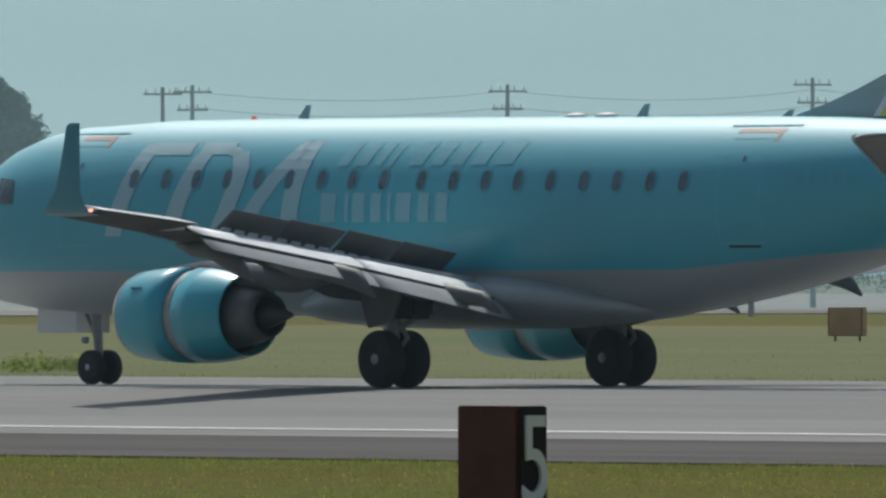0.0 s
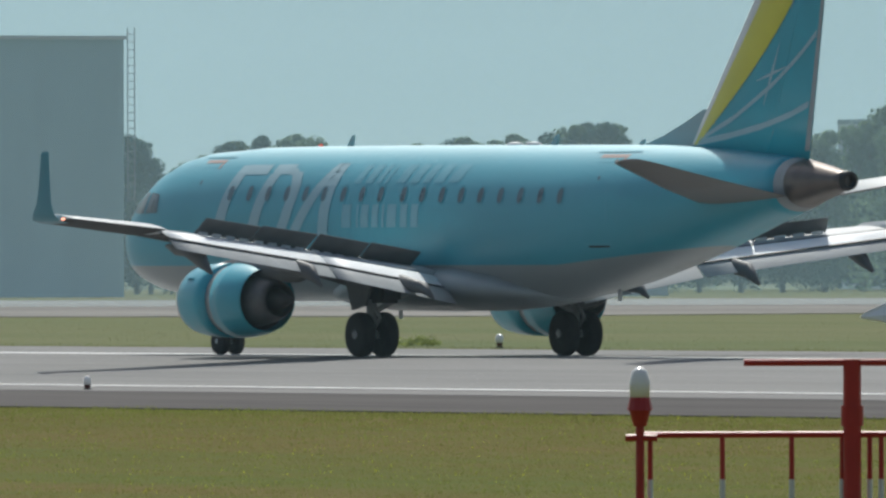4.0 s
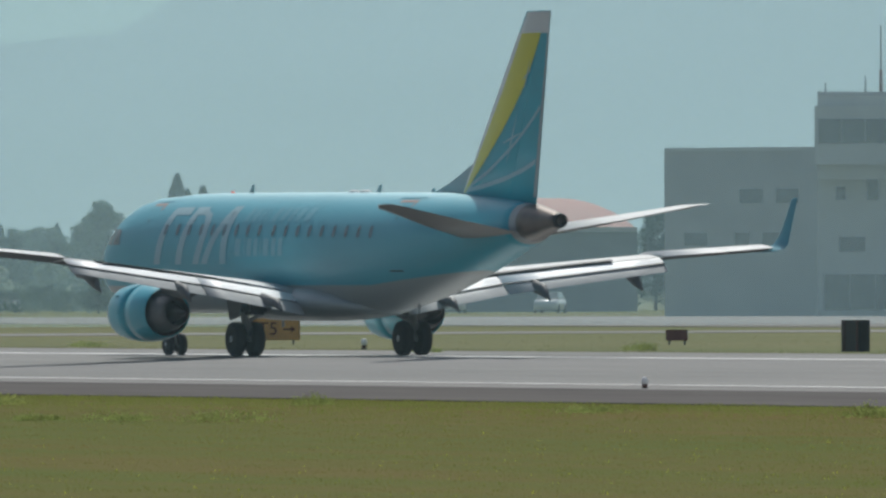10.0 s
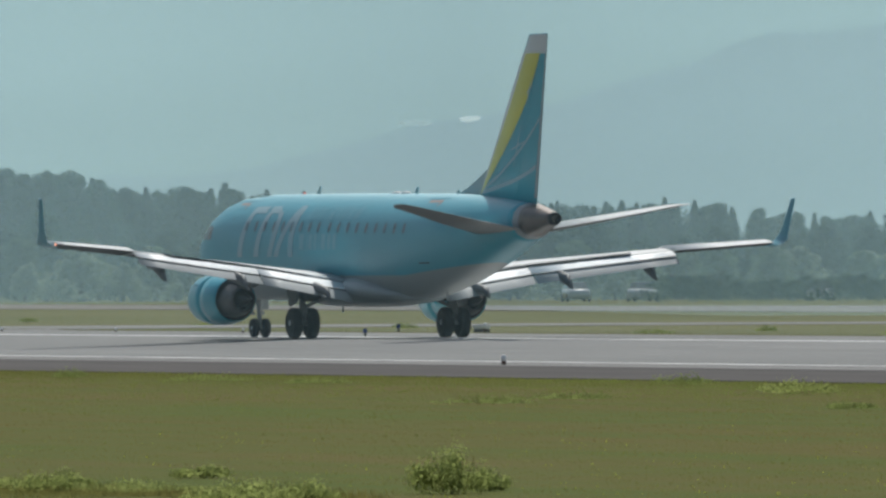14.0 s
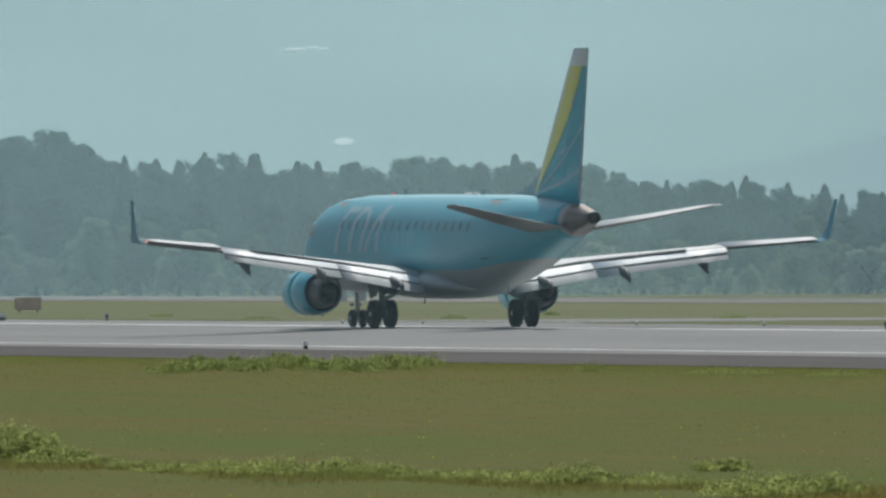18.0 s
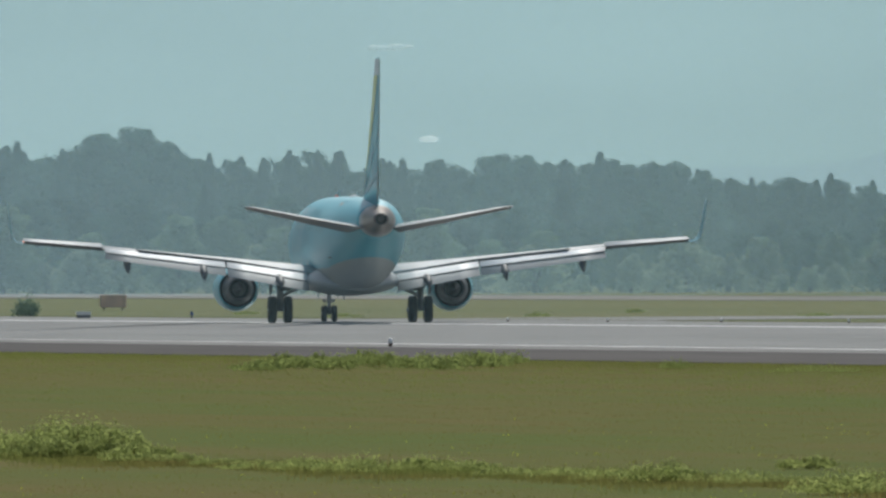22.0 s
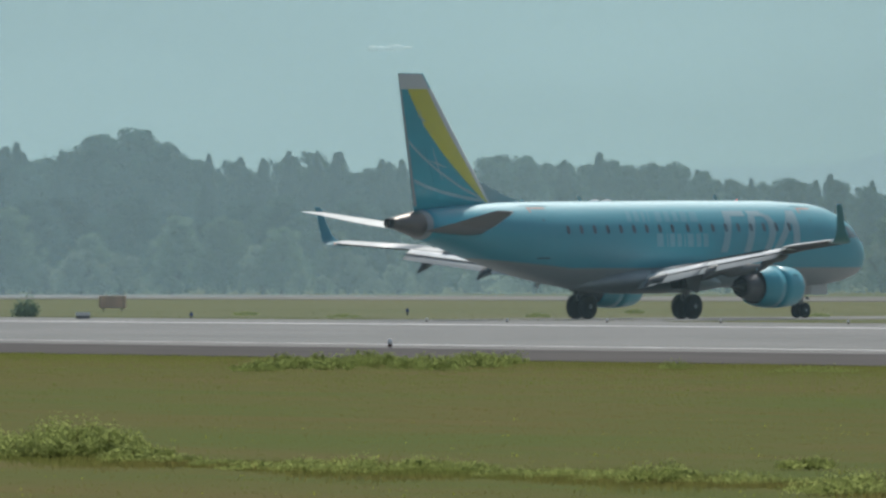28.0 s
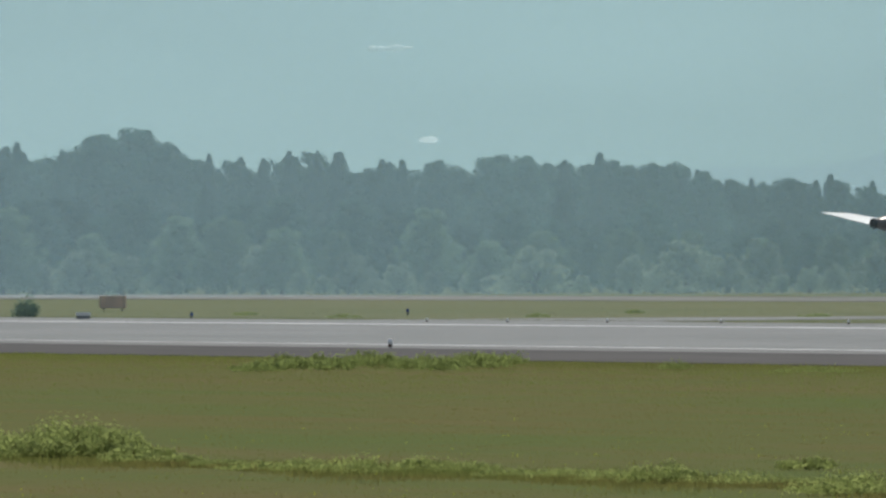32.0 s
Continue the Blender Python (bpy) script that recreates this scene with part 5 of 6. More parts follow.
for args in ((70.03, 148, 0.68, 0.44), (69.90, 150, 0.4, 0.24), (64.83, 245, 1.25, 0.30), (68.8, 270, 1.4, 0.26), (73.81, 177, 1.0, 0.30), (73.73, 175, 0.8, 0.33), (73.65, 177, 0.8, 0.38), (73.56, 174, 0.8, 0.44), (73.50, 176, 0.6, 0.40), (73.45, 171, 0.6, 0.36), (73.67, 171, 0.7, 0.28), (73.79, 171, 0.6, 0.25), (73.39, 172, 0.5, 0.30), (73.30, 171, 0.5, 0.16), (73.36, 167, 0.62, 0.2), (73.2, 166, 0.5, 0.11), (72.75, 160, 0.7, 0.13), (72.55, 158, 0.8, 0.2), (72.3, 160, 0.6, 0.16),
             (71.48, 150, 0.62, 0.26), (71.40, 152, 0.5, 0.17), (70.93, 160, 0.5, 0.16), (70.82, 142, 0.8, 0.2), (70.70, 143, 0.8, 0.24), (70.56, 143, 0.6, 0.2), (72.0, 155, 0.6, 0.09), (72.15, 158, 0.6, 0.12), (71.8, 154, 0.9, 0.10), (71.62, 152, 0.8, 0.11), (71.2, 150, 0.9, 0.10), (71.05, 149, 0.9, 0.09), (73.05, 164, 0.6, 0.08), (72.9, 161, 0.7, 0.09)):
    weed("weed_clump", "bright green leafy weed clump in the dry grass", *args, seed=int(args[0] * 100), count=(1500 if args[3] > 0.27 else 600) if args[1] < 200 else 420, leaf=0.028 if args[1] < 200 else 0.04, material=M_WEED)
for k in range(17):
    weed("weed_clump", "low green weeds along the edge of the asphalt", 72.92 - k * 0.056, 316 + (k * 37 % 26), 0.95, 0.2 + 0.16 * ((k * 53 % 17) / 17), seed=300 + k, count=360, leaf=0.05)
for k, (az, d, w, h) in enumerate(((51.95, 316, 1.0, 0.36), (51.86, 318, 1.1, 0.42), (51.75, 318, 1.0, 0.36), (51.66, 320, 0.9, 0.3), (57.22, 356, 1.0, 0.40), (57.12, 357, 1.0, 0.36), (54.9, 330, 1.2, 0.3), (53.2, 322, 1.2, 0.28), (53.05, 322, 1.0, 0.26), (63.2, 420, 1.1, 0.4), (62.4, 430, 1.2, 0.34), (60.6, 390, 1.0, 0.4), (60.45, 392, 0.8, 0.3), (66.4, 480, 1.2, 0.3), (58.0, 352, 1.4, 0.22), (58.2, 355, 0.9, 0.2))):
    weed("weed_clump", "green weed clump in the grass beyond the runway", az, d, w, h, seed=400 + k, count=360, leaf=0.05)
for k, (az, d) in enumerate(((68.60, 240), (68.3, 238), (67.9, 236), (67.6, 268), (69.6, 260), (69.9, 250), (62.2, 226), (62.9, 224), (63.6, 236), (55.9, 184), (57.6, 186), (52.4, 172), (53.0, 172), (66.6, 250), (64.2, 232), (65.6, 240), (70.5, 300), (70.9, 306), (71.4, 318), (69.2, 290))):
    weed("weed_clump", "small dull green weeds in the mown grass", az, d, 0.7 + 0.4 * (k % 3), 0.12 + 0.04 * (k % 4), seed=500 + k, count=240, leaf=0.035)
for k, (az, d, w, h) in enumerate(((72.95, 690, 1.0, 0.2), (72.6, 655, 1.2, 0.18), (71.9, 650, 1.1, 0.2), (71.55, 700, 0.8, 0.26), (70.9, 640, 1.2, 0.22), (70.2, 600, 1.0, 0.24), (69.3, 540, 1.2, 0.22), (68.9, 560, 0.8, 0.3), (68.4, 520, 1.4, 0.26), (67.2, 470, 1.0, 0.24))):
    weed("weed_clump", "dull green weeds in the grass strip beyond the runway", az, d, w, h, seed=600 + k, count=240, leaf=0.05)
weed("roadside_bush", "low dark green bush in the grass beyond the runway", 73.74, 667, 1.25, 0.85, seed=433, count=520, leaf=0.10, material=M_LEAF4)
woods()
grass("grass_tufts", "short olive grass blades covering the near field", near_field, 150000, 0.009, 0.029, M_BLADE, 1, blades=5, wide=0.0038)
grass("dry_grass_tufts", "dry straw-coloured blades among the grass", near_field, 40000, 0.010, 0.03, M_STRAW, 2, blades=4, wide=0.0045)
grass("grass_fringe", "taller grass fringe along the asphalt", near_edge, 60000, 0.015, 0.07, M_FRINGE, 3, blades=6, wide=0.006)
grass("lush_grass_tufts", "taller soft green blades round the weeds", weed_band, 9000, 0.02, 0.11, M_BLADE, 8, blades=6, wide=0.005, clump=0.12)
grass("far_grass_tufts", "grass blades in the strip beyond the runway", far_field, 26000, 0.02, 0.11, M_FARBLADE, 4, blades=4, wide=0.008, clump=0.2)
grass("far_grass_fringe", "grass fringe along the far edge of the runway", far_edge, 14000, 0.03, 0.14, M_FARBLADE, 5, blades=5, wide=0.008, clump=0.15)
grass("green_grass_tufts", "fresh yellow-green blades in the moister grass", green_field, 42000, 0.012, 0.045, M_FRINGE, 7, blades=5, wide=0.004)
grass("flower_heads", "tiny yellow flowers scattered in the grass", green_field, 5200, 0.02, 0.05, M_FLOWER, 6, blades=2, wide=0.007, clump=0.06)

# the near field, its plants, lights and signs lie below the crown of the runway
FALL = Matrix.Translation((0, 0, EYE)) @ Matrix.Scale(1.1884, 4) @ Matrix.Translation((0, 0, -EYE))
for ob in list(scene.objects):
    kind = ob.name.split(".")[0]
    if ob.parent is None and (kind in ("grass_tufts", "dry_grass_tufts", "green_grass_tufts", "lush_grass_tufts", "grass_fringe", "flower_heads") or kind in ("weed_clump", "edge_light", "distance_marker", "weather_sensor_stand") and 0 < ob.location.y < 125):
        ob.matrix_basis = FALL @ ob.matrix_basis


# ---- the airliner ----
# Stations run aft from the nose; the thing's own origin is on the ground at station 14; y is to its right.
SECTIONS = [(-0.30, 0.02, 2.26, 2.20), (-0.20, 0.28, 2.52, 1.98), (0.07, 0.57, 2.85, 1.80), (0.55, 0.98, 3.40, 1.58), (1.20, 1.24, 3.87, 1.43), (1.94, 1.39, 4.22, 1.33), (2.58, 1.45, 4.41, 1.27),
            (3.33, 1.48, 4.52, 1.24), (4.4, 1.495, 4.56, 1.21), (5.6, 1.505, 4.62, 1.20), (8, 1.505, 4.63, 1.20), (12, 1.505, 4.62, 1.20), (16, 1.505, 4.60, 1.20), (18.6, 1.505, 4.58, 1.22),
            (20, 1.49, 4.57, 1.36), (21.5, 1.45, 4.56, 1.60), (23, 1.36, 4.54, 1.90), (24.5, 1.21, 4.50, 2.24), (26, 1.0, 4.42, 2.62), (27.2, 0.80, 4.32, 2.93), (28.0, 0.66, 4.24, 3.10)]
CONE = [(28.0, 0.66, 4.24, 3.10), (28.6, 0.53, 4.15, 3.26), (29.2, 0.40, 4.05, 3.40), (29.7, 0.29, 3.95, 3.52), (29.9, 0.25, 3.92, 3.56)]


def section(st):
    for a, b in zip(SECTIONS, SECTIONS[1:]):
        if st <= b[0]:
            f = (st - a[0]) / (b[0] - a[0])
            return [p + (q - p) * f for p, q in zip(a, b)][1:]
    return SECTIONS[-1][1:]


def half_width(st, z):
    w, t, b = section(st)
    k = (z - (t + b) / 2) / ((t - b) / 2)
    return w * max(0.0, 1 - abs(k) ** 2.1) ** (1 / 2.1)


def ring(st, w, t, b, n=56):
    zc, hh = (t + b) / 2, (t - b) / 2
    out = []
    for k in range(n):
        a = k * math.tau / n
        c, s = math.cos(a), math.sin(a)
        e = 2 / 2.1
        out.append((st - 14, w * math.copysign(abs(s) ** e, s), zc + hh * math.copysign(abs(c) ** e, c)))
    return out


def skin_patch(bm, quad, side, nu=6, nv=6, off=0.008):
    """A patch that lies on the fuselage side; quad holds four (station, height) corners."""
    grid = []
    for i in range(nu + 1):
        row = []
        for j in range(nv + 1):
            u, v = i / nu, j / nv
            st = (quad[0][0] * (1 - u) + quad[1][0] * u) * (1 - v) + (quad[3][0] * (1 - u) + quad[2][0] * u) * v
            z = (quad[0][1] * (1 - u) + quad[1][1] * u) * (1 - v) + (quad[3][1] * (1 - u) + quad[2][1] * u) * v
            row.append(bm.verts.new((st - 14, side * (half_width(st, z) + off), z)))
        grid.append(row)
    for i in range(nu):
        for j in range(nv):
            f = (grid[i][j], grid[i + 1][j], grid[i + 1][j + 1], grid[i][j + 1])
            bm.faces.new(f if side < 0 else f[::-1])
    return bm


def skin_round(bm, st, z, w, h, side, off=0.006, n=20, ex=2.6):
    c = bm.verts.new((st - 14, side * (half_width(st, z) + off), z))
    vs = []
    for k in range(n):
        a = k * math.tau / n
        s = st + w / 2 * math.copysign(abs(math.cos(a)) ** (2 / ex), math.cos(a))
        zz = z + h / 2 * math.copysign(abs(math.sin(a)) ** (2 / ex), math.sin(a))
        vs.append(bm.verts.new((s - 14, side * (half_width(s, zz) + off), zz)))
    for k in range(n):
        bm.faces.new((c, vs[k], vs[(k + 1) % n]))
    return bm


def skin_outline(bm, st0, st1, z0, z1, side, w=0.025):
    for q in (((st0, z0), (st0 + w, z0), (st0 + w, z1), (st0, z1)), ((st1 - w, z0), (st1, z0), (st1, z1), (st1 - w, z1)),
              ((st0, z0), (st1, z0), (st1, z0 + w), (st0, z0 + w)), ((st0, z1 - w), (st1, z1 - w), (st1, z1), (st0, z1))):
        skin_patch(bm, q, side, 4, 6, 0.006)
    return bm


def two_tone():
    """Light blue paint above, grey-white below, the border rising towards the tail; faint streaks of dirt."""
    m = bpy.data.materials.new("two_tone_hull_paint")
    m.use_nodes = True
    n, l = m.node_tree.nodes, m.node_tree.links
    b = n["Principled BSDF"]
    b.inputs["Roughness"].default_value, b.inputs["Coat Weight"].default_value, b.inputs["Coat Roughness"].default_value = 0.50, 0.75, 0.50
    co = n.new("ShaderNodeTexCoord")
    sep = n.new("ShaderNodeSeparateXYZ")
    l.new(co.outputs["Object"], sep.inputs[0])
    lift = n.new("ShaderNodeMapRange")
    lift.inputs[1].default_value, lift.inputs[2].default_value = 6.0, 14.0
    lift.inputs[3].default_value, lift.inputs[4].default_value = 0.0, 0.62
    l.new(sep.outputs[0], lift.inputs[0])
    sub = n.new("ShaderNodeMath")
    sub.operation = "SUBTRACT"
    l.new(sep.outputs[2], sub.inputs[0])
    l.new(lift.outputs[0], sub.inputs[1])
    edge = n.new("ShaderNodeMapRange")
    edge.inputs[1].default_value, edge.inputs[2].default_value = 1.985, 1.999
    l.new(sub.outputs[0], edge.inputs[0])
    dirt = n.new("ShaderNodeTexNoise")
    dirt.inputs["Scale"].default_value, dirt.inputs["Detail"].default_value = 1.4, 6
    mp = n.new("ShaderNodeMapping")
    mp.inputs["Scale"].default_value = (0.25, 1, 1.6)
    l.new(co.outputs["Object"], mp.inputs[0])
    l.new(mp.outputs[0], dirt.inputs["Vector"])
    dr = n.new("ShaderNodeMapRange")
    dr.inputs[3].default_value, dr.inputs[4].default_value = 0.86, 1.1
    l.new(dirt.outputs[0], dr.inputs[0])
    mix = n.new("ShaderNodeMix")
    mix.data_type = "RGBA"
    mix.inputs[6].default_value, mix.inputs[7].default_value = (*LOWER, 1), (*BLUE, 1)
    l.new(edge.outputs[0], mix.inputs[0])
    sc = n.new("ShaderNodeVectorMath")
    sc.operation = "SCALE"
    l.new(mix.outputs[2], sc.inputs[0])
    l.new(dr.outputs[0], sc.inputs["Scale"])
    l.new(sc.outputs[0], b.inputs["Base Color"])
    return m


M_HULL = two_tone()
# wing: y, leading edge, trailing edge, height
WING = [(1.2, 10.9, 16.55, 1.68), (4.6, 13.05, 16.25, 2.2), (9.2, 15.3, 17.15, 2.74), (12.1, 16.72, 18.1, 2.97)]


def wing_at(y):
    y = abs(y)
    for a, b in zip(WING, WING[1:]):
        if y <= b[0]:
            f = (y - a[0]) / (b[0] - a[0])
            return [p + (q - p) * f for p, q in zip(a, b)][1:]
    return WING[-1][1:]


def foil(le, te, z, y, thick, cut=1.0, n=14, rise=0.0, start=0.0):
    """Airfoil ring in the plane of constant y from start to cut of the chord."""
    c = te - le
    up, dn = [], []
    for k in range(n + 1):
        x = start + (cut - start) * (1 - math.cos(math.pi * k / n)) / 2
        t = thick * c * 5 * (0.2969 * math.sqrt(x) - 0.126 * x - 0.3516 * x * x + 0.2843 * x ** 3 - 0.1026 * x ** 4)
        up.append((le + x * c - 14, y, z + t * 1.15 - 0.02 * c * x * x + rise * x))
        dn.append((le + x * c - 14, y, z - t * 0.8 - 0.02 * c * x * x + rise * x))
    return up + dn[::-1]


def flap_ring(y, hinge, chord, ang, drop, thick=0.16, n=10):
    le, te, z = wing_at(y)
    s0 = le + (te - le) * hinge + 0.08
    z0 = z - drop
    up, dn = [], []
    for k in range(n + 1):
        x = (1 - math.cos(math.pi * k / n)) / 2
        t = thick * chord * 5 * (0.2969 * math.sqrt(x) - 0.126 * x - 0.3516 * x * x + 0.2843 * x ** 3 - 0.1026 * x ** 4)
        for lst, sg in ((up, 1.15), (dn, -0.6)):
            px, pz = x * chord, t * sg
            lst.append((s0 + px * math.cos(ang) + pz * math.sin(ang) - 14, y, z0 - px * math.sin(ang) + pz * math.cos(ang)))
    return up + dn[::-1]


def flap_piece(y, chord, ang, thick, n=10):
    up, dn = [], []
    for k in range(n + 1):
        x = (1 - math.cos(math.pi * k / n)) / 2
        t = thick * chord * 5 * (0.2969 * math.sqrt(x) - 0.126 * x - 0.3516 * x * x + 0.2843 * x ** 3 - 0.1026 * x ** 4)
        for lst, sg in ((up, 1.1), (dn, -0.6)):
            px, pz = x * chord, t * sg
            lst.append((px * math.cos(ang) + pz * math.sin(ang), y, -px * math.sin(ang) + pz * math.cos(ang)))
    return up + dn[::-1]


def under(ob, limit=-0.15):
    """The second paint, darkened for shade, on the faces that look down."""
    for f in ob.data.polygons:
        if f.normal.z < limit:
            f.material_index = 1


def wheel(parent, name, r, w, y, st):
    """A tyre with its rim, turning about its own axle; its origin is at the axle."""
    n = 32
    prof = [(-w / 2, r * 0.62), (-w / 2, r * 0.86), (-w * 0.42, r * 0.95), (-w * 0.25, r * 0.995), (0, r), (w * 0.25, r * 0.995), (w * 0.42, r * 0.95), (w / 2, r * 0.86), (w / 2, r * 0.62)]
    bm = loft([[(rr * math.cos(k * math.tau / n), yy, rr * math.sin(k * math.tau / n)) for k in range(n)] for yy, rr in prof])
    ob = part(name, bm, M_TYRE, parent, "black twin-gear tyre on a grey alloy rim", True)
    ob.location = (st - 14, y, r)
    for sg in (-1, 1):
        p2 = [(sg * w * 0.50, r * 0.63), (sg * w * 0.46, r * 0.58), (sg * w * 0.30, r * 0.42), (sg * w * 0.34, r * 0.22), (sg * w * 0.52, r * 0.18), (sg * w * 0.53, r * 0.02)]
        part("rim", loft([[(rr * math.cos(k * math.tau / 20), yy, rr * math.sin(k * math.tau / 20)) for k in range(20)] for yy, rr in p2], False), M_RIM, ob, "grey alloy rim", True)
    bm = bmesh.new()
    for k in range(8):
        a = k * math.tau / 8
        for sg in (-1, 1):
            tube(bm, (r * 0.5 * math.cos(a), sg * w * 0.40, r * 0.5 * math.sin(a)), (r * 0.5 * math.cos(a), sg * w * 0.47, r * 0.5 * math.sin(a)), 0.02, n=6)
    part("wheel_bolts", bm, M_DARK, ob)
    return ob


def airliner():
    p = thing("airliner", "light blue twin-engined airliner with a grey-white belly on the runway", "aircraft")
    rows = [ring(*s) for s in SECTIONS]
    fine = []
    for a, b in zip(SECTIONS, SECTIONS[1:]):
        fine += [ring(*[x + (y - x) * f for x, y in zip(a, b)]) for f in (0, 0.5)]
    fuselage = part("fuselage", loft(fine + [rows[-1]]), M_HULL, p, "light blue painted fuselage with a grey-white underside", True)
    tail = part("tail_cone", loft([ring(*s) for s in CONE]), M_CONE, p, "heat-stained bare metal tail cone", True)
    part("cone_ring", loft([[(x, y * 1.006, 3.67 + (z - 3.67) * 1.006) for x, y, z in ring(*s)] for s in (CONE[0], (28.30, 0.594, 4.194, 3.18))], False), M_RING, tail, "pale grey metal ring", True)
    part("exhaust", lathe([(29.88, 0.22), (30.02, 0.19), (30.02, 0.13), (29.7, 0.12)], 0, 3.74, 24), M_DARK, tail, "dark tail exhaust opening", True)
    for side in (-1, 1):
        sts = [6.11, 6.97, 7.8, 8.64, 9.47, 10.3, 11.15, 11.97, 12.79, 13.78, 14.61, 15.45, 16.28, 17.12, 17.97, 18.81, 19.66, 20.49]
        for st in sts:
            z = 3.60 - (st - 6.1) * 0.0088
            wf = part("window", skin_round(bmesh.new(), st, z, 0.29, 0.42, side, 0.0075), M_LINE, p)
            part("pane", skin_round(bmesh.new(), st, z, 0.22, 0.33, side, 0.0105), M_GLASS, wf)
        for st0, st1, z0, z1 in ((21.33, 22.35, 2.42, 4.2), (4.1, 4.95, 2.42, 4.2)):
            d = part("door_outline", skin_outline(bmesh.new(), st0, st1, z0, z1, side), M_SEAM, p)
            part("door_window", skin_round(bmesh.new(), (st0 + st1) / 2, 3.85, 0.08, 0.10, side, 0.008), M_GLASS, d)
            bm = bmesh.new()
            skin_patch(bm, ((st0 - 0.05, z1 + 0.08), (st1 + 0.05, z1 + 0.08), (st1 + 0.05, z1 + 0.15), (st0 - 0.05, z1 + 0.15)), side, 6, 2)
            skin_patch(bm, ((st1 - 0.05, z1 - 0.05), (st1 + 0.05, z1 - 0.05), (st1 + 0.05, z1 + 0.08), (st1 - 0.05, z1 + 0.08)), side, 2, 2)
            part("rescue_marking", bm, M_RESCUE, p, "faded orange door marking")
            bm = bmesh.new()
            skin_patch(bm, ((st0 - 0.4, z1 + 0.2), (st1 + 0.3, z1 + 0.2), (st1 + 0.3, z1 + 0.23), (st0 - 0.4, z1 + 0.23)), side, 6, 1, 0.03)
            part("drip_rail", bm, M_LINE, p)
        part("sill_mark", skin_patch(bmesh.new(), ((21.5, 2.36), (22.2, 2.36), (22.2, 2.40), (21.5, 2.40)), side, 4, 1), M_DARK, p)

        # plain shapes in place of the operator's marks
        def sh(q, flip):
            return [((flip - s if side > 0 else s), z) for s, z in q] if side < 0 else [((flip - s), z) for s, z in q]

        def band(bm, pts, w, flip):
            """A stroke of even breadth through the points (station, height)."""
            for (s0, z0), (s1, z1) in zip(pts, pts[1:]):
                q = [(s0 - w / 2, z0), (s0 + w / 2, z0), (s1 + w / 2, z1), (s1 - w / 2, z1)] if abs(z1 - z0) > abs(s1 - s0) * 0.35 else [(s0, z0 - w / 4), (s1, z1 - w / 4), (s1, z1 + w / 4), (s0, z0 + w / 4)]
                skin_patch(bm, sh(q, flip), side, 2, 10, 0.009)

        big = [[[(5.63, 2.60), (6.28, 4.22)], [(6.30, 4.12), (7.40, 4.12)]],
               [[(7.16, 2.60), (7.78, 4.02)], [(7.62, 4.12), (8.50, 4.12)], [(8.40, 4.14), (8.72, 3.98)], [(8.74, 4.06), (8.92, 3.78), (8.90, 3.45), (8.72, 3.05), (8.40, 2.60)]],
               [[(9.00, 2.60), (10.50, 4.24)], [(10.35, 2.60), (10.58, 4.24)]]]
        for shape in big:
            bm = bmesh.new()
            for pts in shape:
                band(bm, pts, 0.44, 16.15)
            part("emblem_shape", bm, M_LOGO, p, "pale slanted emblem shape")
        # two rows of plain bars
        for row, z0, z1, lean, flip, film in ((((11.44, 0.36), (11.92, 0.38), (12.42, 0.24), (12.80, 0.12), (13.30, 0.46), (13.88, 0.42), (14.42, 0.38), (14.92, 0.48), (15.52, 0.58)), 3.79, 4.19, 0.18, 28.0, M_LOGO3),
                                              (((11.22, 0.48), (11.86, 0.10), (12.06, 0.38), (12.54, 0.32), (12.98, 0.10), (13.20, 0.46), (13.78, 0.34), (14.24, 0.36)), 2.82, 3.32, 0.0, 26.1, M_LOGO2)):
            for st, w in row:
                w *= 0.84
                part("small_emblem_bar", skin_patch(bmesh.new(), sh(((st, z0), (st + w, z0), (st + w + lean, z1), (st + lean, z1)), flip), side, 3, 4, 0.0065), film, p, "pale bar shape")
        for k in range(6):
            st = 22.75 + k * 0.28
            part("marking_bar", skin_patch(bmesh.new(), ((st, 3.42), (st + 0.18, 3.42), (st + 0.22, 3.66), (st + 0.04, 3.66)), side, 1, 2, 0.0065), M_REG, p, "faint pale bar")
        # flight-deck panes
        for q in (((1.37, 3.18), (2.09, 3.16), (2.14, 3.62), (1.79, 3.66)), ((2.17, 3.16), (2.82, 3.18), (2.72, 3.6), (2.22, 3.64)), ((0.78, 2.98), (1.29, 3.18), (1.70, 3.66), (1.32, 3.42))):
            part("flight_deck_pane", skin_patch(bmesh.new(), q, side, 4, 4, 0.008), M_GLASS, p)
    # belly fairing
    rr = []
    for st, w, zb, zt in ((9.6, 0.5, 1.19, 1.35), (10.4, 1.25, 1.08, 1.7), (11.5, 1.62, 1.0, 2.0), (13.5, 1.72, 0.98, 2.1), (15.8, 1.70, 1.0, 2.1), (17.2, 1.45, 1.08, 1.9), (18.3, 0.9, 1.17, 1.6), (18.9, 0.3, 1.22, 1.4)):
        rr.append([(st - 14, w * math.sin(k * math.tau / 32), (zt + zb) / 2 + (zt - zb) / 2 * math.cos(k * math.tau / 32)) for k in range(32)])
    part("belly_fairing", loft(rr), mat("belly_paint", LOWER, 0.4, vary=0.12, scale=1.5), p, "grey-white wing root fairing", True)

    # fin and rudder
    def fin_at(v):
        z = 4.38 + v * 5.1
        return 23.55 + v * 4.25, 28.42 + v * 0.94, z

    def fin_half(x, v, c):
        return (0.085 - 0.02 * v) * c * 5 * (0.2969 * math.sqrt(x) - 0.126 * x - 0.3516 * x * x + 0.2843 * x ** 3 - 0.1026 * x ** 4) * 1.19

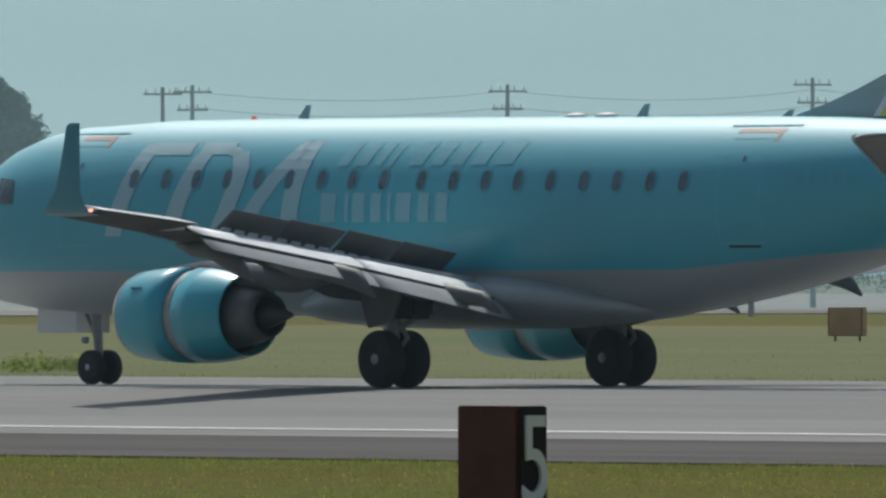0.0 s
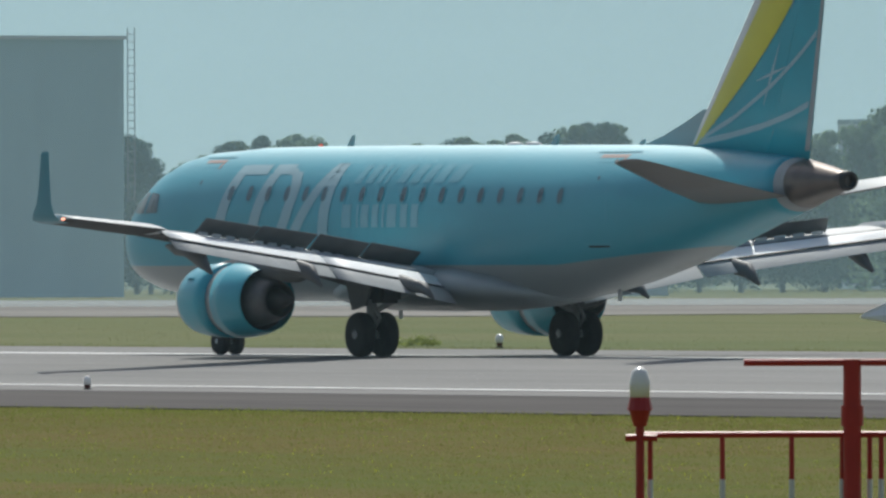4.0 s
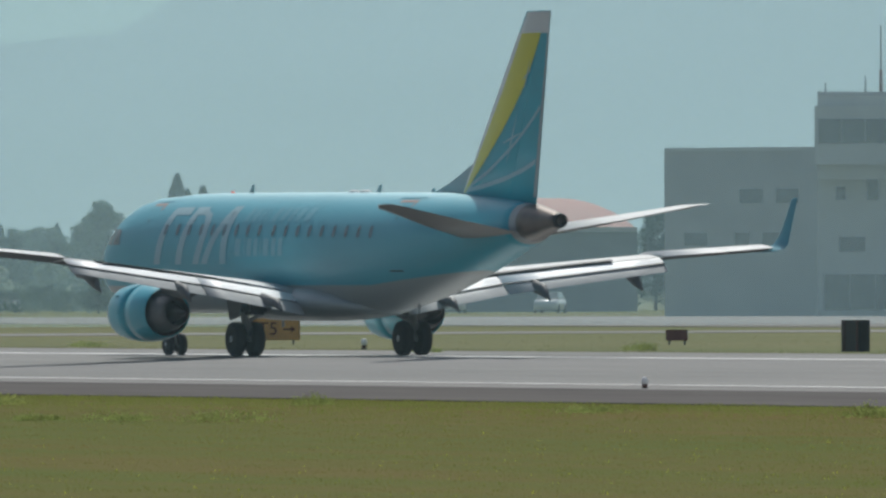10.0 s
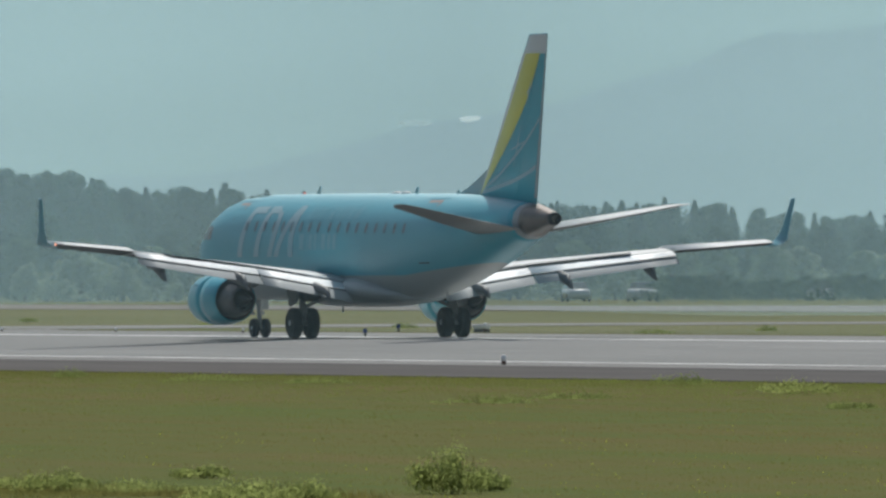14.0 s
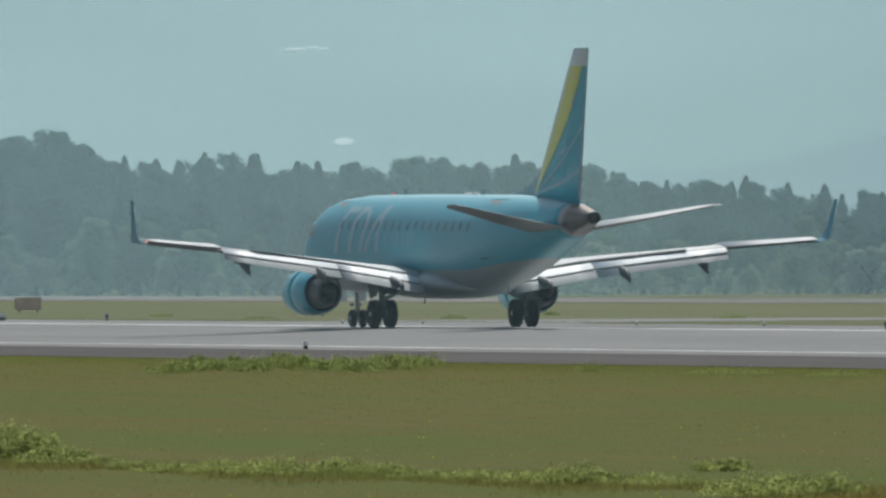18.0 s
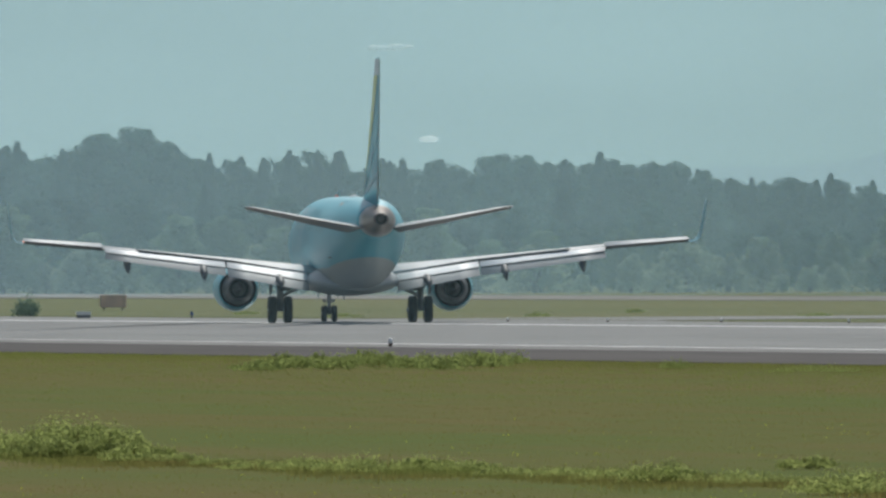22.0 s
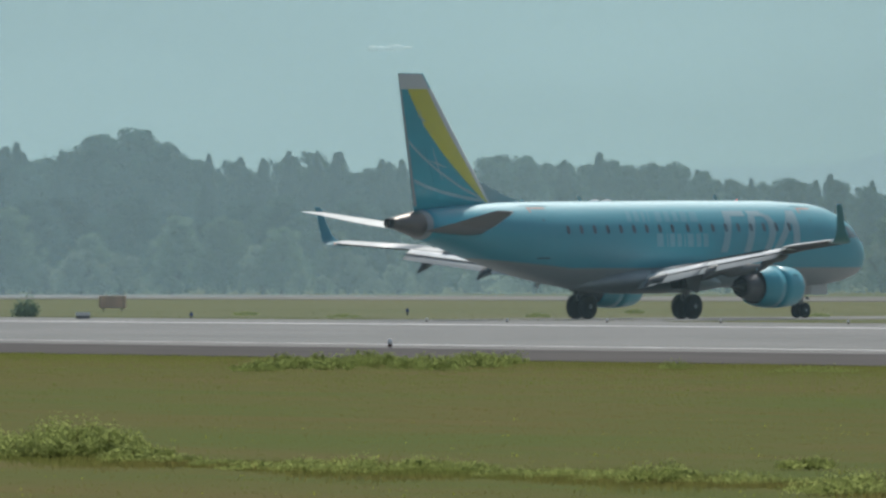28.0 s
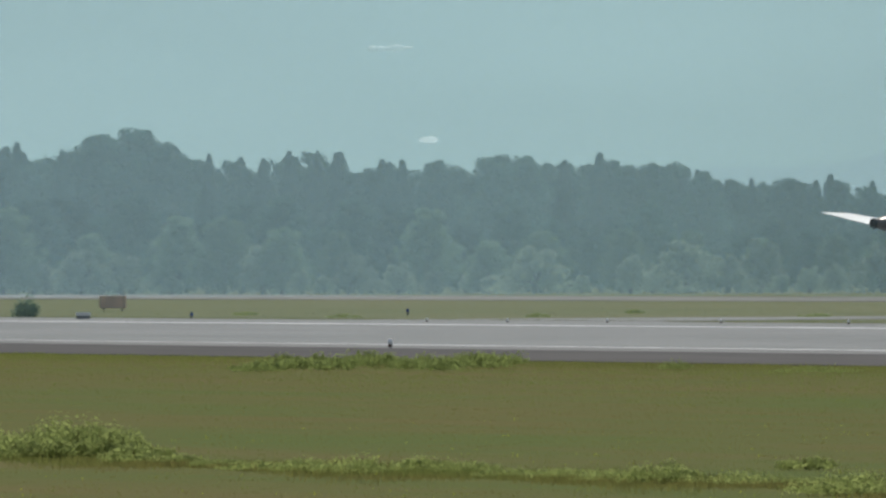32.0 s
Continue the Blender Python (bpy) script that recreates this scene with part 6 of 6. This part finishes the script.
    def fin_ring(v, a, b):
        le, te, z = fin_at(v)
        xs = [a + (b - a) * (1 - math.cos(math.pi * k / 14)) / 2 for k in range(15)]
        one = [(le + x * (te - le) - 14, fin_half(x, v, te - le), z) for x in xs]
        return one + [(x, -y, zz) for x, y, zz in one[::-1]]

    part("fin", loft([fin_ring(v, 0.0, 0.70) for v in (-0.06, 0.2, 0.4, 0.6, 0.8, 0.93, 0.985, 1.0)]), M_BLUE, p, "tall light blue tail fin", True)
    part("rudder", loft([fin_ring(v, 0.705, 1.0) for v in (-0.045, 0.3, 0.6, 0.93, 1.0)]), M_BLUE, p, "light blue rudder", True)

    def fin_patch(bm, quads, side, off=0.012, n=8):
        """Stripes on the fin; each corner is (share of the chord, share of the height)."""
        for q in quads:
            grid = []
            for i in range(9):
                row = []
                for j in range(n + 1):
                    a, b = i / 8, j / n
                    u = (q[0][0] * (1 - a) + q[1][0] * a) * (1 - b) + (q[3][0] * (1 - a) + q[2][0] * a) * b
                    v = (q[0][1] * (1 - a) + q[1][1] * a) * (1 - b) + (q[3][1] * (1 - a) + q[2][1] * a) * b
                    le, te, z = fin_at(v)
                    x = min(max(u, 0.0), 1.0)
                    t = fin_half(x, v, te - le)
                    row.append(bm.verts.new((le + x * (te - le) - 14, side * (t + off), z)))
                grid.append(row)
            for i in range(8):
                for j in range(n):
                    f = (grid[i][j], grid[i + 1][j], grid[i + 1][j + 1], grid[i][j + 1])
                    bm.faces.new(f if side < 0 else f[::-1])
        return bm

    for side in (-1, 1):
        part("fin_edge_band", fin_patch(bmesh.new(), [((0, 0.03), (0.065, 0.03), (0.11, 0.33), (0, 0.33)), ((0, 0.33), (0.11, 0.33), (0.165, 0.6), (0, 0.6)), ((0, 0.6), (0.165, 0.6), (0.19, 0.885), (0, 0.885)), ((0, 0.88), (0.999, 0.88), (0.999, 0.995), (0, 0.995))], side, 0.010), M_WHITE, p, "pale grey band and cap of the fin", True)
        part("rudder_edge", fin_patch(bmesh.new(), [((0.965, 0.0), (0.999, 0.0), (0.999, 0.88), (0.965, 0.88))], side, 0.010), M_RING, p, "dull pale trailing edge", True)
        part("fin_stripe", fin_patch(bmesh.new(), [((0.06, 0.03), (0.10, 0.03), (0.37, 0.33), (0.105, 0.33)), ((0.105, 0.33), (0.37, 0.33), (0.60, 0.6), (0.16, 0.6)), ((0.16, 0.6), (0.60, 0.6), (0.78, 0.882), (0.185, 0.882))], side, 0.013), M_YELLOW, p, "broad yellow stripe", True)
        for arc in ([(0.10, 0.05), (0.35, 0.14), (0.62, 0.28), (0.82, 0.40), (0.955, 0.485)], [(0.10, 0.04), (0.36, 0.065), (0.62, 0.105), (0.82, 0.15), (0.955, 0.192)]):
            bm = bmesh.new()
            for (u0, v0), (u1, v1) in zip(arc, arc[1:]):
                w = 0.013
                fin_patch(bm, [((u0, v0 - w), (u0, v0 + w), (u1, v1 + w * 1.1), (u1, v1 - w * 1.1))], side, 0.014, 3)
            part("fin_line", bm, M_LOGO, p, "thin pale arc")
        for u, v, s in ((0.58, 0.32, 0.13), (0.62, 0.66, 0.08)):
            bm = bmesh.new()
            fin_patch(bm, [((u - 0.012, v), (u + 0.012, v), (u + 0.002, v + s), (u - 0.002, v + s)), ((u - 0.012, v), (u + 0.012, v), (u + 0.002, v - s), (u - 0.002, v - s)),
                           ((u, v - 0.009), (u, v + 0.009), (u + s, v + 0.03), (u + s, v + 0.027)), ((u, v - 0.009), (u, v + 0.009), (u - s, v - 0.027), (u - s, v - 0.03))], side, 0.015, 3)
            part("fin_sparkle", bm, M_LOGO, p, "thin pale four-pointed sparkle")
    dors = []
    for st, zt, w in ((21.7, 4.57, 0.01), (22.4, 4.74, 0.03), (23.2, 4.98, 0.05), (24.1, 5.30, 0.08), (24.6, 5.2, 0.1)):
        dors.append([(st - 14, -w, 4.4), (st - 14, -w * 0.6, (zt + 4.4) / 2), (st - 14, 0, zt), (st - 14, w * 0.6, (zt + 4.4) / 2), (st - 14, w, 4.4)])
    part("dorsal_fin", loft(dors), M_DORSAL, p, "dull grey fillet ahead of the fin")

    # tailplane
    for side in (-1, 1):
        tp = [(0.35, 24.95, 28.3, 3.46), (2.4, 26.4, 28.8, 3.80), (4.38, 27.98, 29.25, 4.16), (4.70, 28.28, 29.36, 4.20), (4.77, 28.52, 29.38, 4.205)]
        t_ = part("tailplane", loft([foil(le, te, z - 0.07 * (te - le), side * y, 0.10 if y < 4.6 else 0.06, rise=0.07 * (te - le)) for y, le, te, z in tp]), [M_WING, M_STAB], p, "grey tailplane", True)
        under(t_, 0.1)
        tb = []
        for y, le, te, z in tp[:4]:
            z -= 0.07 * (te - le)
            tb.append([(le - 14 - 0.012, side * y, z + 0.03), (le - 14 + 0.1, side * y, z + 0.075), (le - 14 + 0.1, side * y, z - 0.055), (le - 14 - 0.012, side * y, z - 0.02)])
        part("leading_edge", loft(tb), M_METAL, p, "bare metal leading edge")

    # wings, flaps, spoilers, winglets
    for side in (-1, 1):
        ys = [1.2, 2.4, 3.6, 4.6, 5.8, 7.4, 9.15]
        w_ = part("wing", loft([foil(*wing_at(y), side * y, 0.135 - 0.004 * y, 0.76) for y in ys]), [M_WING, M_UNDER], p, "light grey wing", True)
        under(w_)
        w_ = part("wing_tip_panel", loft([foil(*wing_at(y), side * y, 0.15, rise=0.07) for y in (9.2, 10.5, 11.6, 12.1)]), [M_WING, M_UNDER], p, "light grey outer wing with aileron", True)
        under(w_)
        part("cove", loft([[(le + (te - le) * 0.762 - 14, side * y, z + 0.055 - 0.002 * y), (le + (te - le) * 0.772 - 14, side * y, z + 0.045 - 0.002 * y), (le + (te - le) * 0.772 - 14, side * y, z - 0.05), (le + (te - le) * 0.762 - 14, side * y, z - 0.07)] for y in (1.3, 4.6, 9.1) for le, te, z in [wing_at(y)]]), M_COVE, p, "dark gap ahead of the flaps")
        wl = [(12.1, 16.75, 18.1, 2.93), (12.36, 16.95, 18.16, 2.97), (12.50, 17.22, 18.18, 3.10), (12.56, 17.50, 18.16, 3.32), (12.62, 17.70, 18.22, 3.7), (12.72, 17.98, 18.34, 4.36), (12.73, 18.08, 18.34, 4.42)]
        rr = []
        for (y, le, te, z) in wl:
            up = min(1.0, max(0.0, (y - 12.05) / 0.5))
            base = foil(le, te, 0, 0, 0.085)
            rr.append([(x, side * (y - zz * up), z + zz * (1 - up)) for x, _, zz in base])
        part("winglet", loft(rr), M_BLUE2, p, "upturned blue winglet with shade in its deeper colour", True)
        tip = part("tip_lamp", boxed((17.86 - 14, side * 12.12, 2.99), (0.13, 0.06, 0.05), bevel=0.015), M_TIPGLOW if side < 0 else M_LAMPW, p, "glass lamp at the wing tip")
        le_rows = [(y, *wing_at(y)) for y in (1.7, 4.6, 9.2, 12.0)]
        part("slat", loft([[(le - 14 - 0.02, side * y, z + 0.02), (le - 14 + 0.16, side * y, z + 0.13 - y * 0.004), (le - 14 + 0.16, side * y, z - 0.10 + y * 0.003), (le - 14 - 0.02, side * y, z - 0.03)] for y, le, te, z in le_rows]), M_METAL, p, "bare metal leading edge slat")
        for nm, y0, y1, c0, c1 in (("outboard_flap", 4.66, 9.12, 1.05, 0.80), ("inboard_flap", 1.62, 4.60, 1.30, 1.05)):
            main, aft = [], []
            for k in range(5):
                y = y0 + (y1 - y0) * k / 4
                c = c0 + (c1 - c0) * k / 4
                main.append(flap_ring(side * y, 0.755, c * 0.52, radians(19), 0.0, 0.20))
                tail_end = main[-1][10]
                aft.append([(x + tail_end[0] - 0.05, yy, z + tail_end[2] - 0.045) for x, yy, z in flap_piece(side * y, c * 0.50, radians(31), 0.15)])
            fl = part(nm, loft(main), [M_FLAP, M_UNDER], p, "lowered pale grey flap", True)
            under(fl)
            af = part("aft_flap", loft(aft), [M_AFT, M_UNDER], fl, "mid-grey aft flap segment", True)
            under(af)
            q0, q1 = Vector(main[0][10]), Vector(main[4][10])
            part("flap_seam", loft([[q + Vector((-0.03, 0, 0.012)), q + Vector((0.03, 0, -0.004)), q + Vector((0.03, 0, -0.03)), q + Vector((-0.03, 0, -0.02))] for q in (q0, q1)]), M_COVE, fl, "dark seam between the flap segments")
        for y, s0, tip, top in ((2.7, 14.4, (17.28, 1.27), (16.88, 1.64)), (5.5, 14.6, (17.32, 1.55), (16.90, 2.02)), (8.3, 15.5, (17.50, 1.82), (17.06, 2.33))):
            le, te, z = wing_at(y)
            rws = []
            for f, w, lo_, hi_ in ((0, 0.03, z - 0.24, z - 0.18), (0.3, 0.13, z - 0.42, z - 0.14), (0.6, 0.15, z - 0.46, z - 0.12), (1.0, 0.13, tip[1] + 0.10, top[1])):
                st = s0 + (top[0] - s0) * f
                rws.append([(st - 14, side * y + w * math.sin(k * math.tau / 14), (lo_ + hi_) / 2 + (hi_ - lo_) / 2 * math.cos(k * math.tau / 14)) for k in range(14)])
            rws.append([(tip[0] - 14 + 0.02 * math.cos(k * math.tau / 14), side * y + 0.03 * math.sin(k * math.tau / 14), tip[1] + 0.02 * math.cos(k * math.tau / 14)) for k in range(14)])
            part("flap_track_fairing", loft(rws), M_FAIR, p, "dark grey drooping fairing under the wing", True)
        for y0, y1 in ((1.80, 3.18), (3.21, 4.58), (4.66, 6.30), (6.33, 7.95)):
            pts = []
            for y in (y0, y1):
                le, te, z = wing_at(y)
                pts.append(Vector((le + (te - le) * 0.635 - 14, side * y, z + 0.135 - 0.004 * y)))
            a, b = pts
            mid, ex = (a + b) / 2, (b - a).normalized() * -side
            ey = Vector((1, 0, -0.06))
            ey = (ey - ex * ey.dot(ex)).normalized()
            ez = ex.cross(ey)
            L = (b - a).length
            ch = 0.60 - 0.02 * y0
            sp = part("spoiler", boxed((0, ch / 2, 0), (L, ch, 0.03), bevel=0.008), M_SPOIL, p, "grey hinged spoiler panel")
            base = Matrix.Translation(mid) @ Matrix((ex, ey, ez)).transposed().to_4x4()
            # added pale bars stand in for sunlit gaps under the raised spoiler
            for k in range(4):
                part("hinge_bracket", boxed((L * (k - 1.5) / 4, 0.05, -0.035), (L * 0.15, 0.07, 0.045), bevel=0.008), M_FLAP, sp, "pale bar standing in for a sunlit gap")
            SPOILERS.append((sp, base))
        # engine
        ey_, ez_ = side * 3.95, 1.24
        cowl = part("engine_cowl", lathe_e([(9.75, 0.60), (9.25, 0.585), (8.98, 0.61), (8.88, 0.655), (8.90, 0.70), (9.02, 0.745), (9.4, 0.79), (9.9, 0.815), (10.46, 0.825), (10.46, 0.74)], ey_, ez_), M_BLUE, p, "light blue engine cowl", True)
        part("inlet_lip", lathe_e([(9.1, 0.590), (8.93, 0.625), (8.86, 0.66), (8.88, 0.705), (8.99, 0.742)], ey_, ez_), M_METAL, cowl, "bare metal inlet lip", True)
        part("fan_face", lathe_e([(9.75, 0.61), (9.76, 0.2), (9.5, 0.1), (9.35, 0.01)], ey_, ez_), M_DARK, cowl, "dark fan face", True)
        bm = bmesh.new()
        for k in range(24):
            a = k * math.tau / 24
            tube(bm, (10.05 - 14, ey_ + 0.2 * math.sin(a), ez_ + 0.2 * math.cos(a)), (10.03 - 14, ey_ + 0.59 * math.sin(a + 0.25), ez_ + 0.59 * math.cos(a + 0.25)), 0.03, 0.05, n=5)
        part("fan_blades", bm, M_CORE, cowl, "grey fan blades")
        part("vent", boxed((10.02 - 14, ey_ + side * 0.655, ez_ + 0.465), (0.30, 0.06, 0.03), bevel=0.012), M_BLUE2, cowl)
        part("reverser_ring", lathe_e([(10.42, 0.77), (10.42, 0.775), (10.84, 0.775), (10.84, 0.77)], ey_, ez_), M_STRUT, p, "dull grey band between cowl and sleeve", True)
        sleeve = part("engine_sleeve", lathe_e([(10.48, 0.74), (10.48, 0.824), (10.90, 0.815), (11.4, 0.775), (11.85, 0.70), (11.9, 0.685), (11.8, 0.665), (11.1, 0.66)], ey_, ez_), M_BLUE, p, "light blue engine sleeve", True)
        SLEEVES.append(sleeve)
        part("duct", lathe_e([(11.82, 0.662), (11.3, 0.655), (11.2, 0.5), (11.2, 0.40)], ey_, ez_), M_DARK, p, "dark bypass duct", True)
        part("core_nozzle", lathe_e([(11.2, 0.57), (11.7, 0.58), (12.2, 0.53), (12.65, 0.44), (12.92, 0.37), (12.9, 0.345), (12.4, 0.36)], ey_, ez_), M_CORE, p, "grey metal core nozzle", True)
        part("exhaust_plug", lathe_e([(12.4, 0.26), (12.8, 0.24), (13.2, 0.15), (13.55, 0.06), (13.72, 0.01)], ey_, ez_), M_DARK, p, "dark exhaust plug", True)
        pyl = []
        for st, w, z0, z1 in ((10.2, 0.03, 1.95, 2.06), (11.1, 0.14, 1.9, 2.16), (12.2, 0.18, 1.75, 2.12), (13.4, 0.14, 1.62, 2.05), (14.6, 0.03, 1.85, 2.0)):
            pyl.append([(st - 14, ey_ - w, z0), (st - 14, ey_ + w, z0), (st - 14, ey_ + w * 0.8, z1), (st - 14, ey_ - w * 0.8, z1)])
        part("pylon", loft(pyl), M_FAIR, p, "grey engine pylon", True)
        # main gear
        y = side * 2.57
        bm = bmesh.new()
        tube(bm, (14.4 - 14, y, 0.5), (14.35 - 14, y, 1.75), 0.10, 0.13)
        tube(bm, (14.4 - 14, y - 0.42, 0.485), (14.4 - 14, y + 0.42, 0.485), 0.07)
        part("gear_leg", bm, M_STRUT, p, "grey main landing gear leg")
        bm = bmesh.new()
        tube(bm, (14.4 - 14, y, 0.95), (14.35 - 14, y - side * 1.05, 1.45), 0.06)
        tube(bm, (14.5 - 14, y, 0.62), (14.75 - 14, y, 0.85), 0.04)
        tube(bm, (14.75 - 14, y, 0.85), (14.5 - 14, y, 1.15), 0.04)
        part("gear_brace", bm, M_STRUT, p)
        bm = loft([[(x - 14, y + side * 0.34 + o, z) for x, z in ((13.85, 1.72), (15.05, 1.72), (14.75, 1.12), (14.15, 1.02))] for o in (-0.03, 0.03)])
        part("gear_bay_block", boxed((14.6 - 14, y - side * 0.15, 1.42), (0.8, 0.55, 0.5), bevel=0.08), M_DARK, p, "dark gear bay machinery")
        part("gear_door", bm, M_FAIR, p, "dark grey landing gear door")
        for o in (-0.21, 0.21):
            WHEELS.append((wheel(p, "main_wheel", 0.49, 0.31, y + o * 1.35, 14.4), 0.49))
    # nose gear
    bm = bmesh.new()
    tube(bm, (3.47 - 14, 0, 0.3), (3.35 - 14, 0, 1.5), 0.07, 0.10)
    tube(bm, (3.47 - 14, -0.22, 0.31), (3.47 - 14, 0.22, 0.31), 0.045)
    tube(bm, (3.44 - 14, 0, 0.7), (3.0 - 14, 0, 1.4), 0.035)
    part("nose_gear_leg", bm, M_STRUT, p, "grey nose landing gear leg")
    bm = bmesh.new()
    for s in (-1, 1):
        box(bm, (3.25 - 14, s * 0.16, 0.78), (0.10, 0.14, 0.12), bevel=0.02)
    part("taxi_lamp", bm, M_RIM, p, "small grey taxi lamps")
    for s in (-1, 1):
        part("nose_gear_door", boxed((2.75 - 14, s * 0.36, 1.12), (1.1, 0.03, 0.42), bevel=0.01), M_WHITE, p, "grey-white nose gear door")
        WHEELS.append((wheel(p, "nose_wheel", 0.305, 0.2, s * 0.19, 3.47), 0.305))
    # aerials, beacons, drains
    for st, z, hh in ((9.0, 4.60, 0.26), (17.84, 4.56, 0.24), (21.48, 4.53, 0.14)):
        part("aerial_blade", loft([[(st - 14 - 0.14, -0.02, z), (st - 14 + 0.12, -0.02, z), (st - 14 + 0.12, 0.02, z), (st - 14 - 0.14, 0.02, z)], [(st - 14 + 0.10, -0.01, z + hh), (st - 14 + 0.22, -0.01, z + hh), (st - 14 + 0.22, 0.01, z + hh), (st - 14 + 0.10, 0.01, z + hh)]]), M_DORSAL, p, "grey blade aerial on the roof")
    for st in (16.17, 16.95):
        part("aerial_dome", loft([[(st - 14 + r * math.cos(k * math.tau / 16) * 2, r * math.sin(k * math.tau / 16), z) for k in range(16)] for r, z in ((0.16, 4.56), (0.13, 4.63), (0.05, 4.66))]), M_WHITE, p, "low white aerial dome")
    for st, z in ((7.69, 4.64),):
        part("beacon", boxed((st - 14, 0, z), (0.13, 0.10, 0.08), bevel=0.03), M_REDGLOW, p, "lit red beacon")
    for st, z in ((20.6, 1.38), (11.2, 0.98)):
        part("drain_mast", boxed((st - 14, 0, z), (0.14, 0.03, 0.34), bevel=0.01), M_WING, p)
    return p


def lathe_e(profile, y, z):
    return lathe([(10.95 + (st - 10.6) * (0.885 if st < 10.6 else 0.79), r) for st, r in profile], y, z)


SPOILERS, SLEEVES, WHEELS = [], [], []
AIRLINER = airliner()


# ---- what moves ----
def motions():
    rows = [(t, pose(x, y, 0, 0, 0, -h)) for t, x, y, h in TAXI]
    walk(AIRLINER, rows)
    for sp, base in SPOILERS:
        up, down = base @ Matrix.Rotation(radians(48), 4, "X"), base @ Matrix.Rotation(radians(1), 4, "X")
        half = base @ Matrix.Rotation(radians(24), 4, "X")
        walk(sp, [(0, up), (5.8, up), (6.3, up), (6.75, half), (7.2, down), (7.6, down), (32, down)])

    # the reverser sleeves stand open on the landing run, then slide shut
    for ob in SLEEVES:
        walk(ob, [(t, Matrix.Translation((slid, 0, 0))) for t, slid in ((0, 0.26), (5, 0.26), (7.5, 0.24), (9, 0.16), (10, 0.10), (11, 0.06), (12, 0), (13, 0), (32, 0))])

    # the wheels roll as far as the gear has moved
    way, last, rows = 0.0, None, []
    track = np.array([r[:3] for r in TAXI])
    for k in range(32 * FPS + 1):
        t = k / FPS
        here = (np.interp(t, track[:, 0], track[:, 1]), np.interp(t, track[:, 0], track[:, 2]))
        if last:
            way += math.hypot(here[0] - last[0], here[1] - last[1])
        last = here
        rows.append((t, way))
    for ob, r in WHEELS:
        base = Matrix.Translation(ob.location)
        turn, before, keys = 0.0, 0.0, []
        for t, w in rows:
            turn -= min((w - before) / r, radians(80))
            before = w
            keys.append((t, base @ Matrix.Rotation(turn, 4, "Y")))
        walk(ob, keys)


motions()
